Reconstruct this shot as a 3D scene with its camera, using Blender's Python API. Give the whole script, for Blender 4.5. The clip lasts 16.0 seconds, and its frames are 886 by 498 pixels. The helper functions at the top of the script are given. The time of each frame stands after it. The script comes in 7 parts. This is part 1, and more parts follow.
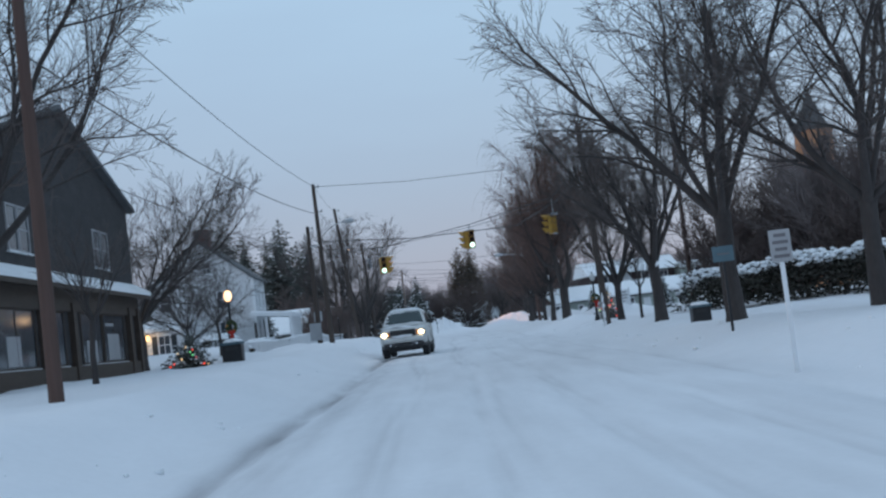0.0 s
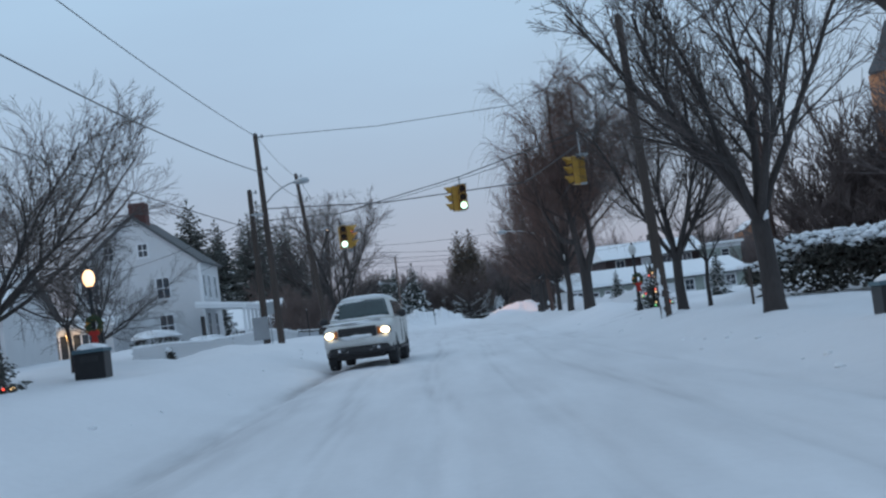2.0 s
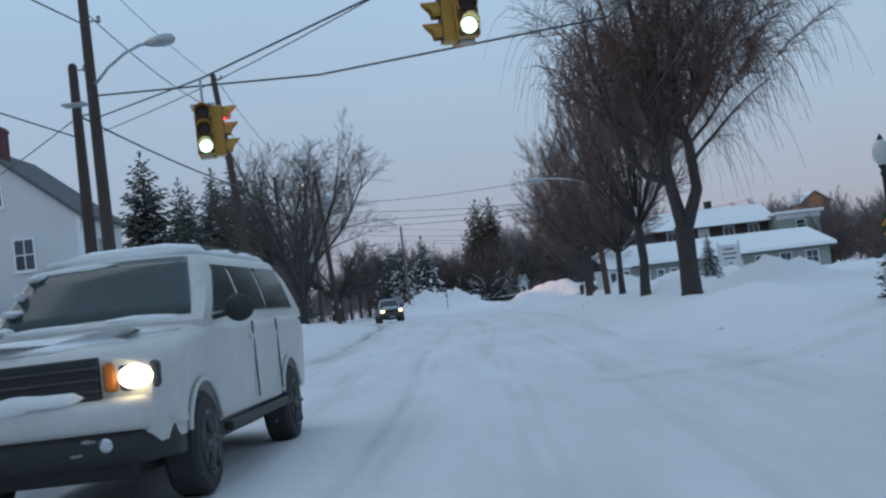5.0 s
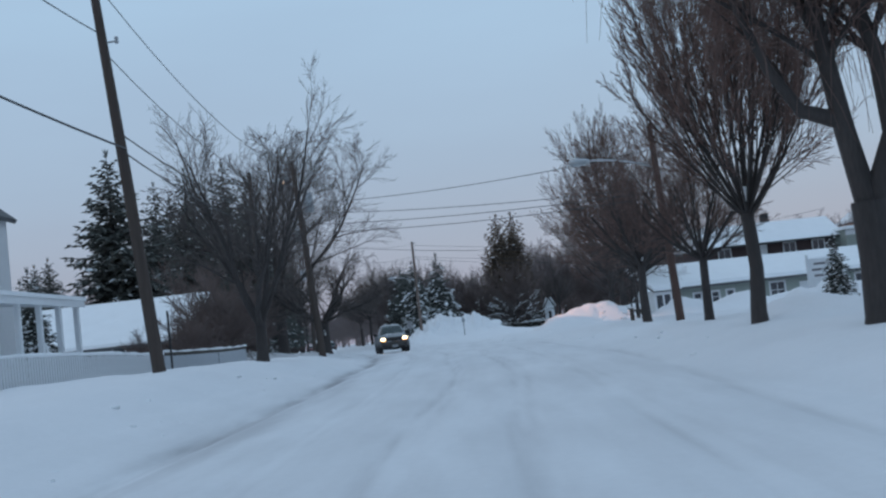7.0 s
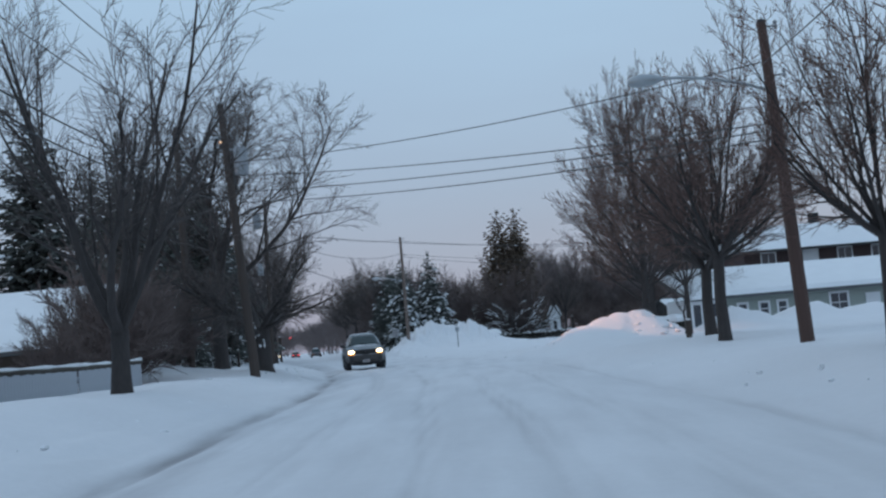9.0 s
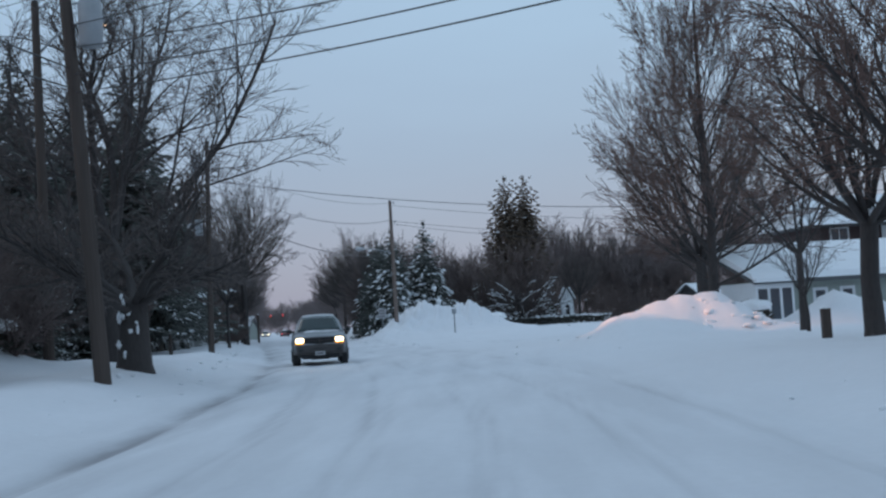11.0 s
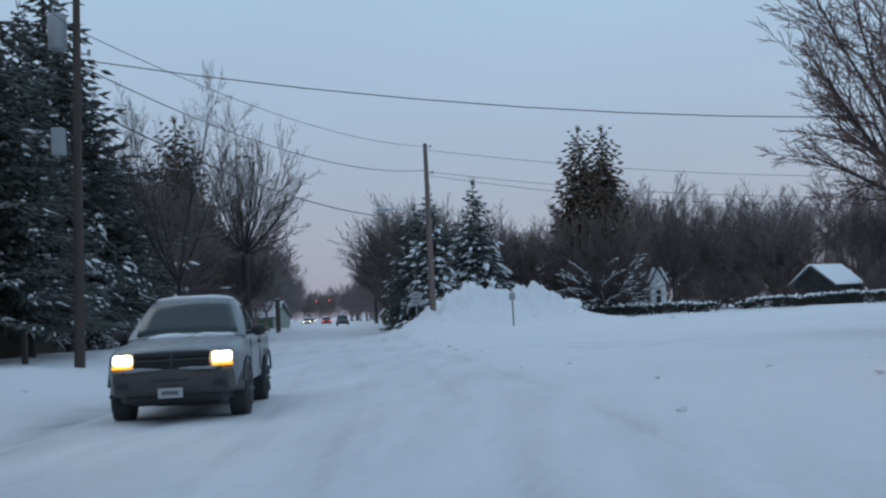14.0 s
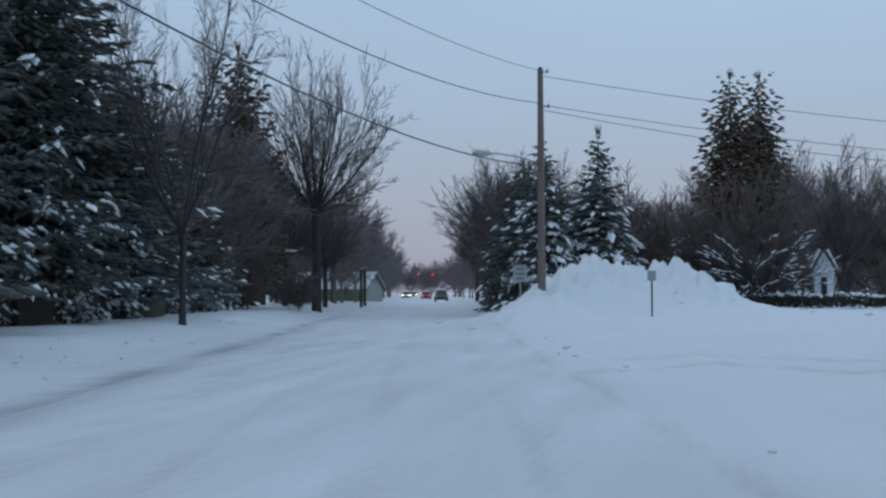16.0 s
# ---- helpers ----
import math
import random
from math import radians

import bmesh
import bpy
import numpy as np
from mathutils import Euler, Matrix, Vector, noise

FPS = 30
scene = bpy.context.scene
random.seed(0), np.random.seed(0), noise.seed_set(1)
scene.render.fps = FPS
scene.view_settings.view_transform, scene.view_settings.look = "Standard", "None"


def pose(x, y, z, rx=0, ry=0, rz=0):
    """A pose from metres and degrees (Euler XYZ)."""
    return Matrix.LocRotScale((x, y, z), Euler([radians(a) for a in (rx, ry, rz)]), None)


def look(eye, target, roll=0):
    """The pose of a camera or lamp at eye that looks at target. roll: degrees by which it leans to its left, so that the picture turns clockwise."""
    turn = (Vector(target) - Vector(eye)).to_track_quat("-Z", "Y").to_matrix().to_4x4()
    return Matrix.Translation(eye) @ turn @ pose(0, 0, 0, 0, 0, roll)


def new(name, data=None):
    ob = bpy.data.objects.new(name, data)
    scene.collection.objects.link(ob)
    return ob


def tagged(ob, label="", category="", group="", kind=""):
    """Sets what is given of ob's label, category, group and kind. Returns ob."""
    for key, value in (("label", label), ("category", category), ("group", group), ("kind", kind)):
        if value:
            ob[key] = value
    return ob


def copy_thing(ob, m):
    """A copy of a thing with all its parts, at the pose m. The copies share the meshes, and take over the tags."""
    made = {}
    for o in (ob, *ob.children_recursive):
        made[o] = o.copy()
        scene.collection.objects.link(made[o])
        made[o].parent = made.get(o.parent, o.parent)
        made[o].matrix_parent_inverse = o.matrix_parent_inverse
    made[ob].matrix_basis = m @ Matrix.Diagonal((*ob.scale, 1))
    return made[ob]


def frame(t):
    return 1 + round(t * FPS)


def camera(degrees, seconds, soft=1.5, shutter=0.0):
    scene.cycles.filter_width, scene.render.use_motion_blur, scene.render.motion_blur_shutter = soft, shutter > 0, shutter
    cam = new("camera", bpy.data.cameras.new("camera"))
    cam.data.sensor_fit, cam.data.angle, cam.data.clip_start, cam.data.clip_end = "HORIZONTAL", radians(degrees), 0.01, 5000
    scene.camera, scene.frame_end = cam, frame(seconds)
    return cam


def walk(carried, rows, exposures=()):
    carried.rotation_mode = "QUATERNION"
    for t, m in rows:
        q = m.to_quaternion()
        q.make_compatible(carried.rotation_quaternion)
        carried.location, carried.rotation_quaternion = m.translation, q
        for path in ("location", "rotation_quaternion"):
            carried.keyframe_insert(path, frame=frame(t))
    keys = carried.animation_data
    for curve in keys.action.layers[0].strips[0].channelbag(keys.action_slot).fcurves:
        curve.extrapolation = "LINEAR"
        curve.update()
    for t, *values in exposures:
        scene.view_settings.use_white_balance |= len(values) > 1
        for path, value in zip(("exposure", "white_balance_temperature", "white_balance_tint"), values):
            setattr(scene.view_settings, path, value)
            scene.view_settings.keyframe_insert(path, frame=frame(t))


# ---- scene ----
cam = camera(40.2, 16.0, soft=2.4)
METRES, EYE, TILT, LEAN, TURN = 130.0, 1.3, 0.0, 0.0, -0.9
ROWS = [
    (0.0, 0.0, 0.0, 0.0, 0.48, 4.02, 6.91),
    (0.5, 0.0012, 0.032, -0.0001, 0.61, 3.48, 6.53),
    (1.0, 0.0027, 0.0648, 0.0004, 0.73, 3.73, 6.94),
    (1.5, 0.0044, 0.098, 0.0004, 1.03, 3.57, 7.03),
    (2.0, 0.0054, 0.1313, 0.001, 0.7, 3.6, 7.39),
    (2.5, 0.0065, 0.1649, 0.0014, 0.76, 3.61, 7.21),
    (3.0, 0.0073, 0.1988, 0.0014, 0.86, 3.07, 6.72),
    (3.5, 0.008, 0.2328, 0.0016, 1.18, 3.76, 6.35),
    (6.0, 0.0087, 0.385, 0.0041, 2.41, 2.26, 7.58),
    (6.5, 0.0088, 0.4154, 0.0039, 2.52, 2.77, 8.14),
    (7.0, 0.0082, 0.4456, 0.0044, 2.61, 4.03, 6.47),
    (7.5, 0.0077, 0.4762, 0.0049, 2.86, 4.47, 4.88),
    (8.0, 0.0069, 0.5071, 0.0054, 3.35, 3.48, 3.45),
    (8.5, 0.0066, 0.5376, 0.0057, 3.34, 2.39, 4.67),
    (9.0, 0.0064, 0.5686, 0.0062, 2.41, 4.35, 5.03),
    (11.5, 0.0049, 0.7241, 0.0077, 2.68, 3.28, 3.24),
    (12.0, 0.0047, 0.7551, 0.0078, 2.86, 3.24, 3.1),
    (12.5, 0.0043, 0.7858, 0.008, 3.13, 3.35, 3.0),
    (13.0, 0.0035, 0.8163, 0.0081, 3.54, 3.26, 3.21),
    (13.5, 0.0014, 0.848, 0.0085, 4.0, 2.97, 3.37),
    (14.0, -0.0007, 0.8787, 0.0083, 5.27, 2.99, 2.9),
    (14.5, -0.0024, 0.9095, 0.0084, 6.21, 3.05, 1.32),
    (15.0, -0.0052, 0.9396, 0.0086, 7.18, 3.0, 2.32),
    (15.5, -0.0085, 0.9692, 0.0086, 8.75, 2.79, 1.43),
    (16.0, -0.0131, 0.9989, 0.0086, 10.34, 2.05, 0.26),
]
walk(cam, [(t, pose(0, 0, EYE, TILT, LEAN, TURN) @ pose(METRES * x, METRES * y, METRES * z, 90 + pitch, roll, yaw)) for t, x, y, z, yaw, pitch, roll in ROWS], ((0.0, 0.09), (3.0, 0.07), (3.7, 0.03), (6.0, 0.0), (16.0, 0.0)))

# ---- light: an overcast winter dusk ----
world = bpy.data.worlds.new("overcast_dusk")
world.use_nodes = True
scene.world = world
wn, wl = world.node_tree.nodes, world.node_tree.links
wn.clear()
w_out, w_bg = wn.new("ShaderNodeOutputWorld"), wn.new("ShaderNodeBackground")
w_tex, w_sep, w_ramp = wn.new("ShaderNodeTexCoord"), wn.new("ShaderNodeSeparateXYZ"), wn.new("ShaderNodeValToRGB")
w_sky, w_mix = wn.new("ShaderNodeTexSky"), wn.new("ShaderNodeMix")
w_sky.sky_type, w_sky.sun_disc, w_sky.sun_elevation, w_sky.sun_rotation = "NISHITA", False, radians(3.0), radians(250)
w_mix.data_type, w_mix.blend_type = "RGBA", "ADD"
w_mix.inputs[0].default_value = 0.04
ramp = w_ramp.color_ramp
ramp.elements[0].position, ramp.elements[0].color = 0.0, (0.30, 0.325, 0.432, 1)
ramp.elements[1].position, ramp.elements[1].color = 1.0, (0.365, 0.525, 0.712, 1)
for at, col in ((0.05, (0.312, 0.36, 0.493, 1)), (0.14, (0.328, 0.435, 0.595, 1)), (0.28, (0.365, 0.522, 0.704, 1))):
    e = ramp.elements.new(at)
    e.color = col
wl.new(w_tex.outputs["Generated"], w_sep.inputs[0])
wl.new(w_sep.outputs["Z"], w_ramp.inputs[0])
wl.new(w_ramp.outputs["Color"], w_mix.inputs[6])
wl.new(w_sky.outputs["Color"], w_mix.inputs[7])
w_bg.inputs["Strength"].default_value = 1.0
w_map, w_cloud, w_range, w_tint = wn.new("ShaderNodeMapping"), wn.new("ShaderNodeTexNoise"), wn.new("ShaderNodeMapRange"), wn.new("ShaderNodeMix")
w_map.inputs["Scale"].default_value = (1.6, 1.6, 7.0)
w_cloud.inputs["Scale"].default_value, w_cloud.inputs["Detail"].default_value, w_cloud.inputs["Roughness"].default_value = 1.7, 5, 0.5
w_range.inputs["From Min"].default_value, w_range.inputs["From Max"].default_value = 0.3, 0.7
w_range.inputs["To Min"].default_value, w_range.inputs["To Max"].default_value = 0.0, 0.5
w_tint.data_type, w_tint.blend_type = "RGBA", "MULTIPLY"
w_tint.inputs[7].default_value = (0.9, 0.86, 0.87, 1)
wl.new(w_tex.outputs["Generated"], w_map.inputs[0])
wl.new(w_map.outputs[0], w_cloud.inputs["Vector"])
wl.new(w_cloud.outputs["Fac"], w_range.inputs["Value"])
wl.new(w_range.outputs[0], w_tint.inputs[0])
wl.new(w_mix.outputs[2], w_tint.inputs[6])
wl.new(w_tint.outputs[2], w_bg.inputs["Color"])
wl.new(w_bg.outputs[0], w_out.inputs["Surface"])

sun = new("sun", bpy.data.lights.new("sun", "SUN"))
sun.data.energy, sun.data.angle, sun.data.color = 0.2, radians(40), (1.0, 0.93, 0.88)
sun.matrix_world = look((0, 0, 0), (0.55, -0.5, -0.75))


def lamp(name, kind, at, to, energy, colour, size=0.15, cone=60, blend=0.4):
    ob = new(name, bpy.data.lights.new(name, kind))
    ob.data.energy, ob.data.color, ob.data.shadow_soft_size = energy, colour, size
    if kind == "SPOT":
        ob.data.spot_size, ob.data.spot_blend = radians(cone), blend
    ob.matrix_world = look(at, to)
    return ob


# ---- materials ----
def mat(name, base, rough=0.7, vary=0.25, scale=3.0, bump=0.2, metal=0.0, other=None, fine=None, emit=None, power=0.0, stretch=(1, 1, 1), spec=0.4, island=0.0, fleck=None, band=0.0):
    """A node material: two scales of noise on the colour, a bump, and optionally flecks or horizontal courses."""
    m = bpy.data.materials.new(name)
    m.use_nodes = True
    n, l = m.node_tree.nodes, m.node_tree.links
    b = n["Principled BSDF"]
    b.inputs["Roughness"].default_value, b.inputs["Metallic"].default_value, b.inputs["Specular IOR Level"].default_value = rough, metal, spec
    tex, mp = n.new("ShaderNodeTexCoord"), n.new("ShaderNodeMapping")
    mp.inputs["Scale"].default_value = stretch
    l.new(tex.outputs["Object"], mp.inputs[0])
    n1, n2 = n.new("ShaderNodeTexNoise"), n.new("ShaderNodeTexNoise")
    n1.inputs["Scale"].default_value, n1.inputs["Detail"].default_value = scale, 4
    n2.inputs["Scale"].default_value, n2.inputs["Detail"].default_value = fine or scale * 9, 3
    for k in (n1, n2):
        l.new(mp.outputs[0], k.inputs["Vector"])
    mix = n.new("ShaderNodeMix")
    mix.data_type = "RGBA"
    dark = other or tuple(c * (1 - vary) for c in base)
    light = tuple(min(1, c * (1 + vary * 0.6)) for c in base)
    mix.inputs[6].default_value, mix.inputs[7].default_value = (*dark, 1), (*light, 1)
    add = n.new("ShaderNodeMath")
    add.operation = "MULTIPLY_ADD"
    add.inputs[1].default_value, add.inputs[2].default_value = 0.45, 0.0
    sm = n.new("ShaderNodeMath")
    sm.operation = "MULTIPLY_ADD"
    sm.inputs[1].default_value = 0.65
    l.new(n2.outputs["Fac"], add.inputs[0])
    l.new(n1.outputs["Fac"], sm.inputs[0])
    l.new(add.outputs[0], sm.inputs[2])
    rmp = n.new("ShaderNodeMapRange")
    rmp.inputs["From Min"].default_value, rmp.inputs["From Max"].default_value = 0.3, 0.8
    l.new(sm.outputs[0], rmp.inputs["Value"])
    l.new(rmp.outputs[0], mix.inputs[0])
    colour = mix.outputs[2]
    if island:
        geo, hs = n.new("ShaderNodeNewGeometry"), n.new("ShaderNodeHueSaturation")
        mr = n.new("ShaderNodeMapRange")
        mr.inputs["To Min"].default_value, mr.inputs["To Max"].default_value = 1 - island, 1 + island
        l.new(geo.outputs["Random Per Island"], mr.inputs["Value"])
        l.new(mr.outputs[0], hs.inputs["Value"])
        l.new(colour, hs.inputs["Color"])
        colour = hs.outputs[0]
    if fleck:
        vor, fm, fx = n.new("ShaderNodeTexNoise"), n.new("ShaderNodeMapRange"), n.new("ShaderNodeMix")
        vor.inputs["Scale"].default_value, vor.inputs["Detail"].default_value = fleck[1], 5
        l.new(tex.outputs["Object"], vor.inputs["Vector"])
        fm.inputs["From Min"].default_value, fm.inputs["From Max"].default_value = fleck[2], fleck[2] + 0.06
        l.new(vor.outputs["Fac"], fm.inputs["Value"])
        fx.data_type = "RGBA"
        l.new(fm.outputs[0], fx.inputs[0])
        l.new(colour, fx.inputs[6])
        fx.inputs[7].default_value = (*fleck[0], 1)
        colour = fx.outputs[2]
    l.new(colour, b.inputs["Base Color"])
    height = n2.outputs["Fac"]
    if band:
        wv, mx = n.new("ShaderNodeTexWave"), n.new("ShaderNodeMath")
        wv.bands_direction, wv.wave_profile = "Z", "SAW"
        wv.inputs["Scale"].default_value = 0.314 / band
        l.new(tex.outputs["Object"], wv.inputs["Vector"])
        mx.operation = "MULTIPLY_ADD"
        mx.inputs[1].default_value = 1.6
        l.new(wv.outputs["Fac"], mx.inputs[0])
        l.new(n2.outputs["Fac"], mx.inputs[2])
        height = mx.outputs[0]
    if bump:
        bp = n.new("ShaderNodeBump")
        bp.inputs["Strength"].default_value, bp.inputs["Distance"].default_value = bump, 0.02
        l.new(height, bp.inputs["Height"])
        l.new(bp.outputs[0], b.inputs["Normal"])
    if power:
        b.inputs["Emission Color"].default_value, b.inputs["Emission Strength"].default_value = (*(emit or base), 1), power
    return m


SNOW = mat("snow", (0.86, 0.88, 0.9), 0.75, 0.05, 1.2, 0.35, fine=14, spec=0.25)
PILE_SNOW = mat("clumped_snow", (0.84, 0.86, 0.88), 0.8, 0.08, 2.2, 0.6, fine=9, spec=0.2)
BARK = mat("bark", (0.06, 0.052, 0.05), 0.9, 0.4, 2.5, 0.8, stretch=(1, 1, 0.25), fleck=((0.8, 0.83, 0.86), 1.6, 0.73))
TWIG = mat("twig_bark", (0.108, 0.091, 0.086), 0.9, 0.3, 1.5, 0.0)
TWIG_RED = mat("reddish_twigs", (0.155, 0.1, 0.086), 0.9, 0.3, 1.0, 0.0)
TWIG_GREY = mat("grey_brown_twigs", (0.11, 0.093, 0.087), 0.9, 0.3, 1.0, 0.0)
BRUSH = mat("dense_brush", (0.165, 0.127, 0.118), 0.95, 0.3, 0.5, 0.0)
# woodland twigs made paler: distance haze is put into their colour
HAZED_WOODS = mat("haze_paled_twigs", (0.2, 0.166, 0.162), 0.95, 0.3, 0.5, 0.0)
NEEDLE = mat("spruce_needles", (0.106, 0.112, 0.102), 0.85, 0.4, 0.8, 0.0, island=0.4)
CEDAR = mat("cedar_needles", (0.12, 0.088, 0.064), 0.85, 0.4, 0.8, 0.0, island=0.4)
HEDGE = mat("hedge_leaves", (0.07, 0.067, 0.056), 0.85, 0.4, 1.5, 0.0, island=0.5)
POLE = mat("weathered_pole_wood", (0.078, 0.061, 0.053), 0.9, 0.35, 2.0, 0.5, stretch=(1, 1, 0.06))
POLE_TAN = mat("new_pole_wood", (0.2, 0.155, 0.135), 0.9, 0.25, 2.0, 0.5, stretch=(1, 1, 0.06))
POLE_RED = mat("brown_pole_wood", (0.1, 0.062, 0.052), 0.9, 0.3, 2.0, 0.5, stretch=(1, 1, 0.06))
STEEL = mat("galvanised_steel", (0.42, 0.45, 0.47), 0.45, 0.15, 5, 0.05, metal=0.7)
GREY_PAINT = mat("grey_painted_steel", (0.33, 0.35, 0.37), 0.55, 0.12, 4, 0.05)
WIRE = mat("black_cable", (0.05, 0.052, 0.055), 0.6, 0.2, 2, 0.0)
BLACK = mat("black_iron", (0.02, 0.02, 0.022), 0.45, 0.3, 6, 0.1)
RUBBER = mat("tyre_rubber", (0.045, 0.045, 0.048), 0.85, 0.3, 8, 0.3, fleck=((0.6, 0.63, 0.66), 5, 0.68))
YELLOW = mat("signal_yellow_paint", (0.5, 0.28, 0.05), 0.5, 0.2, 5, 0.05)
LENS_DARK = mat("dark_signal_lens", (0.03, 0.015, 0.012), 0.25, 0.1, 5, 0.0)
LENS_GREEN = mat("lit_green_lens", (0.6, 1.0, 0.85), 0.3, 0.0, 5, 0.0, emit=(0.6, 1.0, 0.85), power=2.6)
LENS_RED = mat("lit_red_lens", (0.9, 0.05, 0.05), 0.3, 0.0, 5, 0.0, emit=(1.0, 0.06, 0.08), power=3.0)
CLAPBOARD = mat("white_clapboard", (0.65, 0.66, 0.675), 0.65, 0.07, 0.8, 0.5, band=0.12)
WHITE = mat("white_paint", (0.76, 0.78, 0.8), 0.55, 0.06, 2, 0.08)
SHINGLE = mat("dark_wood_shingle", (0.056, 0.053, 0.055), 0.9, 0.35, 1.2, 0.9, fine=6, stretch=(1, 1, 2), band=0.16)
ROOF = mat("grey_roof_shingle", (0.12, 0.125, 0.13), 0.9, 0.3, 1.0, 0.6, band=0.2)
BRICK = mat("red_brick", (0.12, 0.05, 0.045), 0.85, 0.3, 3, 0.5)
BROWN = mat("brown_stained_wood", (0.075, 0.055, 0.043), 0.75, 0.35, 1.5, 0.3, stretch=(0.3, 0.3, 2))
GREENGREY = mat("sage_grey_siding", (0.33, 0.37, 0.34), 0.7, 0.1, 0.8, 0.4, band=0.15)
DARKBAND = mat("dark_red_brown_panel", (0.07, 0.045, 0.045), 0.7, 0.25, 1, 0.2)
GLASS = mat("dark_window_glass", (0.05, 0.06, 0.075), 0.12, 0.3, 0.6, 0.0, spec=0.7)
SHOPGLASS = mat("shop_window_glass", (0.06, 0.07, 0.08), 0.1, 0.6, 1.3, 0.0, spec=0.7, other=(0.02, 0.02, 0.025))
WARM_GLASS = mat("lamplit_window", (0.55, 0.36, 0.2), 0.3, 0.4, 2, 0.0, emit=(1.0, 0.62, 0.32), power=0.35)
SHUTTER = mat("dark_shutter_paint", (0.03, 0.035, 0.04), 0.6, 0.2, 4, 0.2, band=0.06)
PICKET = mat("white_picket_paint", (0.66, 0.68, 0.7), 0.7, 0.1, 3, 0.1)
FENCE = mat("dark_brown_fence_boards", (0.07, 0.06, 0.048), 0.9, 0.35, 1.2, 0.4, stretch=(1, 1, 0.2), island=0.2)
FENCE_GREY = mat("grey_weathered_boards", (0.47, 0.5, 0.54), 0.85, 0.25, 2.0, 0.3, stretch=(1, 1, 0.2))
TEAL = mat("blue_grey_sign_paint", (0.09, 0.15, 0.18), 0.6, 0.15, 4, 0.05)
SIGNWHITE = mat("pale_sign_face", (0.36, 0.36, 0.37), 0.6, 0.1, 4, 0.05)
SIGNTEXT = mat("sign_lettering", (0.16, 0.15, 0.16), 0.7, 0.1, 4, 0.0)
GREENSIGN = mat("green_wall_panel", (0.12, 0.2, 0.11), 0.6, 0.15, 3, 0.05)
LAMP_ON = mat("lit_lamp_globe", (1.0, 0.8, 0.5), 0.4, 0.0, 3, 0.0, emit=(1.0, 0.6, 0.32), power=2.0)
LAMP_OFF = mat("frosted_lamp_globe", (0.62, 0.62, 0.6), 0.35, 0.1, 4, 0.0)
RIBBON = mat("red_ribbon", (0.45, 0.03, 0.02), 0.6, 0.2, 8, 0.1)
WREATH = mat("evergreen_wreath", (0.05, 0.07, 0.035), 0.9, 0.4, 12, 0.4, fleck=((0.7, 0.3, 0.06), 9, 0.6))
BULB_RED = mat("red_light_bulb", (1, 0.1, 0.06), 0.4, 0, 3, 0, emit=(1.0, 0.08, 0.04), power=1.5)
BULB_WARM = mat("warm_light_bulb", (1, 0.7, 0.35), 0.4, 0, 3, 0, emit=(1.0, 0.62, 0.25), power=1.2)
BULB_GREEN = mat("green_light_bulb", (0.2, 0.9, 0.3), 0.4, 0, 3, 0, emit=(0.2, 0.9, 0.3), power=0.8)
CARWHITE = mat("white_car_paint", (0.62, 0.62, 0.6), 0.4, 0.15, 1.5, 0.02, spec=0.5)
SILVER = mat("silver_grey_car_paint", (0.27, 0.29, 0.31), 0.36, 0.3, 1.6, 0.03, metal=0.15, spec=0.5, fleck=((0.5, 0.52, 0.54), 1.3, 0.7))
TRIM_GREY = mat("grimy_grey_bumper", (0.075, 0.068, 0.066), 0.5, 0.4, 4, 0.15)
CARBLACK = mat("black_plastic_trim", (0.034, 0.033, 0.035), 0.55, 0.3, 5, 0.1)
CARGLASS = mat("car_glass", (0.028, 0.048, 0.05), 0.08, 0.3, 1.5, 0.0, spec=0.55)
SIGNAL_FACE = mat("reddish_brown_signal_face", (0.16, 0.07, 0.03), 0.7, 0.3, 6, 0.05)
# siding whose orange holds the glow of low sun
SUNLIT_ORANGE = mat("sunlit_orange_clapboard", (0.55, 0.27, 0.14), 0.7, 0.15, 1.0, 0.3, band=0.15)
HEADLIGHT = mat("lit_headlight", (1, 0.86, 0.6), 0.2, 0, 3, 0, emit=(1.0, 0.78, 0.45), power=6)
AMBER = mat("lit_amber_lens", (1, 0.5, 0.05), 0.3, 0, 3, 0, emit=(1.0, 0.36, 0.02), power=1.3)
AMBER_OFF = mat("amber_reflector", (0.4, 0.12, 0.02), 0.3, 0.1, 3, 0)
TAIL = mat("lit_tail_light", (0.9, 0.05, 0.05), 0.3, 0, 3, 0, emit=(1.0, 0.05, 0.06), power=2.5)
CARDARK = mat("dark_blue_car_paint", (0.05, 0.06, 0.075), 0.35, 0.2, 2, 0.0, spec=0.5)
CARRED = mat("dark_red_car_paint", (0.2, 0.04, 0.04), 0.35, 0.2, 2, 0.0, spec=0.5)
RIM = mat("grimy_steel_rim", (0.1, 0.098, 0.1), 0.6, 0.5, 7, 0.1, metal=0.3, fleck=((0.5, 0.52, 0.55), 6, 0.66))
SLUSH = mat("grey_caked_slush", (0.34, 0.35, 0.37), 0.85, 0.3, 9, 0.5)
CHROME = mat("chrome", (0.6, 0.62, 0.64), 0.2, 0.1, 4, 0.0, metal=1.0)
PLATE = mat("number_plate", (0.45, 0.46, 0.47), 0.5, 0.1, 6, 0.0)


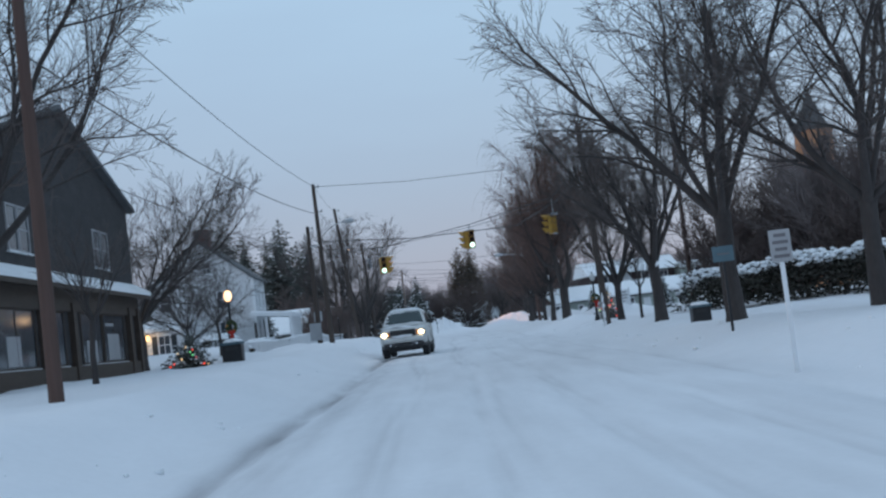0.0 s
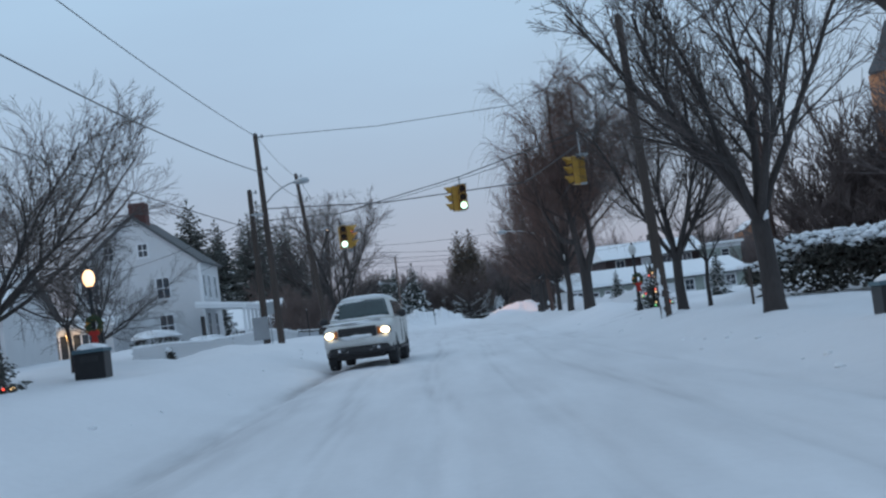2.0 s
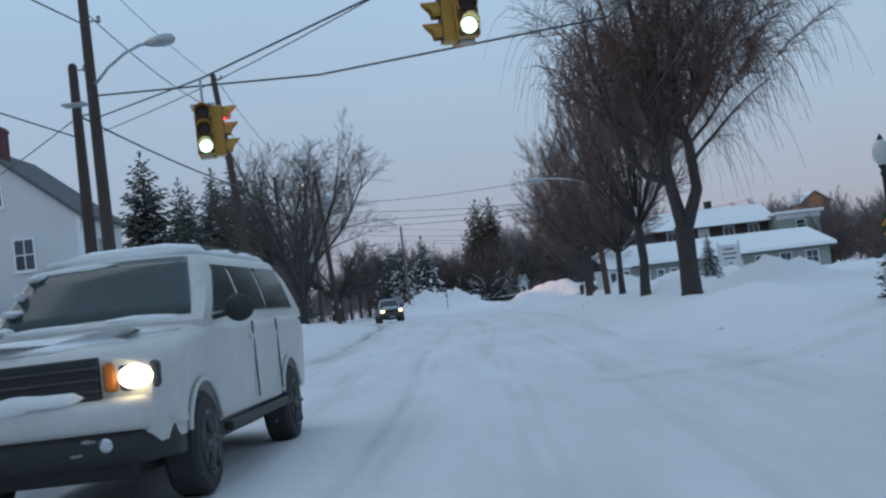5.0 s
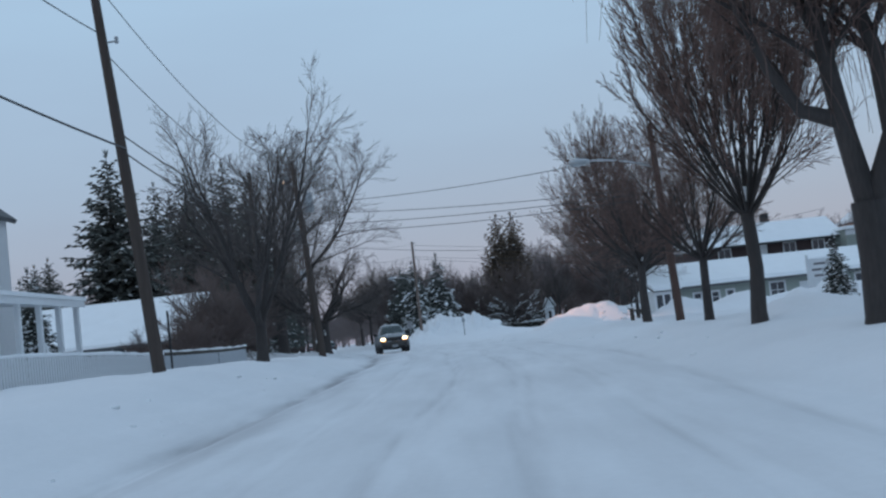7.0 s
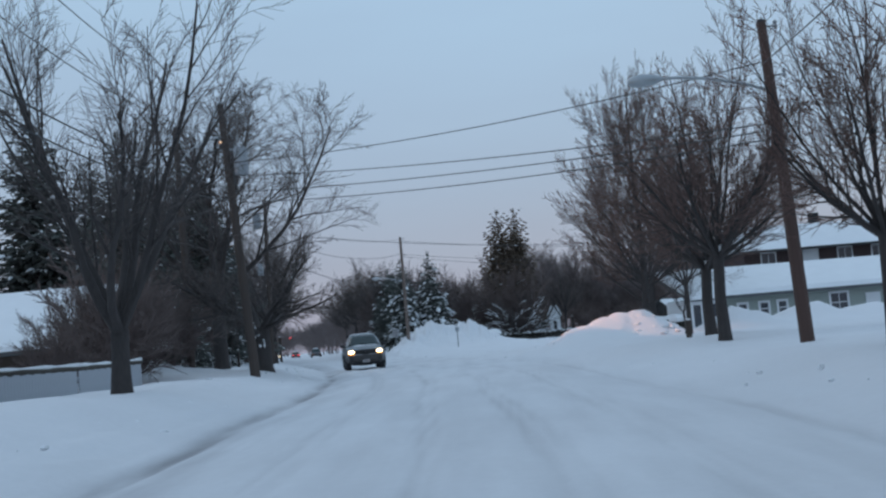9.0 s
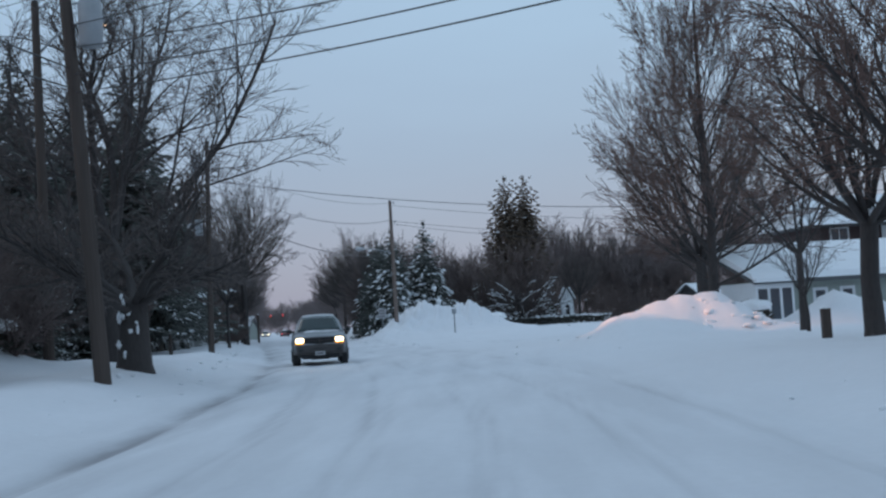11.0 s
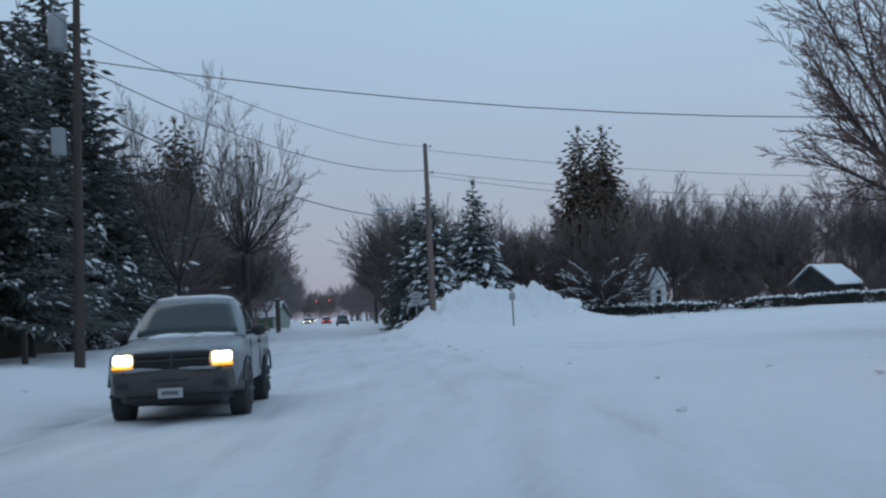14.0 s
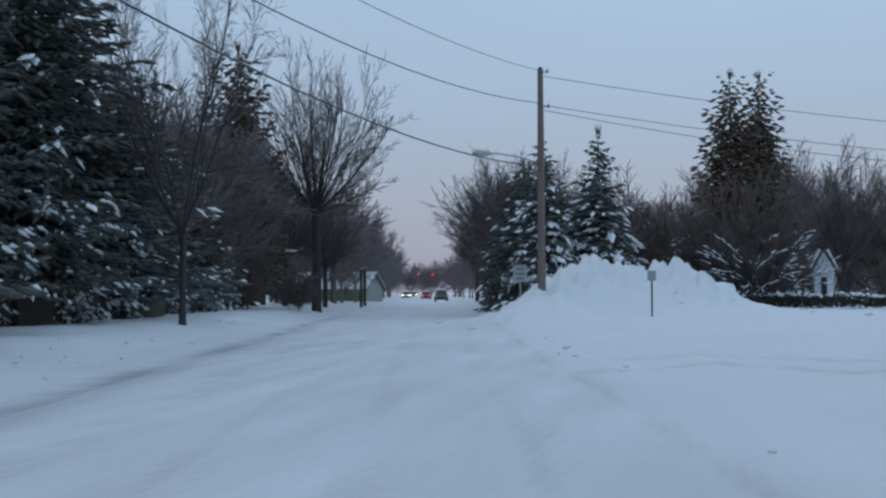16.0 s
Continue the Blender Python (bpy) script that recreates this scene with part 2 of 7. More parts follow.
# ---- mesh building ----
class Geo:
    """Collects vertices and faces for one mesh."""

    def __init__(self):
        self.v, self.f = [], []

    def add(self, verts, faces):
        k = len(self.v)
        self.v.extend(tuple(p) for p in verts)
        self.f.extend(tuple(i + k for i in face) for face in faces)
        return self

    def box(self, x0, y0, z0, x1, y1, z1, c=0.0):
        """A box, with its edges cut by c."""
        if c <= 0:
            return self.add([(x, y, z) for x in (x0, x1) for y in (y0, y1) for z in (z0, z1)],
                            [(0, 1, 3, 2), (4, 6, 7, 5), (0, 4, 5, 1), (2, 3, 7, 6), (0, 2, 6, 4), (1, 5, 7, 3)])
        bm = bmesh.new()
        bmesh.ops.create_cube(bm, size=1.0)
        for v in bm.verts:
            v.co = Vector(((x0 + x1) / 2 + v.co.x * (x1 - x0), (y0 + y1) / 2 + v.co.y * (y1 - y0), (z0 + z1) / 2 + v.co.z * (z1 - z0)))
        bmesh.ops.bevel(bm, geom=bm.edges[:], offset=c, segments=2, affect="EDGES", profile=0.5)
        bm.verts.index_update()
        self.add([v.co[:] for v in bm.verts], [[v.index for v in f.verts] for f in bm.faces])
        bm.free()
        return self

    def tube(self, pts, radii, n=6, caps=True):
        k = len(self.v)
        pts = [Vector(p) for p in pts]
        u = None
        for i, p in enumerate(pts):
            d = (pts[min(i + 1, len(pts) - 1)] - pts[max(i - 1, 0)])
            d = d.normalized() if d.length > 1e-9 else Vector((0, 0, 1))
            if u is None:
                u = d.cross(Vector((0.31, 0.95, 0.05)) if abs(d.z) > 0.9 else Vector((0, 0, 1))).normalized()
            else:
                u = (u - d * u.dot(d)).normalized()
            w = d.cross(u)
            r = radii[i] if hasattr(radii, "__len__") else radii
            for j in range(n):
                a = 2 * math.pi * j / n
                self.v.append(tuple(p + u * (r * math.cos(a)) + w * (r * math.sin(a))))
        for i in range(len(pts) - 1):
            for j in range(n):
                a, b = k + i * n + j, k + i * n + (j + 1) % n
                self.f.append((a, b, b + n, a + n))
        if caps and n > 2:
            self.f.append(tuple(k + j for j in reversed(range(n))))
            self.f.append(tuple(k + (len(pts) - 1) * n + j for j in range(n)))
        return self

    def prism(self, profile, axis, a, b):
        """A closed profile of 2D points swept along an axis from a to b. For 'x' the profile is (y, z), for 'y' (x, z), for 'z' (x, y)."""
        def at(p, s):
            return {"x": (s, p[0], p[1]), "y": (p[0], s, p[1]), "z": (p[0], p[1], s)}[axis]
        n = len(profile)
        return self.add([at(p, a) for p in profile] + [at(p, b) for p in profile],
                        [tuple(range(n)), tuple(reversed(range(n, 2 * n)))] + [(i, i + n, (i + 1) % n + n, (i + 1) % n) for i in range(n)])

    def blob(self, c, r, n=10, m=7, rough=0.15, seed=0.0, flat=None):
        """A rounded lump; flat cuts it off at that height below its centre."""
        k = len(self.v)
        for i in range(m + 1):
            th = math.pi * i / m
            for j in range(n):
                a = 2 * math.pi * j / n
                d = Vector((math.sin(th) * math.cos(a), math.sin(th) * math.sin(a), math.cos(th)))
                s = 1 + rough * noise.noise(d * 1.7 + Vector((seed, seed * 0.7, 3.1))) * 2
                p = Vector((d.x * r[0], d.y * r[1], d.z * r[2])) * s
                if flat is not None:
                    p.z = max(p.z, -flat)
                self.v.append((c[0] + p.x, c[1] + p.y, c[2] + p.z))
        for i in range(m):
            for j in range(n):
                a, b = k + i * n + j, k + i * n + (j + 1) % n
                self.f.append((a, a + n, b + n, b))
        return self

    def lathe(self, profile, n=12, c=(0, 0, 0)):
        """A profile of (radius, height) turned about the upright axis through c."""
        k = len(self.v)
        for r, z in profile:
            for j in range(n):
                a = 2 * math.pi * j / n
                self.v.append((c[0] + r * math.cos(a), c[1] + r * math.sin(a), c[2] + z))
        for i in range(len(profile) - 1):
            for j in range(n):
                a, b = k + i * n + j, k + i * n + (j + 1) % n
                self.f.append((a, b, b + n, a + n))
        self.f.append(tuple(k + j for j in reversed(range(n))))
        self.f.append(tuple(k + (len(profile) - 1) * n + j for j in range(n)))
        return self

    def spike(self, p, d, length, w, h):
        """A flattened six-pointed clump that lies along d."""
        d = Vector(d).normalized()
        s = d.cross(Vector((0, 0, 1)))
        s = s.normalized() if s.length > 1e-4 else Vector((1, 0, 0))
        t = s.cross(d)
        p = Vector(p)
        mid = p + d * (length * 0.42)
        return self.add([p, mid + s * w, mid + t * h, mid - s * w, mid - t * h, p + d * length],
                        [(0, 1, 2), (0, 2, 3), (0, 3, 4), (0, 4, 1), (5, 2, 1), (5, 3, 2), (5, 4, 3), (5, 1, 4)])

    def make(self, name, material, parent=None, label="", smooth=False):
        me = bpy.data.meshes.new(name)
        me.from_pydata(self.v, [], self.f)
        me.materials.append(material)
        if smooth:
            me.polygons.foreach_set("use_smooth", [True] * len(me.polygons))
        me.update()
        ob = new(name, me)
        if parent:
            ob.parent = parent
        if label:
            ob["label"] = label
        return ob


def thing(name, label, category, m=None, group="", kind=""):
    ob = new(name)
    ob.empty_display_size = 0.2
    if m is not None:
        ob.matrix_world = m
    return tagged(ob, label, category, group, kind)


# ---- the lie of the land ----
def smooth01(v):
    v = np.clip(v, 0.0, 1.0)
    return v * v * (3 - 2 * v)


def rise(y):
    """The road's height, which climbs gently to the crossing."""
    return np.interp(y, (-50, 10, 17, 50, 74, 94, 110, 130, 700), (0, 0.02, 0.13, 0.53, 0.8, 1.0, 1.1, 1.13, 1.15))


def centre(y):
    return np.interp(y, (-100, 0, 60, 90, 105, 118, 130, 145, 168, 300, 700, 4000), (0.8, 0.8, 1.6, 1.5, 1.2, 0.3, -1.2, -3.8, -8.0, -32.2, -105.0, -710.0))


def heap(x, y, hx, hy, sx, sy, h):
    return h * np.exp(-(((x - hx) / sx) ** 2 + ((y - hy) / sy) ** 2))


HEAPS = ((-2.0, 180.3, 1.9, 3.0, 1.25), (1.9, 181.6, 1.8, 3.0, 1.1), (-0.2, 180.5, 5.2, 4.5, 0.75), (-4.2, 174, 2.0, 6.0, 0.35), (9.3, 127.9, 1.7, 1.6, 1.0), (7.3, 126.4, 1.3, 3.0, 0.5), (6.2, 126.0, 0.9, 3.2, 0.25),
         (14.3, 131.0, 1.6, 1.5, 0.9), (18.5, 134.0, 1.9, 1.6, 0.9), (13.3, 97.0, 2.2, 2.0, 0.55), (11.6, 80.5, 1.7, 1.6, 0.7), (10.4, 89.0, 1.6, 1.6, 0.35), (8.2, 68.0, 1.5, 3.0, 0.22),
         (22.5, 138.0, 2.5, 2.0, 0.8), (-7.2, 66.0, 2.2, 3.0, 0.25), (-9.5, 58.0, 1.6, 2.0, 0.2), (12.8, 56.0, 2.0, 2.5, 0.5), (-3.2, 84.0, 1.2, 9.0, 0.1), (-12.0, 121.0, 2.4, 1.8, 0.8))


def lie(x, y):
    """The height of the snow at (x, y); takes numbers or arrays."""
    c = centre(y)
    left = np.interp(y, (-50, 50, 72, 85, 92, 99, 110, 118, 130, 145, 160, 700), (0.75, 0.75, 0.62, 0.85, 0.76, 0.56, 0.5, 0.55, 0.55, 0.42, 0.42, 0.3))
    right = np.interp(y, (-50, 20, 40, 125, 134, 140, 166, 172, 700), (0.5, 0.5, 0.42, 0.38, 0.3, 0.05, 0.05, 0.35, 0.3))
    h = rise(y) + left * smooth01((c - 3.9 - x) / 2.6) + right * smooth01((x - c - 4.0) / 2.6)
    h = h + 0.5 * smooth01((-x - 9.5) / 6) * np.interp(y, (-50, 60, 80, 105, 125), (0, 0, 1, 1, 0))
    h = h - 0.1 * smooth01((-x - 6.0) / 1.8) * np.interp(y, (86, 95, 108, 114), (0, 1, 1, 0))
    for q in HEAPS:
        h = h + heap(x, y, *q)
    return h


def land(x, y):
    return float(lie(x, y))
# ---- ground: one sheet of snow to the horizon ----
def ground_sheet():
    xs = np.concatenate([[-3000, -1500, -800, -450, -260, -160, -110, -80, -62, -50, -42, -36, -31, -27, -24, -21.5, -19.5], np.arange(-18, -4.6, 0.25), np.arange(-4.5, 5.8, 0.1), np.arange(5.85, 16.01, 0.25),
                         [17, 18, 19, 20, 21.5, 23, 25, 28, 32, 37, 44, 54, 70, 95, 140, 220, 400, 800, 1500, 3000]])
    ys = np.concatenate([[-300, -120, -50, -25, -12], np.arange(-6, 196.01, 0.5), [198, 201, 205, 210, 216, 224, 234, 246, 262, 285, 320, 370, 450, 600, 900, 1500, 4000]])
    gx, gy = np.meshgrid(xs, ys)
    z = lie(gx, gy)
    d = gx - centre(gy)
    near = ((gy > -10) & (gy < 260) & (np.abs(gx) < 60)).astype(float)
    rough = np.zeros_like(z)
    flat = gx.ravel(), gy.ravel()
    vals = np.array([noise.noise(Vector((a * 0.35, b * 0.12, 0.0))) * 0.05 + noise.noise(Vector((a * 1.1, b * 0.5, 4.0))) * 0.022 + noise.noise(Vector((a * 2.6, b * 1.7, 9.0))) * 0.012
                     if abs(a) < 60 and -10 < b < 260 else 0.0 for a, b in zip(*flat)]).reshape(z.shape)
    off_road = smooth01((np.abs(d) - 3.4) / 1.5)
    rough += vals * (0.55 + 1.9 * off_road)
    lump = np.array([abs(noise.noise(Vector((a * 0.9, b * 0.8, 2.0)))) + 0.5 * abs(noise.noise(Vector((a * 2.1, b * 1.9, 5.0)))) if abs(a) < 26 and -10 < b < 200 else 0.0 for a, b in zip(*flat)]).reshape(z.shape)
    for q in HEAPS:
        rough += lump * 0.75 * heap(gx, gy, q[0], q[1], q[2], q[3], min(q[4], 1.0))
    # ploughed edges and wheel tracks
    rough += 0.14 * lump * np.exp(-((d + 4.4) / 0.5) ** 2) + 0.12 * lump * np.exp(-((d - 4.6) / 0.6) ** 2)
    wob = 0.18 * np.sin(gy * 0.09) + 0.1 * np.sin(gy * 0.23 + 1.0)
    dirt = np.zeros_like(z)
    for off, wide, deep, stain in ((-3.55, 0.24, 0.1, 1.0), (-3.1, 0.55, 0.02, 0.5), (-1.95, 0.11, 0.022, 0.42), (-1.72, 0.11, 0.018, 0.34), (-0.55, 0.12, 0.025, 0.5), (-0.28, 0.1, 0.018, 0.34), (0.75, 0.12, 0.022, 0.42), (0.98, 0.1, 0.018, 0.38),
                                   (2.2, 0.12, 0.022, 0.42), (2.45, 0.1, 0.015, 0.3), (3.65, 0.14, 0.03, 0.42), (-1.2, 0.7, 0.012, 0.2), (1.5, 0.8, 0.012, 0.2)):
        sway = wob * (0.4 if off < -3.0 else 1.0 + 0.5 * np.sin(gy * 0.05 + off * 3.0))
        t = np.exp(-((d - off - sway) / wide) ** 2)
        rough -= deep * t
        dirt = np.maximum(dirt, stain * t)
    # tracks turning into the crossing streets
    for y0, stain in ((57.5, 0.6), (59.4, 0.35), (150.0, 0.4), (153.0, 0.3)):
        t = np.exp(-((gy - y0 - 0.12 * (gx - 4)) / 0.35) ** 2) * smooth01((gx - centre(gy) - 0.5) / 2)
        rough -= 0.02 * t
        dirt = np.maximum(dirt, stain * t)
    dirt = np.maximum(dirt, 0.2 * (1 - off_road))
    z = z + rough * near
    nx, ny = len(xs), len(ys)
    idx = np.arange(nx * ny).reshape(ny, nx)
    faces = np.stack([idx[:-1, :-1], idx[:-1, 1:], idx[1:, 1:], idx[1:, :-1]], -1).reshape(-1, 4)
    me = bpy.data.meshes.new("ground")
    me.from_pydata(np.stack([gx, gy, z], -1).reshape(-1, 3).tolist(), [], faces.tolist())
    at = me.attributes.new("slush", "FLOAT", "POINT")
    at.data.foreach_set("value", (dirt * near).ravel().astype(np.float32))
    me.polygons.foreach_set("use_smooth", [True] * len(me.polygons))
    me.update()
    m = mat("road_snow", (0.785, 0.795, 0.82), 0.75, 0.05, 0.35, 0.5, fine=7, spec=0.25)
    n, l = m.node_tree.nodes, m.node_tree.links
    b = n["Principled BSDF"]
    src = b.inputs["Base Color"].links[0].from_socket
    a, nz, mp, tc, mu, mx = (n.new("ShaderNodeAttribute"), n.new("ShaderNodeTexNoise"), n.new("ShaderNodeMapping"), n.new("ShaderNodeTexCoord"), n.new("ShaderNodeMath"), n.new("ShaderNodeMix"))
    a.attribute_name = "slush"
    mp.inputs["Scale"].default_value = (1.0, 0.12, 1.0)
    nz.inputs["Scale"].default_value, nz.inputs["Detail"].default_value = 1.6, 5
    mu.operation = "MULTIPLY"
    mr = n.new("ShaderNodeMapRange")
    mr.inputs["From Min"].default_value, mr.inputs["From Max"].default_value = 0.3, 0.65
    l.new(tc.outputs["Object"], mp.inputs[0])
    l.new(mp.outputs[0], nz.inputs["Vector"])
    l.new(nz.outputs["Fac"], mr.inputs["Value"])
    l.new(mr.outputs[0], mu.inputs[0])
    l.new(a.outputs["Fac"], mu.inputs[1])
    mx.data_type = "RGBA"
    l.new(mu.outputs[0], mx.inputs[0])
    l.new(src, mx.inputs[6])
    mx.inputs[7].default_value = (0.33, 0.325, 0.34, 1)
    l.new(mx.outputs[2], b.inputs["Base Color"])
    me.materials.append(m)
    return tagged(new("ground", me), "deep blue-white snow over street, banks and lawns", "snow ground", kind="structure")


ground_sheet()


# ---- trees ----
def bare_tree_mesh(seed, height, fork, r0, limbs, counts, up=0.5, droop=0.0, twig=0.008, spread=0.8, gnarl=0.16, lean=0.7, limb_r=0.42, ratio=0.5, leader=False, twig_seg=2, reach=None):
    """Trunk-and-limb and twig geometry of a leafless tree; base at the origin. counts: side shoots on limbs, branches, and so on out to the twigs."""
    rnd = random.Random(seed)
    wood, fine = Geo(), Geo()
    levels = len(counts)

    def rand_dir():
        return Vector((rnd.gauss(0, 1), rnd.gauss(0, 1), rnd.gauss(0, 1))).normalized()

    def grow(p, d, length, r, level):
        last = level >= levels
        seg = twig_seg if last else (7 if level == 0 else 4)
        pts, rad = [p.copy()], [r]
        tip = max(twig * 0.55, r * (0.22 if not last else 0.5))
        for i in range(seg):
            pull = up * (0.16 if level == 0 else 0.1) - (droop if level >= levels - 1 else 0)
            d = (d + rand_dir() * gnarl * (1.0 if level else 0.8) + Vector((0, 0, pull))).normalized()
            p = p + d * (length / seg)
            pts.append(p.copy())
            rad.append(r + (tip - r) * ((i + 1) / seg) ** 0.8)
        if level >= 2 or last:
            fine.tube(pts, rad, 3, caps=False)
        else:
            wood.tube(pts, rad, 7 if level == 0 else 5, caps=False)
        if last:
            return
        n = counts[level]
        first = 0.2 if level == 0 else 0.12
        for k in range(n):
            f = first + (1 - first) * (k + 0.25 + rnd.random() * 0.75) / n
            x = min(f, 0.999) * seg
            i = int(x)
            q = pts[i].lerp(pts[i + 1], x - i)
            ax = (pts[i + 1] - pts[i]).normalized()
            side = rand_dir()
            side = (side - ax * side.dot(ax)).normalized()
            a = spread * (0.5 + 0.7 * rnd.random()) * (1.0 - 0.35 * f)
            nd = (ax * math.cos(a) + side * math.sin(a)).normalized()
            grow(q, nd, length * ratio * (0.65 + 0.6 * rnd.random()) * (1.12 - 0.55 * f), max(twig, rad[i] * 0.5), level + 1)

    tp = [Vector((0, 0, -0.25)), Vector((0, 0, 0.15)), Vector((rnd.gauss(0, 0.03), rnd.gauss(0, 0.03), fork * 0.5)), Vector((rnd.gauss(0, 0.05), rnd.gauss(0, 0.05), fork))]
    tr = [r0 * 1.4, r0 * 1.12, r0 * 0.95, r0 * 0.92]
    if leader:
        for f in (0.25, 0.5, 0.72, 0.88):
            tp.append(Vector((tp[3].x + rnd.gauss(0, 0.06), tp[3].y + rnd.gauss(0, 0.06), fork + (height - fork) * f)))
            tr.append(r0 * (0.92 - 0.88 * f))
    wood.tube(tp, tr, 10, caps=False)
    if not leader:
        wood.blob(tp[3], (r0 * 0.95, r0 * 0.95, r0 * 0.9), 8, 5)
    for k in range(limbs):
        if leader:
            f = 0.7 * k / limbs
            a = k * 2.4 + rnd.uniform(-0.3, 0.3)
            tilt, lr = lean * (1.0 - 0.75 * f) * rnd.uniform(0.8, 1.15), r0 * limb_r * (1 - f)
            start, length = Vector((tp[3].x, tp[3].y, fork + (height - fork) * f)), (height - fork) * (0.74 - f * 0.45) * rnd.uniform(0.7, 1.05)
        else:
            a = 2 * math.pi * (k + rnd.random() * 0.5) / limbs
            tilt = (lean * ((k + 0.5) / limbs) ** 0.6 if limbs > 13 else lean * (0.55 + 0.6 * rnd.random())) if k else lean * 0.2
            a = a if limbs <= 13 else k * 2.39996 + rnd.uniform(-0.2, 0.2)
            start, length, lr = tp[3] - Vector((0, 0, r0 * 0.5 * rnd.random())), (height - fork) * (0.75 + 0.35 * rnd.random()) * (1.0 if limbs <= 13 else 1.05 - 0.42 * k / limbs), r0 * limb_r * rnd.uniform(0.85, 1.25)
        d = Vector((math.cos(a) * math.sin(tilt), math.sin(a) * math.sin(tilt), math.cos(tilt)))
        grow(start, d, length * (reach or 1.0), lr, 0)
    if reach is None:
        # grow it again with limbs of the length that gives the wanted height
        top = max(p[2] for p in fine.v)
        return bare_tree_mesh(seed, height, fork, r0, limbs, counts, up, droop, twig, spread, gnarl, lean, limb_r, ratio, leader, twig_seg, (height - fork) / (top - fork))
    return wood, fine


def willow_mesh(seed, height, r0):
    """A double-stemmed tree: two bowed stems from one bole, boughs that arch out, and hanging twigs."""
    rnd = random.Random(seed)
    wood, fine = Geo(), Geo()
    k = height / 12.0
    stems = (((0, 0, 1.5), (-0.2, 0.1, 2.6), (-0.4, 0.1, 3.9), (-0.5, 0.2, 5.5), (-0.75, 0.3, 7.4), (-0.6, 0.5, 9.2)), ((0.05, 0, 1.5), (0.5, -0.1, 2.45), (0.45, 0, 3.5), (0.25, 0, 4.2), (0.27, 0.2, 5.6), (0.5, 0.4, 7.6), (0.4, 0.2, 9.4)),
             ((0.25, 0, 4.2), (0.6, -0.1, 4.4), (0.88, -0.2, 4.95), (1.0, -0.3, 5.9), (1.5, -0.5, 7.4), (1.7, -0.5, 8.8)), ((-0.35, 0.1, 2.75), (-0.9, 0, 2.9), (-1.35, 0, 3.5), (-1.8, -0.2, 4.4), (-2.1, -0.3, 5.6), (-2.2, -0.2, 6.8)),
             ((0.45, 0, 3.5), (1.1, 0, 4.0), (1.8, 0.1, 4.7), (2.5, 0.2, 5.05), (3.4, 0.3, 5.0)), ((0.46, 0, 3.9), (1.1, -0.1, 4.6), (1.75, 0, 5.6), (2.9, 0.2, 6.4), (4.4, 0.3, 6.8)), ((0.25, 0, 4.2), (-0.1, 0.2, 4.8), (-0.2, 0.6, 6.4), (-0.1, 1.2, 8.0)), ((-0.4, 0.1, 3.9), (-0.7, 0.8, 4.9), (-1.2, 1.6, 6.5), (-1.4, 2.0, 8.0)))
    widths = (0.78, 0.74, 0.5, 0.46, 0.2, 0.2, 0.4, 0.42)
    wood.tube([(0, 0, -0.3), (0, 0, 0.1), (0, 0, 0.9), (0, 0, 1.6 * k)], [r0 * 1.5, r0 * 1.15, r0, r0 * 1.08], 12, caps=False)
    for pts, w in zip(stems, widths):
        pts = [Vector(p) * k for p in pts]
        n = len(pts)
        rad = [r0 * w * (1 - 0.82 * i / (n - 1)) for i in range(n)]
        wood.tube(pts, rad, 9, caps=False)
        for b in range(20 if pts[-1].x > 1.0 else 13):
            f = min(0.999, 0.25 + 0.75 * rnd.random()) * (n - 1)
            i = int(f)
            p = pts[i].lerp(pts[i + 1], f - i)
            a = rnd.uniform(0, 6.283)
            d = Vector((math.cos(a), math.sin(a), rnd.uniform(0.5, 1.9))).normalized()
            bough, r = [p.copy()], max(0.014, rad[i] * 0.34)
            L = rnd.uniform(1.6, 3.6)
            for s in range(7):
                d = (d + Vector((rnd.gauss(0, 0.12), rnd.gauss(0, 0.12), -0.03))).normalized()
                p = p + d * (L / 7)
                bough.append(p.copy())
            wood.tube(bough, [max(0.007, r * (1 - 0.12 * s)) for s in range(8)], 5, caps=False)
            for t in range(64):
                f2 = (0.15 + 0.85 * rnd.random()) * 6.99
                j = int(f2)
                q = bough[j].lerp(bough[j + 1], f2 - j)
                dd = ((bough[j + 1] - bough[j]).normalized() * 0.8 + Vector((rnd.gauss(0, 0.6), rnd.gauss(0, 0.6), rnd.uniform(-0.2, 0.7)))).normalized()
                tw, ln, pull = [q.copy()], rnd.uniform(0.4, 1.5), -0.15
                if t % 4 == 0:
                    ln, pull = rnd.uniform(1.2, 2.6), -0.75
                for s in range(4):
                    dd = (dd + Vector((rnd.gauss(0, 0.12), rnd.gauss(0, 0.12), pull))).normalized()
                    q = q + dd * (ln / 4)
                    tw.append(q.copy())
                fine.tube(tw, [0.0075, 0.007, 0.006, 0.005, 0.004], 3, caps=False)
    return wood, fine


def make_tree(name, label, geo, bark, twigs, m, group, lump=0.0):
    t = thing(name, label, "tree", m, group)
    geo[0].make("trunk", bark, t, smooth=True)
    geo[1].make("crown", twigs, t, "fine bare twigs")
    if lump:
        g = Geo()
        g.blob((0.03, -0.1, lump + 0.2), (0.09, 0.1, 0.12), 9, 6, 0.35, lump)
        g.make("fork_snow", SNOW, t, "snow lodged in the fork", True)
    return t


def plant(proto, x, y, turn, size=1.0, tall=1.0, sink=0.0, label=""):
    t = copy_thing(proto, Matrix.Translation((x, y, land(x, y) - sink)) @ Matrix.Rotation(radians(turn), 4, "Z"))
    t.scale = (size, size, size * tall)
    if label:
        t["label"] = label
    return t


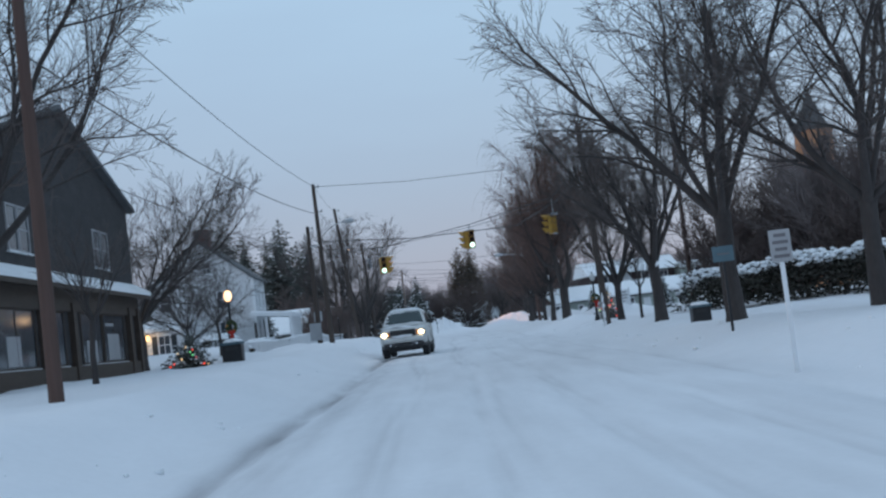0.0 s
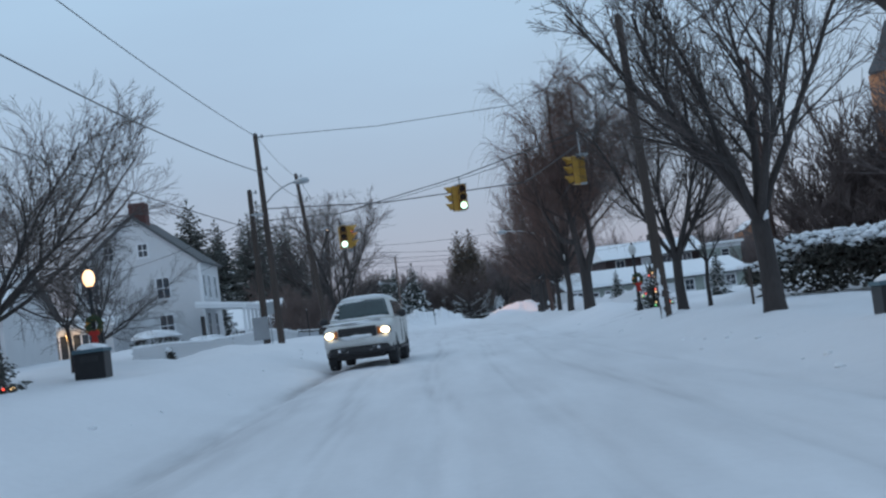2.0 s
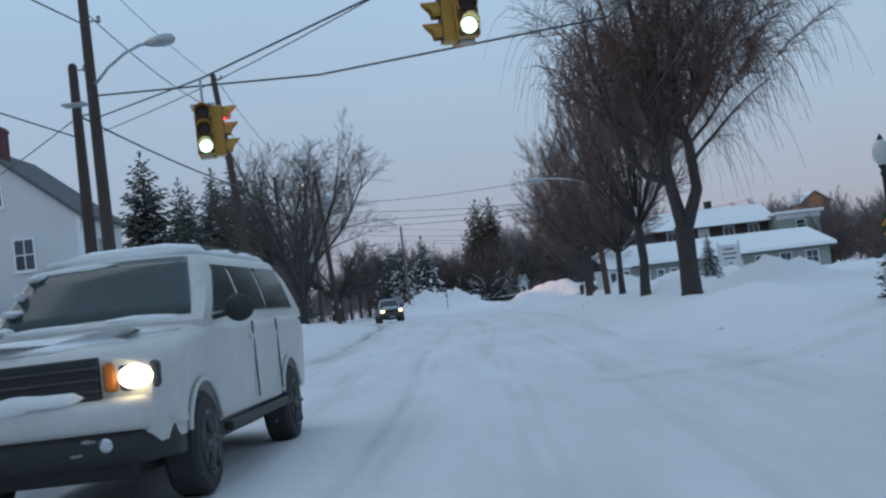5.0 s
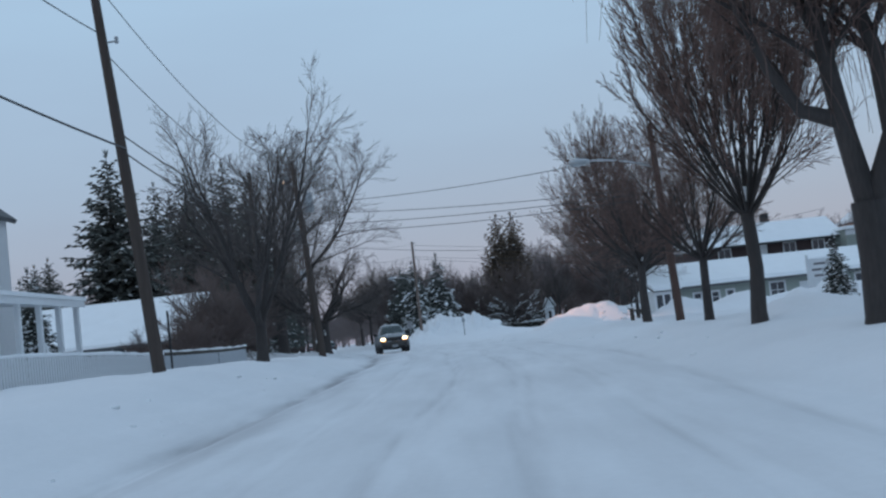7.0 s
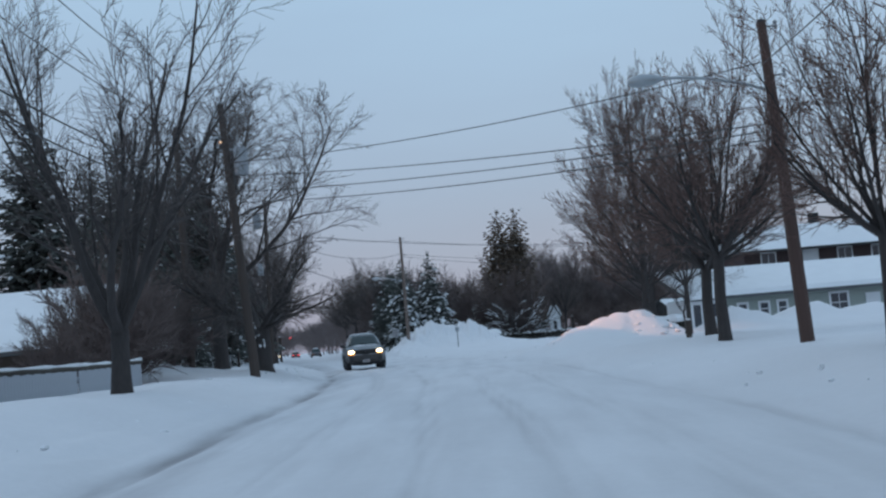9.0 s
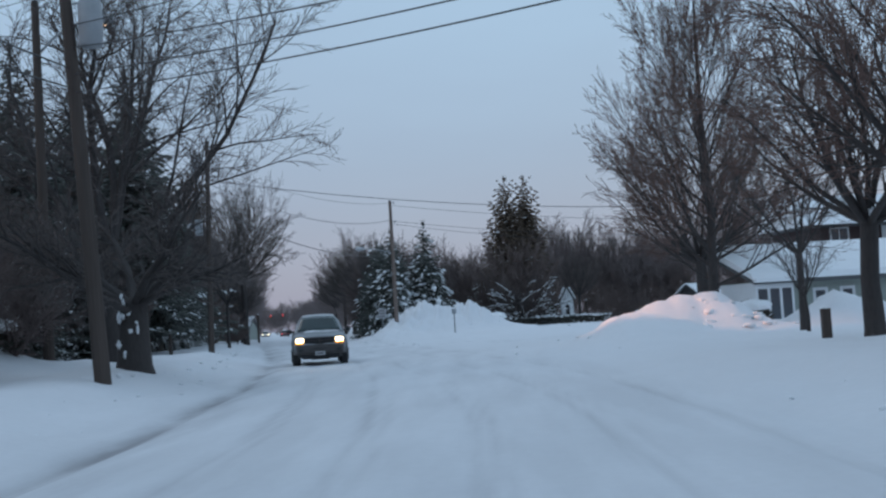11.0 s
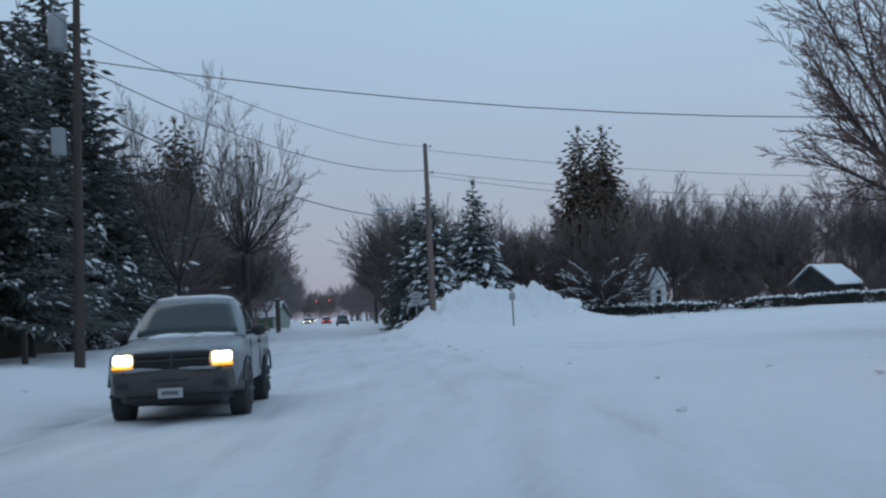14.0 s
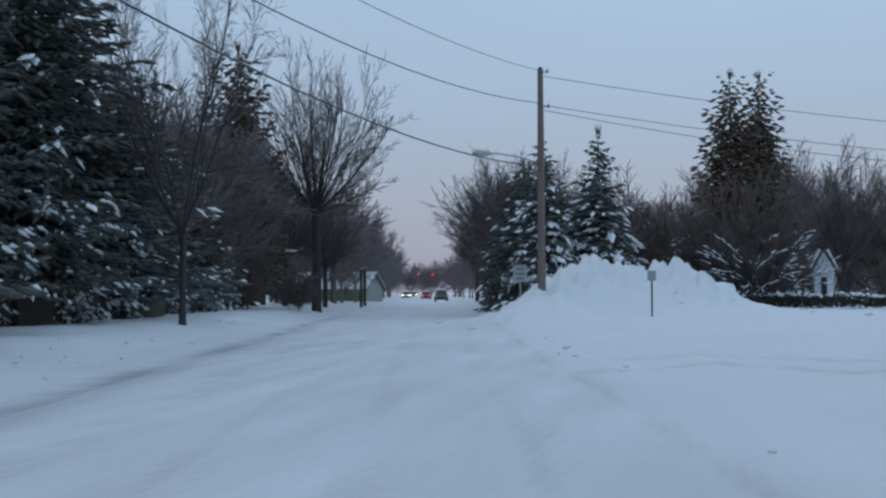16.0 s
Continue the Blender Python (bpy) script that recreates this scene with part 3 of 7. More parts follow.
def spruce_mesh(seed, height, base_r, boughs, bare=0.5, snowy=0.3, droop=0.35, lift=0.1, shape=0.85, spray=1.0, step=0.4, cling=1.0):
    """Trunk, needle clumps and snow of a conifer whose boughs leave the trunk at uneven heights."""
    rnd = random.Random(seed)
    trunk, leaf, snow = Geo(), Geo(), Geo()
    trunk.tube([(0, 0, -0.3), (0, 0, height * 0.5), (0, 0, height * 0.97)], [base_r * 0.08, base_r * 0.045, 0.015], 7, caps=False)
    for b in range(boughs):
        u = (b + rnd.random()) / boughs
        f = 1 - (1 - u) ** 0.62
        z = bare + (height - bare - 0.15) * f
        a = b * 2.39996 + rnd.uniform(-0.5, 0.5)
        L = base_r * (1 - f) ** shape * rnd.choice((0.55, 0.8, 0.95, 1.05, 1.15)) * rnd.uniform(0.88, 1.1) + 0.16
        out, side = Vector((math.cos(a), math.sin(a), 0)), Vector((-math.sin(a), math.cos(a), 0))
        p0 = Vector((0, 0, z))
        up = lift + 0.5 * f * f
        bend = droop * (1 - f * 0.6) * rnd.uniform(0.6, 1.3)
        steps = max(2, int(L / step))
        for s in range(steps + 1):
            q = (s + 0.5) / (steps + 0.7)
            pt = p0 + out * (L * q) + side * (L * 0.12 * math.sin(q * 3 + b)) + Vector((0, 0, L * (up * q - bend * q * q + 0.14 * q ** 4)))
            w = spray * ((0.75 - 0.5 * q) * min(1.0, L / 1.8) + 0.12) * rnd.uniform(0.7, 1.3)
            for sg in (-1, 1):
                dd = out * rnd.uniform(0.4, 0.9) + side * sg * 0.8 + Vector((0, 0, rnd.uniform(-0.75, 0.05)))
                leaf.spike(pt, dd, w * 1.1, w * 0.2, w * 0.13)
            leaf.spike(pt - out * 0.12, out + side * rnd.uniform(-0.3, 0.3) + Vector((0, 0, rnd.uniform(-0.5, 0.25))), 0.5 * min(1.2, L) * spray, 0.1 * spray, 0.08 * spray)
            if rnd.random() < snowy * (0.35 + 0.9 * q) * (1.45 - 1.1 * f):
                dd = out + side * rnd.uniform(-0.8, 0.8) + Vector((0, 0, up - 2 * bend * q))
                w2 = cling * spray * rnd.choice((0.18, 0.25, 0.34, 0.46, 0.62)) * min(1.0, 0.4 + L / 3)
                for j in range(rnd.choice((1, 1, 2, 3))):
                    snow.spike(pt + Vector((rnd.gauss(0, 0.12), rnd.gauss(0, 0.12), 0.05)) * min(1.0, L), dd + Vector((rnd.gauss(0, 0.35), rnd.gauss(0, 0.35), rnd.uniform(-0.5, 0.1))), w2, w2 * rnd.uniform(0.2, 0.34), 0.075 * spray)
    for k in range(4):
        a = k * 1.57
        leaf.spike((0, 0, height - 0.5), (math.cos(a) * 0.25, math.sin(a) * 0.25, 1), 0.75, 0.05, 0.05)
    return trunk, leaf, snow


def make_spruce(name, label, geo, needles, m, group="evergreens"):
    t = thing(name, label, "tree", m, group)
    geo[0].make("trunk", BARK, t)
    geo[1].make("crown", needles, t, "dense drooping needle boughs")
    if geo[2].v:
        tagged(geo[2].make("snow_load", SNOW, t, "clumps of snow on the boughs"), kind="stuff")
    return t


def at(x, y, turn=0.0, sink=0.0):
    return Matrix.Translation((x, y, land(x, y) - sink)) @ Matrix.Rotation(radians(turn), 4, "Z")


# street maples with short boles and ascending limbs
maple = make_tree("maple_tree", "bare grey maple standing in the snowy verge", bare_tree_mesh(3, 9.8, 1.9, 0.21, 8, (11, 10, 7), 0.5, spread=0.85, lean=0.75, gnarl=0.18, limb_r=0.5), BARK, TWIG, at(7.95, 42.2), "street trees", 1.8)
old_maple = make_tree("maple_tree", "large old bare maple with dark forked trunk", bare_tree_mesh(12, 11.5, 2.7, 0.235, 7, (12, 10, 8), 0.3, spread=0.9, lean=0.95, gnarl=0.25, limb_r=0.5, droop=0.02), BARK, TWIG, at(7.75, 31.0), "street trees", 2.8)
fan = make_tree("linden_tree", "bare oval linden with reddish upswept twigs", bare_tree_mesh(23, 8.0, 1.6, 0.155, 32, (13, 8, 5), 0.6, spread=0.6, lean=1.05, gnarl=0.1, limb_r=0.22, ratio=0.46, twig=0.0065, twig_seg=1), BARK, TWIG_RED, at(8.7, 87.2), "street trees", 1.75)
fan.scale = (1.12, 1.12, 1.57)
dome = make_tree("linden_tree", "broad bare linden with a rounded crown of fine twigs", bare_tree_mesh(29, 8.0, 1.9, 0.15, 17, (11, 8, 5), 0.3, spread=0.8, lean=1.2, gnarl=0.15, limb_r=0.36, ratio=0.47, twig=0.0068, twig_seg=1), BARK, TWIG_RED, at(9.6, 113.2), "street trees", 1.85)
dome.scale = (1.22, 1.22, 1.15)
birch = make_tree("willow_tree", "double-stemmed dark tree with fine weeping twigs", willow_mesh(35, 12.6, 0.28), BARK, TWIG_RED, at(8.65, 78.1), "street trees")
birch.scale = (0.97, 0.97, 1.2)
ash = make_tree("ash_tree", "tall bare tree with a rounded crown of fine twigs", bare_tree_mesh(52, 14.3, 4.9, 0.26, 30, (10, 7, 4), 0.4, spread=0.75, lean=1.3, gnarl=0.1, limb_r=0.24, ratio=0.44, twig=0.011, twig_seg=1), BARK, TWIG_GREY, at(-18.7, 199.0), "garden trees")
ash.scale = (1.02, 1.02, 1.2)
leader_tree = make_tree("linden_tree", "tall pyramidal bare tree with a straight dark trunk", bare_tree_mesh(64, 16.5, 1.9, 0.3, 48, (13, 8, 4), 0.4, spread=0.78, lean=1.2, gnarl=0.11, limb_r=0.28, ratio=0.44, twig=0.0105, leader=True, twig_seg=1), BARK, TWIG_RED, at(10.25, 131.4), "street trees")
leader_tree.scale = (0.64, 0.64, 0.77)
slim = make_tree("young_tree", "slim young bare tree beside the pavement", bare_tree_mesh(31, 5.4, 1.75, 0.085, 7, (9, 8), 0.4, spread=0.7, lean=0.95, gnarl=0.13), BARK, TWIG, at(9.6, 117.8), "street trees")
slim.scale = (0.5, 0.5, 0.5)
elm = make_tree("elm_tree", "wide bare elm with fine arching twigs", bare_tree_mesh(47, 9.6, 1.9, 0.2, 9, (11, 9, 8), 0.28, spread=0.9, lean=1.15, gnarl=0.22, ratio=0.5, twig=0.007, twig_seg=1), BARK, TWIG, at(-13.8, 57.5), "garden trees")
elm.scale = (1.22, 1.22, 1.12)
locust = make_tree("locust_tree", "tall open bare locust with twisting limbs", bare_tree_mesh(60, 11.5, 2.6, 0.165, 7, (11, 9, 7), 0.15, spread=0.95, lean=1.0, gnarl=0.24, ratio=0.47), BARK, TWIG, at(-13.0, 163.6), "garden trees")
locust.scale = (0.58, 0.58, 1.05)
wild = make_tree("woodland_tree", "bare woodland tree in the dense far grove", bare_tree_mesh(71, 9.0, 0.7, 0.13, 12, (13, 14), 0.5, spread=0.9, lean=0.85, gnarl=0.15, twig=0.018, twig_seg=1), HAZED_WOODS, HAZED_WOODS, at(20, 232), "far woods")
far_tree = make_tree("woodland_tree", "bare tree along the far street", bare_tree_mesh(73, 9.0, 1.6, 0.13, 9, (10, 9), 0.4, spread=0.95, lean=0.95, gnarl=0.17, twig=0.03, twig_seg=1), HAZED_WOODS, HAZED_WOODS, at(-86, 515), "far woods")
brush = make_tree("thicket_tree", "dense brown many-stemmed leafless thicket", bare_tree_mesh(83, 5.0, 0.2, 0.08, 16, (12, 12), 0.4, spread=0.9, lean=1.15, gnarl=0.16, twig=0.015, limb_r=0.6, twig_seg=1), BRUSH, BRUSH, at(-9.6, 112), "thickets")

plant(maple, 8.2, 52.8, 130, 0.72, 1.1)
plant(slim, 9.4, 54.5, 200, 0.75)
plant(old_maple, 10.2, 27.5, 75, 0.9)
plant(dome, 8.8, 107.2, 15, 1.1, 1.1)
plant(dome, 8.7, 93.5, 80, 0.86, 1.1, label="young bare linden with dense fine twigs beside the pavement")
plant(slim, 10.2, 120.4, 290, 1.1)
for x, y, a, s in ((37.5, 158.0, 10, 0.9), (41.0, 155.0, 80, 1.0), (45.0, 158.0, 200, 1.1), (49.0, 152.0, 300, 1.1), (53.0, 158.0, 30, 1.2), (36.5, 140.0, 120, 0.7), (40.0, 138.0, 220, 0.8)):
    plant(brush, x, y, a, s * 1.3, label="brown leafless thicket beside the long building")
for x, y, a, s in ((14.0, 56.5, 20, 0.9), (16.8, 55.0, 90, 0.95), (19.0, 50.5, 180, 0.95), (21.0, 46.5, 240, 0.9), (20.5, 55.0, 10, 1.1), (18.0, 60.0, 70, 0.8), (24, 48, 130, 1.2), (15.6, 57.5, 60, 1.0), (17.8, 57.0, 150, 1.0), (22.5, 51.0, 30, 1.2), (22.0, 57.0, 200, 1.1)):
    plant(brush, x, y, a, s * 1.25, 1.15, label="dense brown leafless thicket behind the hedge")
for x, y, a, s in ((17.5, 53.0, 20, 0.95), (22, 53, 90, 1.05), (25, 46, 10, 1.1), (20, 58, 140, 0.9), (24, 66, 10, 0.8), (30, 90, 50, 0.8), (38, 110, 120, 1.0), (45, 118, 220, 1.0), (34, 78, 300, 0.9)):
    plant(wild, x, y, a, s, label="bare tree standing behind the gardens")
# left of the street
plant(elm, -17.0, 64.5, 120, 1.05, 1.05)
plant(elm, -14.4, 72.5, 200, 0.55)
plant(slim, -12.0, 60.0, 60, 0.95)
plant(slim, -9.9, 56.5, 10, 0.9)
plant(old_maple, -9.8, 26.5, 140, 0.92, 1.2)
plant(slim, -8.9, 31.8, 200, 0.95)
make_tree("locust_tree", "bare tree forking low into several dark upright limbs", bare_tree_mesh(62, 9.6, 1.3, 0.2, 8, (9, 8, 7), 0.3, spread=0.85, lean=0.75, gnarl=0.2, limb_r=0.55, ratio=0.48, twig=0.0065, twig_seg=1), BARK, TWIG, at(-5.46, 99.2), "garden trees")
squat = make_tree("maple_tree", "squat old maple with a thick snow-plastered trunk and arching twigs", bare_tree_mesh(66, 6.8, 1.7, 0.36, 11, (11, 9, 6), 0.1, spread=0.95, lean=1.2, gnarl=0.2, limb_r=0.36, ratio=0.46, droop=0.04, twig=0.0075, twig_seg=1), BARK, TWIG, at(-5.7, 117.4), "garden trees")
squat.scale = (1.0, 1.0, 0.82)
rs = random.Random(8)
for k in range(13):
    a, z = rs.uniform(-2.5, -0.9), rs.uniform(0.25, 2.1)
    r = 0.37 - 0.03 * z
    Geo().blob((r * math.cos(a), r * math.sin(a), z), (rs.uniform(0.03, 0.07), 0.035, rs.uniform(0.04, 0.12)), 8, 6, 0.45, k * 1.9).make("plastered_snow", SNOW, squat, "snow plastered on the bark", True)
plant(old_maple, -9.3, 127.7, 100, 1.3, 0.95, label="massive dark old maple plastered with snow")
for x, y, a, s in ((-11.0, 104.5, 0, 0.4), (-9.8, 121, 200, 0.8), (-13.5, 126, 300, 1.3), (-15, 134, 30, 1.3), (-14.8, 143, 80, 1.2), (-18, 152, 20, 1.3),
                   (-9.4, 106.5, 270, 0.5), (-11.4, 115.0, 40, 0.72), (-10.4, 114.0, 130, 0.75), (-9.8, 115.6, 220, 0.8), (-11.0, 117.0, 300, 0.8), (-18.9, 196.0, 80, 0.5), (-20.2, 201.0, 160, 0.45), (-21.5, 204, 10, 0.5), (-23.5, 208, 70, 0.55), (-25.0, 214, 130, 0.5), (-20.4, 191.5, 190, 0.75), (-21.2, 180.5, 0, 1.2), (-21.0, 184, 60, 1.3), (-24, 194, 10, 1.9), (-22.5, 187.5, 200, 1.6), (-22.6, 176.5, 90, 1.2), (-25.5, 203, 10, 1.0)):
    plant(brush, x, y, a, s, 1.35 if 172 < y < 200 else 1.0)


for x, y, a, s in ((-24.5, 181, 10, 1.3), (-25.5, 187, 80, 1.35), (-22.5, 180.0, 200, 1.15), (-23.0, 186.5, 300, 1.15), (-21.6, 175.0, 130, 1.0), (-22.4, 190.5, 260, 1.1), (-25.0, 193.5, 160, 1.3), (-27.0, 199.5, 250, 1.3)):
    plant(wild, x, y, a, s, label="tall dense bare tree beyond the fence")
for x, y, a, s, tall in ((-9.6, 216, 10, 1.0, 0.82), (-12.0, 230, 80, 0.9, 0.95), (-14.4, 243, 160, 0.8, 1.0), (-17.4, 259, 250, 0.75, 1.0), (-7.6, 207, 120, 0.75, 0.95), (-6.6, 203.5, 330, 0.66, 1.0), (-28.4, 240, 20, 0.78, 1.0), (-31.6, 252, 90, 0.78, 1.0), (-25.4, 226, 300, 0.72, 1.0), (-36.0, 268, 200, 0.8, 1.0), (-21.4, 211, 40, 0.56, 1.0), (-23.6, 209, 140, 0.62, 1.1), (-27.8, 217, 200, 0.66, 1.1)):
    plant(ash, x, y, a, s, tall, label="bare tree with a dark trunk overhanging the far street")
for x, y, a, s in ((-33.0, 262, 40, 1.0), (-30.5, 229, 130, 0.95), (-7.2, 222, 210, 0.95)):
    plant(wild, x, y, a, s, 1.1, label="bare tree standing back from the far street")
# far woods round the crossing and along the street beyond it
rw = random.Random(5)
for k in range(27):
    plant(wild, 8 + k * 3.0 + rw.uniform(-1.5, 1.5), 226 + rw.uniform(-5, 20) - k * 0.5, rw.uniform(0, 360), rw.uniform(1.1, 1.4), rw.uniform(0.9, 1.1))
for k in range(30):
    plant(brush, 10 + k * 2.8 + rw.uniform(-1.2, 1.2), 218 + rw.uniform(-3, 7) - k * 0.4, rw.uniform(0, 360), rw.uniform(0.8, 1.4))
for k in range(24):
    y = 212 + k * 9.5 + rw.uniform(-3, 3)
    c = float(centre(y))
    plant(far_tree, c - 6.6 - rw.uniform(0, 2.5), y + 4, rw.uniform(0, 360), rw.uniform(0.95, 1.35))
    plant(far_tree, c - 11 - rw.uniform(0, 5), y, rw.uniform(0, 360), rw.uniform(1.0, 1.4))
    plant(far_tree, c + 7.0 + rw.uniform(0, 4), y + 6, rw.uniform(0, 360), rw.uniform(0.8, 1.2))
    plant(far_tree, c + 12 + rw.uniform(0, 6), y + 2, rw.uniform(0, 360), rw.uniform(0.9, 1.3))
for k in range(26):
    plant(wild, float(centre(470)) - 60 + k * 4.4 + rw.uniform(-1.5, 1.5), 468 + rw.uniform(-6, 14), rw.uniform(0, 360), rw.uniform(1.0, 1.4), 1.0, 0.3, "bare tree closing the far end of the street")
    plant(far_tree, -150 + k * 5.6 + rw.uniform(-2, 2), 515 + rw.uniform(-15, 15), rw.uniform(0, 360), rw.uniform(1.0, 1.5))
for k in range(12):
    plant(brush, -60 + k * 2.9 + rw.uniform(-1, 1), 200 - k * 1.0 + rw.uniform(-6, 6), rw.uniform(0, 360), rw.uniform(1.5, 2.2))
for k in range(10):
    plant(brush, -58 + k * 3.4, 134 + rw.uniform(-6, 8), rw.uniform(0, 360), rw.uniform(1.0, 1.5))

# evergreens
spruce = make_spruce("spruce_tree", "tall dark spruce with snow-dusted boughs", spruce_mesh(5, 15.2, 4.3, 320, 0.5, 0.2, droop=0.42), NEEDLE, at(-24.5, 147.8))
spruce.scale = (1.28, 1.28, 1.11)
snowy = make_spruce("spruce_tree", "spruce heavily laden with snow", spruce_mesh(9, 9.4, 2.5, 190, 0.0, 0.66, droop=0.62, lift=0.05, cling=1.5), NEEDLE, at(-1.95, 192.7))
ragged = make_spruce("pine_tree", "tall ragged dark pine with snowy tufts", spruce_mesh(14, 17.5, 4.4, 270, 1.2, 0.14, droop=0.42, lift=0.2, spray=1.05, step=0.42), NEEDLE, at(-14.3, 148.0))
ragged.scale = (0.78, 0.78, 0.79)
cedar = make_spruce("cedar_tree", "narrow brownish conifer with a ragged top", spruce_mesh(21, 14.0, 2.5, 300, 0.3, 0.03, droop=0.08, lift=0.4, shape=0.55, spray=0.95, step=0.34), CEDAR, at(5.5, 203.6))
plant(cedar, 7.35, 205.6, 80, 0.95, 1.07)
hemlock = make_spruce("hemlock_tree", "broad dark hemlock with snow caught in its boughs", spruce_mesh(37, 8.0, 3.2, 380, -0.4, 0.05, droop=0.3, lift=0.35, shape=0.6, spray=0.95, step=0.33), NEEDLE, at(-5.5, 193.0))
hemlock.scale = (0.74, 0.74, 0.95)
plant(hemlock, -5.9, 197.5, 130, 0.8, 0.95)
for x, y, a, sz in ((-7.0, 197.5, 30, 0.6), (-6.4, 204.0, 220, 1.0), (-7.4, 211.0, 300, 1.0)):
    plant(brush, x, y, a, sz, 1.15)
plant(dome, 12.8, 147.5, 120, 1.85, 0.92)
plant(ash, 11.85, 203.6, 70, 0.5, 1.05, label="bare tree with a dark trunk beside the small shed")
plant(cedar, 7.6, 207.5, 200, 1.0, 0.55)


def snowy_thorn(x, y, seed):
    wood, fine = bare_tree_mesh(seed, 5.2, 0.5, 0.12, 9, (10, 9), 0.15, spread=0.95, lean=1.25, gnarl=0.25, twig=0.014, twig_seg=1)
    t = make_tree("thorn_tree", "low spreading bare tree with snow along its branches", (wood, fine), BARK, TWIG, at(x, y), "garden trees")
    rnd = random.Random(seed)
    sn = Geo()
    for k in range(900):
        i = rnd.randrange(len(wood.v) - 6)
        p, q = Vector(wood.v[i]), Vector(wood.v[i + 5])
        d = q - p
        if p.z > 0.8 and 0.1 < d.length < 0.9 and abs(d.z) < 0.6 * d.length:
            sn.spike(p + Vector((0, 0, 0.05)), d, min(0.5, d.length * 1.2), 0.035, 0.04)
    tagged(sn.make("snow_load", SNOW, t, "ridges of snow along the branches"), kind="stuff")


snowy_thorn(6.0, 197.6, 91)
snowy_thorn(6.8, 199.4, 97)
plant(cedar, -22.7, 196.5, 200, 1.15, 0.95, label="tall brown conical conifer behind the low fence")
for x, y, a, sz, tall in ((5.4, 200.6, 40, 1.45, 1.2), (7.2, 201.6, 90, 0.95, 1.5), (6.6, 199.8, 200, 1.35, 1.3), (3.7, 202.0, 300, 1.1, 1.1)):
    plant(brush, x, y, a, sz, tall, label="dense rounded leafless tree under the tall cedars")
for x, y, a, sz in ((0.6, 212.0, 130, 1.5), (-2.5, 210.0, 230, 1.4), (2.6, 209.0, 20, 1.3), (-5.0, 212.0, 320, 1.5)):
    plant(brush, x, y, a, sz)
for x, y, a, sz in ((17.5, 206.0, 20, 0.6), (20.3, 205.0, 110, 0.45), (27.2, 206.0, 200, 0.6), (29.5, 208.0, 300, 0.8), (15.4, 207.0, 60, 0.7)):
    plant(brush, x, y, a, sz)
for k in range(9):
    plant(wild, -9.5 + k * 2.3, 226 + (k * 7) % 5, k * 47, 0.95 + 0.1 * (k % 3))
plant(snowy, -4.5, 188.4, 60, 0.86, 1.06)
plant(snowy, -6.4, 198.5, 130, 0.95, 0.95)
plant(wild, -7.6, 205.0, 30, 0.85, 1.3)
plant(brush, -7.2, 202.0, 60, 1.3, 1.1)
plant(spruce, -5.2, 200.5, 40, 0.75, 0.75)
plant(spruce, -2.4, 200.0, 40, 0.7, 0.66)
plant(snowy, 2.6, 203.0, 190, 0.8, 0.6)
plant(snowy, 7.9, 205.0, 250, 0.8, 0.7)
plant(snowy, 5.8, 203.0, 20, 1.0, 0.55)
for x, y, a, s, h in ((-13.4, 131.5, 100, 0.36, 0.8), (-12.6, 135.0, 10, 0.33, 0.8), (-14.0, 140.0, 60, 0.38, 0.8), (-29, 146, 0, 0.6, 1.0), (-31.5, 150, 40, 0.6, 1.0), (-33, 140, 50, 0.6, 1.0)):
    plant(spruce, x, y, a, s, h)
for x, y, a, s, h in ((-17.15, 140.8, 10, 0.82, 1.06), (-20.3, 177.0, 80, 0.7, 0.92), (-24.5, 166.0, 150, 0.9, 1.1), (-23.0, 155.0, 220, 0.8, 1.2), (-20.0, 181.5, 300, 0.5, 1.1), (-19.6, 166.5, 20, 1.2, 0.95), (-18.4, 171.0, 240, 0.6, 1.0), (-18.2, 151.5, 110, 0.7, 1.25), (-16.8, 161.0, 250, 0.72, 1.25), (-15.6, 154.5, 70, 0.6, 1.3), (-20.6, 158.5, 200, 0.8, 1.2), (-27.5, 174, 10, 0.85, 1.0)):
    plant(ragged, x, y, a, s * 1.05, h * 0.86)
for x, y, a, s in ((-18.2, 167.5, 0, 0.45), (-19.6, 177.5, 70, 0.5), (-17.6, 160.0, 140, 0.42), (-20.6, 184.5, 30, 0.5), (-16.6, 150.5, 10, 0.42), (-21.4, 189.5, 200, 0.5), (-15.2, 141.0, 70, 0.45), (-19.3, 177.0, 20, 0.36), (-19.9, 180.0, 90, 0.3), (-20.4, 183.0, 160, 0.36), (-21.0, 186.5, 240, 0.32), (-21.6, 190.0, 300, 0.36), (-17.2, 164.5, 40, 0.36), (-17.6, 169.0, 120, 0.4), (-13.6, 100.0, 20, 0.42), (-15.4, 104.0, 80, 0.4), (14.3, 74.0, 60, 0.23), (12.4, 93.0, 60, 0.22)):
    plant(snowy, x, y, a, s, label="low evergreen bush bent under snow")
plant(snowy, 25.5, 104.0, 40, 0.7, 0.33, label="flattened evergreen bush buried in snow")


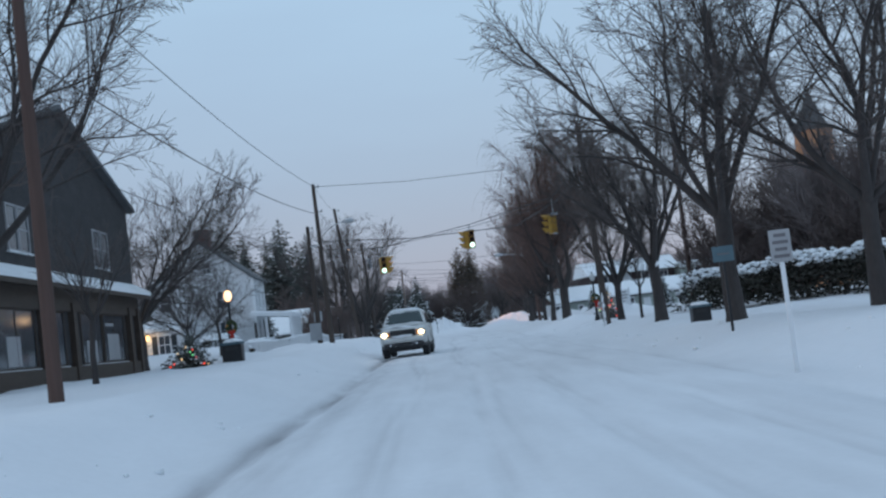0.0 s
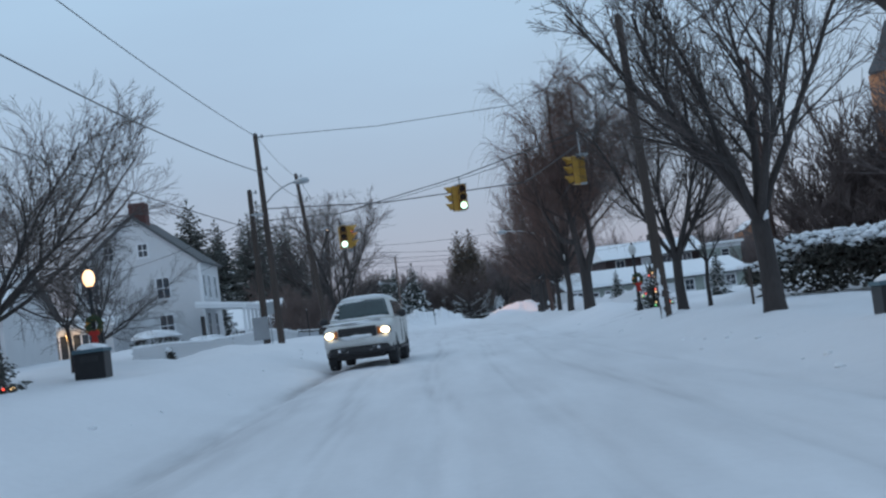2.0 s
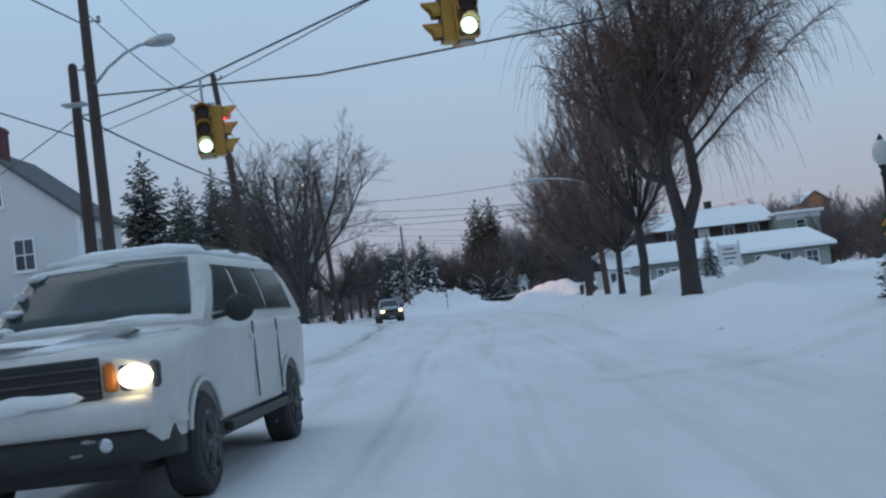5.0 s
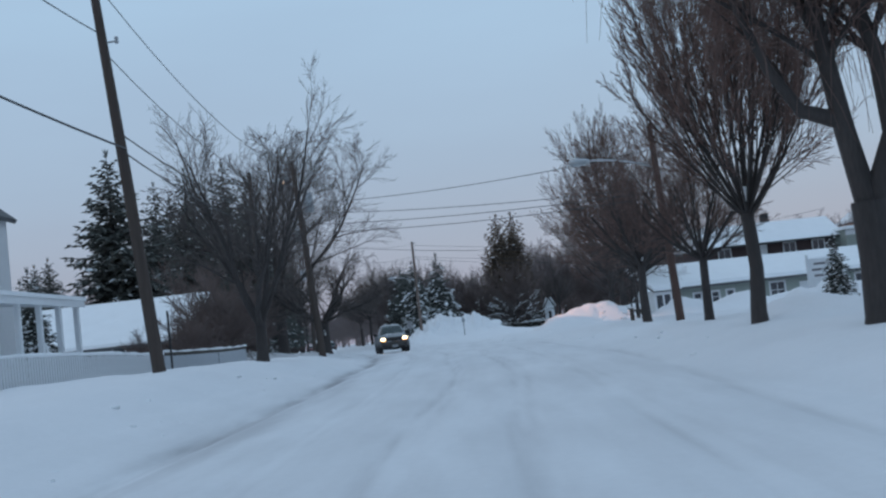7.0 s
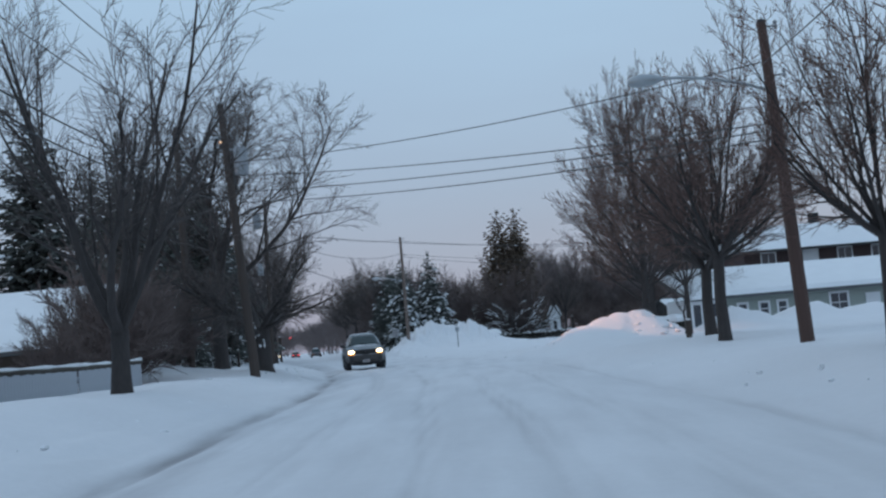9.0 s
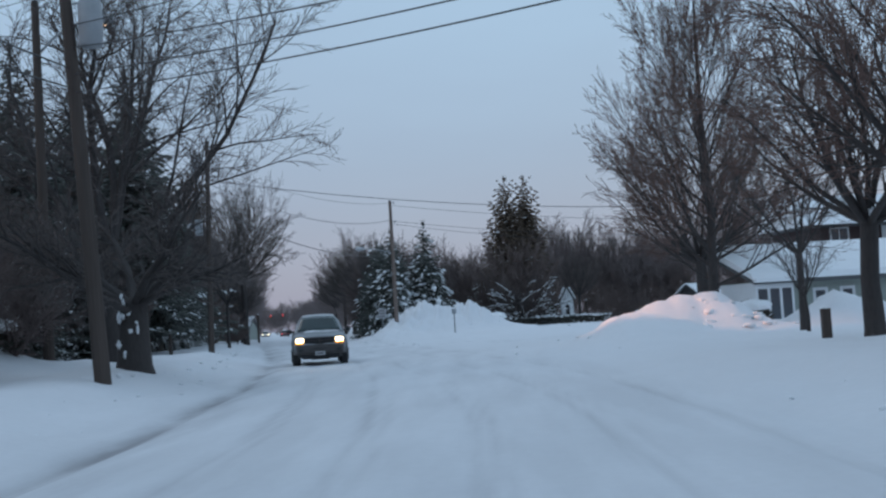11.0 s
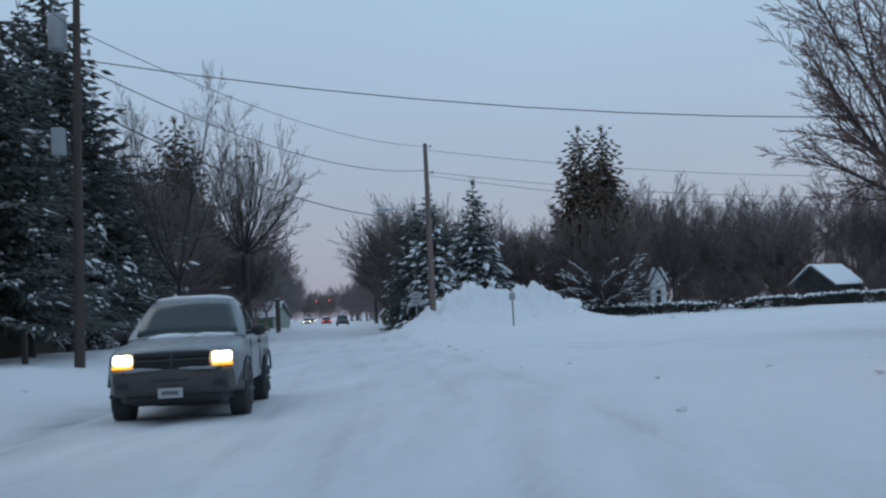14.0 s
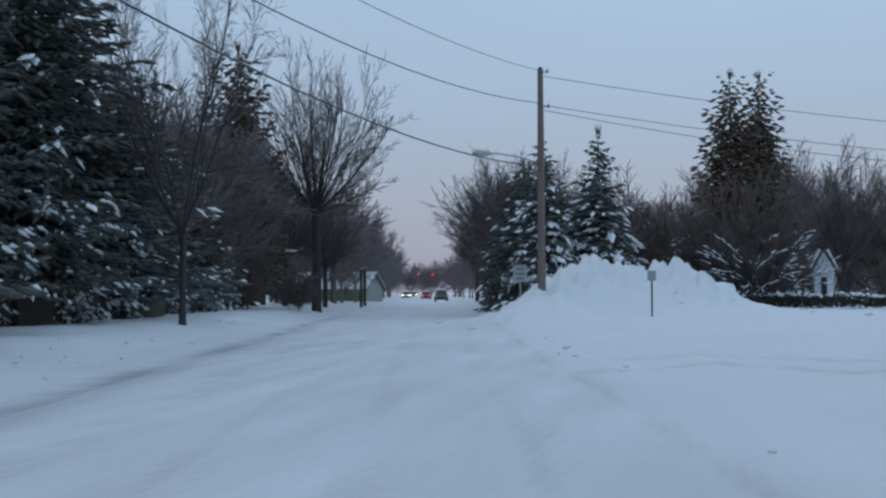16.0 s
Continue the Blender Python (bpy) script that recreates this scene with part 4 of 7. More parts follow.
# ---- buildings ----
def hexa(geo, c, bevel=0.0):
    """A box given by its eight corners: four below, four above, each ring counter-clockwise from above."""
    bm = bmesh.new()
    vs = [bm.verts.new(p) for p in c]
    for f in ((3, 2, 1, 0), (4, 5, 6, 7), (0, 1, 5, 4), (1, 2, 6, 5), (2, 3, 7, 6), (3, 0, 4, 7)):
        bm.faces.new([vs[i] for i in f])
    if bevel:
        bmesh.ops.bevel(bm, geom=bm.edges[:], offset=bevel, segments=3, affect="EDGES", profile=0.5)
    bm.verts.index_update()
    geo.add([v.co[:] for v in bm.verts], [[v.index for v in f.verts] for f in bm.faces])
    bm.free()
    return geo


def panel(geo, quad, u0, u1, v0, v1, off=0.006, thick=0.012):
    """A thin plate on a quad's face (corners: low left, low right, high right, high left as seen from outside)."""
    a, b, c, d = (Vector(p) for p in quad)

    def q(u, v):
        return a.lerp(b, u).lerp(d.lerp(c, u), v)
    n = (b - a).cross(d - a).normalized()
    ps = [q(u0, v0), q(u1, v0), q(u1, v1), q(u0, v1)]
    return geo.add([p + n * (off - thick) for p in ps] + [p + n * off for p in ps], [(3, 2, 1, 0), (4, 5, 6, 7), (0, 1, 5, 4), (1, 2, 6, 5), (2, 3, 7, 6), (3, 0, 4, 7)])


def window(parent, quad_of, u, z, w, h, glass=GLASS, shutters=False, rows=2, cols=2, sill=True, trim=0.09, paint=None):
    """A sash window on an upright wall; quad_of(u, z, out) gives a point of the wall."""
    def slab(geo, u0, z0, u1, z1, o0, o1):
        ps = [quad_of(a, b, o) for o in (o0, o1) for a, b in ((u0, z0), (u1, z0), (u1, z1), (u0, z1))]
        geo.add(ps, [(3, 2, 1, 0), (4, 5, 6, 7), (0, 1, 5, 4), (1, 2, 6, 5), (2, 3, 7, 6), (3, 0, 4, 7)])
        return geo
    win = slab(Geo(), u - w / 2, z - h / 2, u + w / 2, z + h / 2, -0.05, 0.012).make("window", glass, parent)
    fr = Geo()
    for a0, b0, a1, b1 in ((-w / 2 - trim, -h / 2 - trim, -w / 2, h / 2 + trim), (w / 2, -h / 2 - trim, w / 2 + trim, h / 2 + trim), (-w / 2, h / 2, w / 2, h / 2 + trim), (-w / 2, -h / 2 - trim, w / 2, -h / 2)):
        slab(fr, u + a0, z + b0, u + a1, z + b1, -0.03, 0.05)
    for k in range(1, rows):
        zz = z - h / 2 + h * k / rows
        slab(fr, u - w / 2, zz - 0.025, u + w / 2, zz + 0.025, -0.01, 0.035)
    for k in range(1, cols):
        uu = u - w / 2 + w * k / cols
        slab(fr, uu - 0.02, z - h / 2, uu + 0.02, z + h / 2, -0.01, 0.03)
    fr.make("frame", paint or WHITE, win)
    if sill:
        slab(Geo(), u - w / 2 - 0.14, z - h / 2 - trim - 0.05, u + w / 2 + 0.14, z - h / 2 - trim, -0.02, 0.11).make("sill", WHITE, win)
    if shutters:
        for s in (-1, 1):
            c = u + s * (w / 2 + trim + 0.22)
            slab(Geo(), c - 0.2, z - h / 2 - 0.05, c + 0.2, z + h / 2 + 0.05, -0.01, 0.06).make("shutter", SHUTTER, win, "dark louvred shutter")
    return win


def facing_south(y):
    return lambda u, z, o: (u, y - o, z)


def facing_east(x):
    return lambda u, z, o: (x + o, u, z)


def gable_house(name, label, x0, x1, y0, y1, z0, eave, ridge, wall, ridge_along="y", over=0.3, snow=0.16, roof=ROOF, bare=()):
    """Walls with gables, two roof slabs and snow on them; returns the thing."""
    h = thing(name, label, "house")
    g = Geo()
    if ridge_along == "y":
        xm = (x0 + x1) / 2
        g.prism([(x0, z0), (x1, z0), (x1, eave), (xm, ridge), (x0, eave)], "y", y0, y1)
        run = [((x0, eave), (xm, ridge)), ((x1, eave), (xm, ridge))]
        axis, a, b = "y", y0 - over, y1 + over
    else:
        ym = (y0 + y1) / 2
        g.prism([(y0, z0), (y1, z0), (y1, eave), (ym, ridge), (y0, eave)], "x", x0, x1)
        run = [((y0, eave), (ym, ridge)), ((y1, eave), (ym, ridge))]
        axis, a, b = "x", x0 - over, x1 + over
    g.make("wall", wall, h)
    for k, ((p, q), (r, s)) in enumerate(run):
        d = Vector((r - p, s - q)).normalized()
        n = Vector((-d.y, d.x)) if d.x > 0 else Vector((d.y, -d.x))
        lo, hi = Vector((p, q)) - d * over, Vector((r, s))
        rp = [lo + n * 0.01, hi + n * 0.01, hi + n * 0.16, lo + n * 0.16]
        slab = Geo().prism([tuple(v) for v in rp], axis, a, b).make("roof", roof, h)
        if k not in bare:
            sp = [lo + n * 0.16 + d * 0.02, hi + n * 0.16, hi + n * (0.17 + snow), lo + n * (0.16 + snow * 0.55) + d * 0.12, lo + n * 0.19]
            Geo().prism([tuple(v) for v in sp], axis, a + 0.03, b - 0.03).make("roof_snow", SNOW, slab, "thick blanket of snow")
    return h


# dark shingled shop with a gable to the street
def shop():
    zb = 0.8
    s = thing("shop_building", "dark brown shingled shop with snowy awning and display windows", "shop")
    g = Geo().prism([(32.9, zb), (51.3, zb), (51.3, 8.1), (42.1, 10.75), (32.9, 8.1)], "x", -24.0, -12.4)
    g.make("wall", SHINGLE, s)
    for p, q in (((32.9, 8.1), (42.1, 10.75)), ((51.3, 8.1), (42.1, 10.75))):
        d = Vector((q[0] - p[0], q[1] - p[1])).normalized()
        n = Vector((-d.y, d.x)) if d.x > 0 else Vector((d.y, -d.x))
        lo, hi = Vector(p) - d * 0.35, Vector(q)
        r = Geo().prism([tuple(lo), tuple(hi), tuple(hi + n * 0.16), tuple(lo + n * 0.16)], "x", -24.3, -12.1).make("roof", ROOF, s)
        Geo().prism([tuple(lo + n * 0.16), tuple(hi + n * 0.16), tuple(hi + n * 0.36), tuple(lo + n * 0.27)], "x", -24.25, -12.14).make("roof_snow", SNOW, r)
    E = facing_east(-12.4)
    for y in (36.8, 37.85, 46.15, 47.25):
        window(s, E, y, 6.1, 0.85, 1.35, GLASS, rows=2, cols=1, trim=0.06, paint=SIGNWHITE)
    # pent awning along the shop front with snow on it
    a = Geo().prism([(-12.4, 4.5), (-11.75, 4.25), (-11.75, 4.4), (-12.4, 4.75)], "y", 32.9, 51.5).make("awning", BROWN, s)
    Geo().prism([(-12.39, 4.75), (-11.73, 4.4), (-11.73, 4.56), (-12.39, 4.95)], "y", 32.95, 51.5).make("awning_snow", SNOW, a)
    # boarded shop front with bays
    Geo().box(-12.4, 32.9, 3.6, -12.28, 51.3, 4.5).make("fascia", BROWN, s)
    Geo().box(-12.4, 32.9, zb, -12.26, 51.3, 1.72).make("stall_riser", BROWN, s)
    for y0, y1 in ((34.6, 38.0), (39.3, 41.0), (43.0, 45.6), (45.9, 48.9)):
        w = (y1 - y0)
        window(s, E, (y0 + y1) / 2, 2.68, w, 1.75, SHOPGLASS if y0 != 39.3 else GLASS, rows=1, cols=2, trim=0.06, paint=BROWN)
    for y in (33.2, 38.6, 41.9, 49.6, 51.0):
        Geo().box(-12.4, y - 0.2, zb, -12.2, y + 0.2, 3.9).make("pilaster", BROWN, s)
    for y, z, w, h in ((36.0, 2.3, 1.2, 0.9), (44.2, 2.2, 1.3, 0.8), (47.2, 2.35, 1.6, 1.0), (46.8, 3.2, 1.2, 0.12)):
        Geo().box(-12.37, y - w / 2, z - h / 2, -12.3805, y + w / 2, z + h / 2).make("notice", SIGNWHITE, s, "pale notice behind the glass")
    # porch corner bracket
    Geo().tube([(-11.85, 51.3, 4.25), (-12.35, 51.3, 3.1)], 0.06, 6).make("bracket", BROWN, s)


shop()


# white gabled house with a brick chimney, side porch and shutters
def white_house():
    h = gable_house("white_house", "white clapboard house with brick chimney and columned porch", -20.7, -13.1, 91.0, 97.2, 1.2, 7.25, 10.35, CLAPBOARD, "y", 0.25, bare=(1,))
    S, E = facing_south(91.0), facing_east(-13.1)
    for x, z, w, hh, sh in ((-18.5, 8.3, 0.55, 0.75, False), (-16.4, 8.3, 0.55, 0.75, False), (-15.4, 5.85, 0.75, 1.2, False), (-19.7, 6.0, 0.8, 1.2, False), (-15.4, 3.55, 0.8, 1.25, False)):
        window(h, S, x, z, w, hh, GLASS, sh)
    for y in (91.9, 93.6, 95.6):
        window(h, E, y, 5.75, 0.7, 1.35, GLASS)
    for y in (92.4, 94.8):
        window(h, E, y, 3.3, 0.8, 1.5, GLASS)
    c = Geo().box(-17.1, 91.4, 9.2, -16.1, 92.5, 11.3, 0.02)
    c.box(-17.14, 91.36, 11.1, -16.06, 92.54, 11.22)
    ch = c.make("chimney", BRICK, h)
    Geo().blob((-16.62, 92.05, 11.26), (0.42, 0.42, 0.08), 8, 5).make("chimney_snow", SNOW, ch)
    # corner boards
    for x in (-20.7, -13.1):
        Geo().box(x - 0.09, 90.96, 1.2, x + 0.09, 91.1, 7.2).make("corner_board", WHITE, h)
    # columned porch on the street side
    pr = Geo().prism([(-13.08, 4.3), (-10.1, 3.95), (-10.1, 4.15), (-13.08, 4.5)], "y", 88.2, 95.2).make("porch_roof", WHITE, h)
    Geo().prism([(-13.05, 4.5), (-10.05, 4.15), (-10.05, 4.27), (-13.05, 4.67)], "y", 88.15, 95.25).make("porch_snow", SNOW, pr)
    Geo().box(-13.08, 88.4, 1.2, -10.2, 95.0, 1.85).make("porch_floor", WHITE, h)
    for y in (88.5, 90.1, 91.7, 93.3, 94.9):
        Geo().box(-10.37, y - 0.08, 1.85, -10.21, y + 0.08, 4.0, 0.02).make("porch_column", WHITE, h)
    rail = Geo().box(-10.33, 88.5, 2.55, -10.25, 94.9, 2.61).make("porch_railing", WHITE, h)
    for k in range(26):
        Geo().box(-10.31, 88.7 + k * 0.24, 1.85, -10.27, 88.74 + k * 0.24, 2.55).make("baluster", WHITE, rail)
    Geo().box(-13.1, 89.6, 1.85, -13.02, 90.5, 3.8).make("door", CARBLACK, h, "dark front door")
    # lit lamp beside the wing's door
    lampbox = Geo().box(-20.85, 88.5, 3.4, -20.65, 88.72, 3.75, 0.02).make("wall_lamp", BULB_WARM, h, "lit warm wall lamp")
    Geo().box(-20.89, 88.46, 3.75, -20.61, 88.78, 3.81, 0.01).make("lamp_cap", BLACK, lampbox)
    # low lean-to on the other side
    lt = Geo().box(-25.5, 88.8, 1.2, -18.2, 93.5, 4.0).make("side_wing", CLAPBOARD, h)
    Geo().prism([(88.4, 3.95), (93.6, 4.7), (93.6, 4.95), (88.4, 4.2)], "x", -25.8, -17.9).make("wing_snow", SNOW, lt, "rounded snow on the low roof")
    W = facing_south(88.8)
    for x in (-19.6, -21.8, -24.0):
        window(h, W, x, 2.95, 0.8, 1.3, GLASS, True)


white_house()

far_house = gable_house("cottage", "pale cottage with a snowy roof behind bare trees", -29.0, -20.0, 76.0, 84.0, 1.0, 4.6, 7.0, CLAPBOARD, "x")
for x in (-27.0, -24.5, -22.0):
    window(far_house, facing_south(76.0), x, 3.0, 0.9, 1.2, WARM_GLASS if x == -22.0 else GLASS)
Geo().box(-25.2, 79.4, 6.5, -24.3, 80.3, 8.1).make("chimney", BRICK, far_house)

garage = gable_house("ranch_house", "low house with a broad unbroken snow roof", -29.0, -12.6, 117.0, 127.0, 1.4, 3.1, 5.1, BROWN, "x", 0.5, 0.3)
for x in (-16.0, -19.5, -23.0):
    window(garage, facing_south(117.0), x, 2.6, 1.2, 0.9, GLASS)

# long low building with a sage wall, and the higher block behind it
def long_building():
    b = thing("long_low_building", "long low sage-grey building under a deep snow roof", "building", pose(15.0, 146.0, 0, 0, 0, 14))
    zb = 0.9
    Geo().box(0, 0, zb, 21, 3.6, 3.25).make("wall", GREENGREY, b)
    rf = Geo().prism([(-0.7, 3.12), (4.0, 4.65), (4.0, 4.85), (-0.7, 3.3)], "x", -0.45, 21.4).make("roof", ROOF, b)
    Geo().prism([(-0.75, 3.3), (4.0, 4.85), (4.0, 5.2), (-0.6, 3.6)], "x", -0.5, 21.4).make("roof_snow", SNOW, rf, "deep rounded snow")
    S = facing_south(0.0)
    for x, w in ((3.2, 0.5), (4.6, 0.5), (5.8, 0.5), (9.6, 1.1), (14.2, 1.0), (16.6, 1.0), (19.2, 1.1)):
        window(b, S, x, 2.35, w, 1.1 if w > 0.6 else 0.7, GLASS, rows=2, cols=1 if w < 0.6 else 2, trim=0.14)
    Geo().box(11.4, -0.05, zb, 12.4, 0.02, 2.8).make("door", WHITE, b, "white door")
    # glazed bay at the corner
    bay = Geo().box(-0.35, -0.6, zb, 1.55, 3.0, 3.2).make("bay", WHITE, b, "white glazed corner bay")
    for x in (0.0, 0.6, 1.2):
        panel(Geo(), [(x - 0.23, -0.6, 1.5), (x + 0.23, -0.6, 1.5), (x + 0.23, -0.6, 2.9), (x - 0.23, -0.6, 2.9)], 0, 1, 0, 1).make("pane", GLASS, bay)
    Geo().prism([(-0.98, 3.2), (-0.6, 3.2), (-0.6, 3.4), (-0.98, 3.36)], "x", -0.45, 1.65).make("bay_snow", SNOW, bay)


def back_block():
    b = thing("back_building", "higher building with a dark red window band under a snow roof", "building", pose(23.0, 160.0, -0.95, 0, 0, 10))
    Geo().box(-1.6, 0, 1, 10.2, 5, 7.4).make("wall", DARKBAND, b)
    Geo().box(-1.65, -0.03, 5.2, 10.2, 0.0, 6.2).make("sill_band", GREENGREY, b, "pale band below the windows")
    rf = Geo().prism([(-1.0, 7.3), (6.0, 7.3), (4.0, 9.0), (2.2, 9.0)], "x", -2.2, 10.6).make("roof", ROOF, b)
    Geo().prism([(-1.05, 7.42), (6.05, 7.42), (4.0, 9.3), (2.2, 9.3)], "x", -2.25, 10.65).make("roof_snow", SNOW, rf, "smooth deep snow")
    for x in (0.2, 3.4, 6.0, 8.6):
        window(b, facing_south(0.0), x, 6.8, 1.0, 0.8, WHITE if x == 3.4 else GLASS, rows=1, cols=2, sill=False)
    Geo().box(5.2, 3, 9.1, 5.8, 3.6, 10.1).make("chimney", BLACK, b)
    w = Geo().box(10.2, -2.0, 1, 14.6, 4, 7.7).make("wing", GREENGREY, b, "flat-roofed sage-grey wing")
    Geo().box(9.9, -2.4, 7.7, 15.0, 4.2, 8.0, 0.06).make("wing_snow", SNOW, w)
    Geo().box(10.15, -2.06, 7.25, 14.7, -1.98, 7.68).make("fascia", WHITE, w)
    window(b, facing_south(-2.0), 12.6, 6.6, 0.9, 0.9, GLASS, rows=2, cols=1)


long_building()
back_block()
north_house = gable_house("grey_house", "small grey house with a snowy roof past the crossing", 21.3, 26.3, 206.0, 210.4, 1.0, 3.3, 5.0, SHINGLE, "x")
for y in (207.4, 209.0):
    window(north_house, lambda u, z, o: (21.3 - o, -u, z), -y, 2.7, 0.8, 1.0, GLASS, paint=BROWN)
north_house.matrix_world = Matrix.Translation((23.8, 208.2, 0)) @ Matrix.Rotation(radians(48), 4, "Z") @ Matrix.Scale(0.8, 4) @ Matrix.Translation((-23.8, -208.2, 0.45))
roadside = gable_house("roadside_shop", "low shop with a green panel along the street", -42.0, -31.5, 266.0, 276.0, 1.0, 2.8, 4.6, GREENGREY, "x", 0.4)
Geo().box(-38.0, 265.85, 1.1, -31.7, 265.98, 2.5).make("panel", GREENSIGN, roadside, "green painted front panel")
# church steeple above the roofs, low sun painted into its tower's orange
steeple = thing("church_steeple", "square tan steeple tinted sunlit orange, with a brown pointed spire", "steeple", Matrix.Translation((28.6, 85.5, 0.8)) @ Matrix.Rotation(radians(20), 4, "Z"))
Geo().box(-0.95, -0.95, 0, 0.95, 0.95, 11.7, 0.02).make("tower", SUNLIT_ORANGE, steeple)
Geo().lathe([(1.75, 11.7), (1.7, 11.8), (0.85, 13.0), (0.04, 14.7)], 4).make("spire", ROOF, steeple)
for z in (7.0, 9.9):
    Geo().box(-0.45, -0.99, z, 0.45, -0.94, z + 1.3).make("louvre", SHUTTER, steeple, "dark louvred opening")
Geo().box(-1.08, -1.08, 9.2, 1.08, 1.08, 9.42, 0.02).make("ledge", SNOW, steeple, "snowy ledge")
# far gable catching low sun, given by its wall colour
sunlit_gable = gable_house("sunlit_orange_house", "tall gabled house behind the trees, tinted sunlit orange", 58.8, 63.2, 238.0, 246.0, 1.0, 11.6, 13.2, SUNLIT_ORANGE, "y")
window(roadside, facing_south(266.0), -39.6, 2.1, 2.0, 1.0, GLASS)


# ---- poles and cables ----
def utility_pole(x, y, top, r=0.15, material=POLE, lean=(0, 0), label="weathered wooden utility pole in the snowbank", base=None):
    z = land(x, y) if base is None else base
    p = thing("utility_pole", label, "pole", Matrix.Translation((x, y, z)), "utility poles")
    h = top - z
    Geo().tube([(0, 0, -0.4), (lean[0] * 0.5, lean[1] * 0.5, h * 0.5), (lean[0], lean[1], h)], [r * 1.12, r * 0.95, r * 0.72], 12).make("shaft", material, p, smooth=False)
    Geo().lathe([(r * 0.74, 0), (r * 0.6, 0.05), (0.02, 0.09)], 10, (lean[0], lean[1], h)).make("cap", BLACK, p)
    for f, s in ((0.985, 0.16), (0.83, 0.2)):
        g = Geo().tube([(lean[0] * f, lean[1] * f, h * f), (lean[0] * f + s + 0.12, lean[1] * f, h * f + 0.02)], 0.022, 6)
        g.lathe([(0.03, -0.04), (0.055, 0), (0.03, 0.05), (0.055, 0.09), (0.02, 0.13)], 8, (lean[0] * f + s + 0.12, lean[1] * f, h * f))
        g.make("insulator", GREY_PAINT, p)
    return p


def light_arm(pole, h0, h1, dx, dy):
    pts = [(dx * 0.05, dy * 0.05, h0)] + [(dx * f, dy * f, h0 + (h1 - h0) * math.sin(f * math.pi / 2)) for f in (0.3, 0.6, 0.85, 1.0)]
    arm = Geo().tube(pts, 0.035, 6).make("lamp_arm", STEEL, pole, smooth=True)
    d = Vector((dx, dy, 0)).normalized()
    e = Vector(pts[-1])
    head = Geo().tube([e - d * 0.05, e + d * 0.12, e + d * 0.4, e + d * 0.62, e + d * 0.68], [0.05, 0.11, 0.15, 0.11, 0.03], 9).make("lamp_head", STEEL, arm, smooth=True)
    return head


pA = utility_pole(-5.8, 69.2, 10.7, 0.14, lean=(-0.12, 0.3))
light_arm(pA, 6.2, 6.9, 1.4, -0.35)
pB = utility_pole(-6.6, 70.5, 8.4, 0.145, base=1.45)
utility_pole(-5.2, 84.9, 10.9, 0.135, lean=(-0.75, 0.1), base=1.75, label="leaning wooden utility pole beside the picket fence")
pD = utility_pole(-5.3, 113.8, 10.6, 0.15, lean=(-0.52, 0.0), base=1.65)
pF = utility_pole(-9.8, 144.0, 11.0, 0.125, base=1.5, lean=(0.25, 0))
pE = utility_pole(8.75, 98.8, 8.1, 0.135, POLE_RED, lean=(-0.25, 0), label="brown wooden pole carrying a street light")
pR = utility_pole(7.2, 50.2, 9.3, 0.14, lean=(-0.2, 0), label="dark wooden utility pole holding the signal span")
pG = utility_pole(-3.65, 177.6, 11.25, 0.15, POLE_TAN, base=2.3, label="tall tan wooden pole behind the snow heap")
utility_pole(12.4, 57.3, 9.0, 0.11, POLE_RED, label="thin reddish wooden pole behind the hedge")
pL = utility_pole(-7.3, 23.3, 10.8, 0.135, POLE_RED, label="brown wooden pole with a grey transformer can")
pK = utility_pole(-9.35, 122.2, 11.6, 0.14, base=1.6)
light_arm(pE, 5.2, 5.75, -2.4, 0.3)
light_arm(pG, 5.2, 5.6, -2.0, -0.4)
Geo().box(-0.6, -0.5, 5.7, -0.1, -0.15, 5.75).make("bracket", STEEL, pA)
for pole, x, z in ((pL, 0.42, 8.9), (pD, 0.05, 7.0), (pF, -0.28, 8.5)):
    t = Geo().lathe([(0.21, -0.45), (0.24, -0.42), (0.24, 0.42), (0.2, 0.48), (0.05, 0.52)], 14, (x, 0, z)).make("transformer", GREY_PAINT, pole, "grey steel transformer can", True)
    Geo().tube([(x - 0.1, 0, z + 0.5), (x - 0.1, 0, z + 0.68)], 0.03, 6).make("bushing", GREY_PAINT, t)
for pole, x0, x1, z0, z1 in ((pF, -0.38, -0.08, 5.3, 6.0), (pB, -0.5, 0.16, 0.35, 1.35)):
    bx = Geo().box(x0, -0.42, z0, x1, -0.14, z1, 0.025).make("meter_box", GREY_PAINT, pole, "grey metal equipment box")
    Geo().box(x0 + 0.04, -0.434, z0 + 0.06, x1 - 0.04, -0.421, z1 - 0.06, 0.004).make("box_door", GREY_PAINT, bx)
# snow plastered on the street side of the signal pole
for k, z in enumerate((0.15, 0.45, 0.8, 1.15)):
    Geo().blob((-0.09, -0.08, z), (0.07, 0.09, 0.22), 8, 6, 0.3, k * 1.9).make("plastered_snow", SNOW, pR, "snow plastered on the wood", True)


def cable(a, b, sag=0.5, r=0.014, label="thin black overhead cable strung between poles"):
    a, b = Vector(a), Vector(b)
    pts = [a.lerp(b, k / 14) - Vector((0, 0, 4 * sag * (k / 14) * (1 - k / 14))) for k in range(15)]
    g = Geo().tube(pts, r, 5)
    return tagged(g.make("cable", WIRE, smooth=True), label, "cable", "overhead cables")


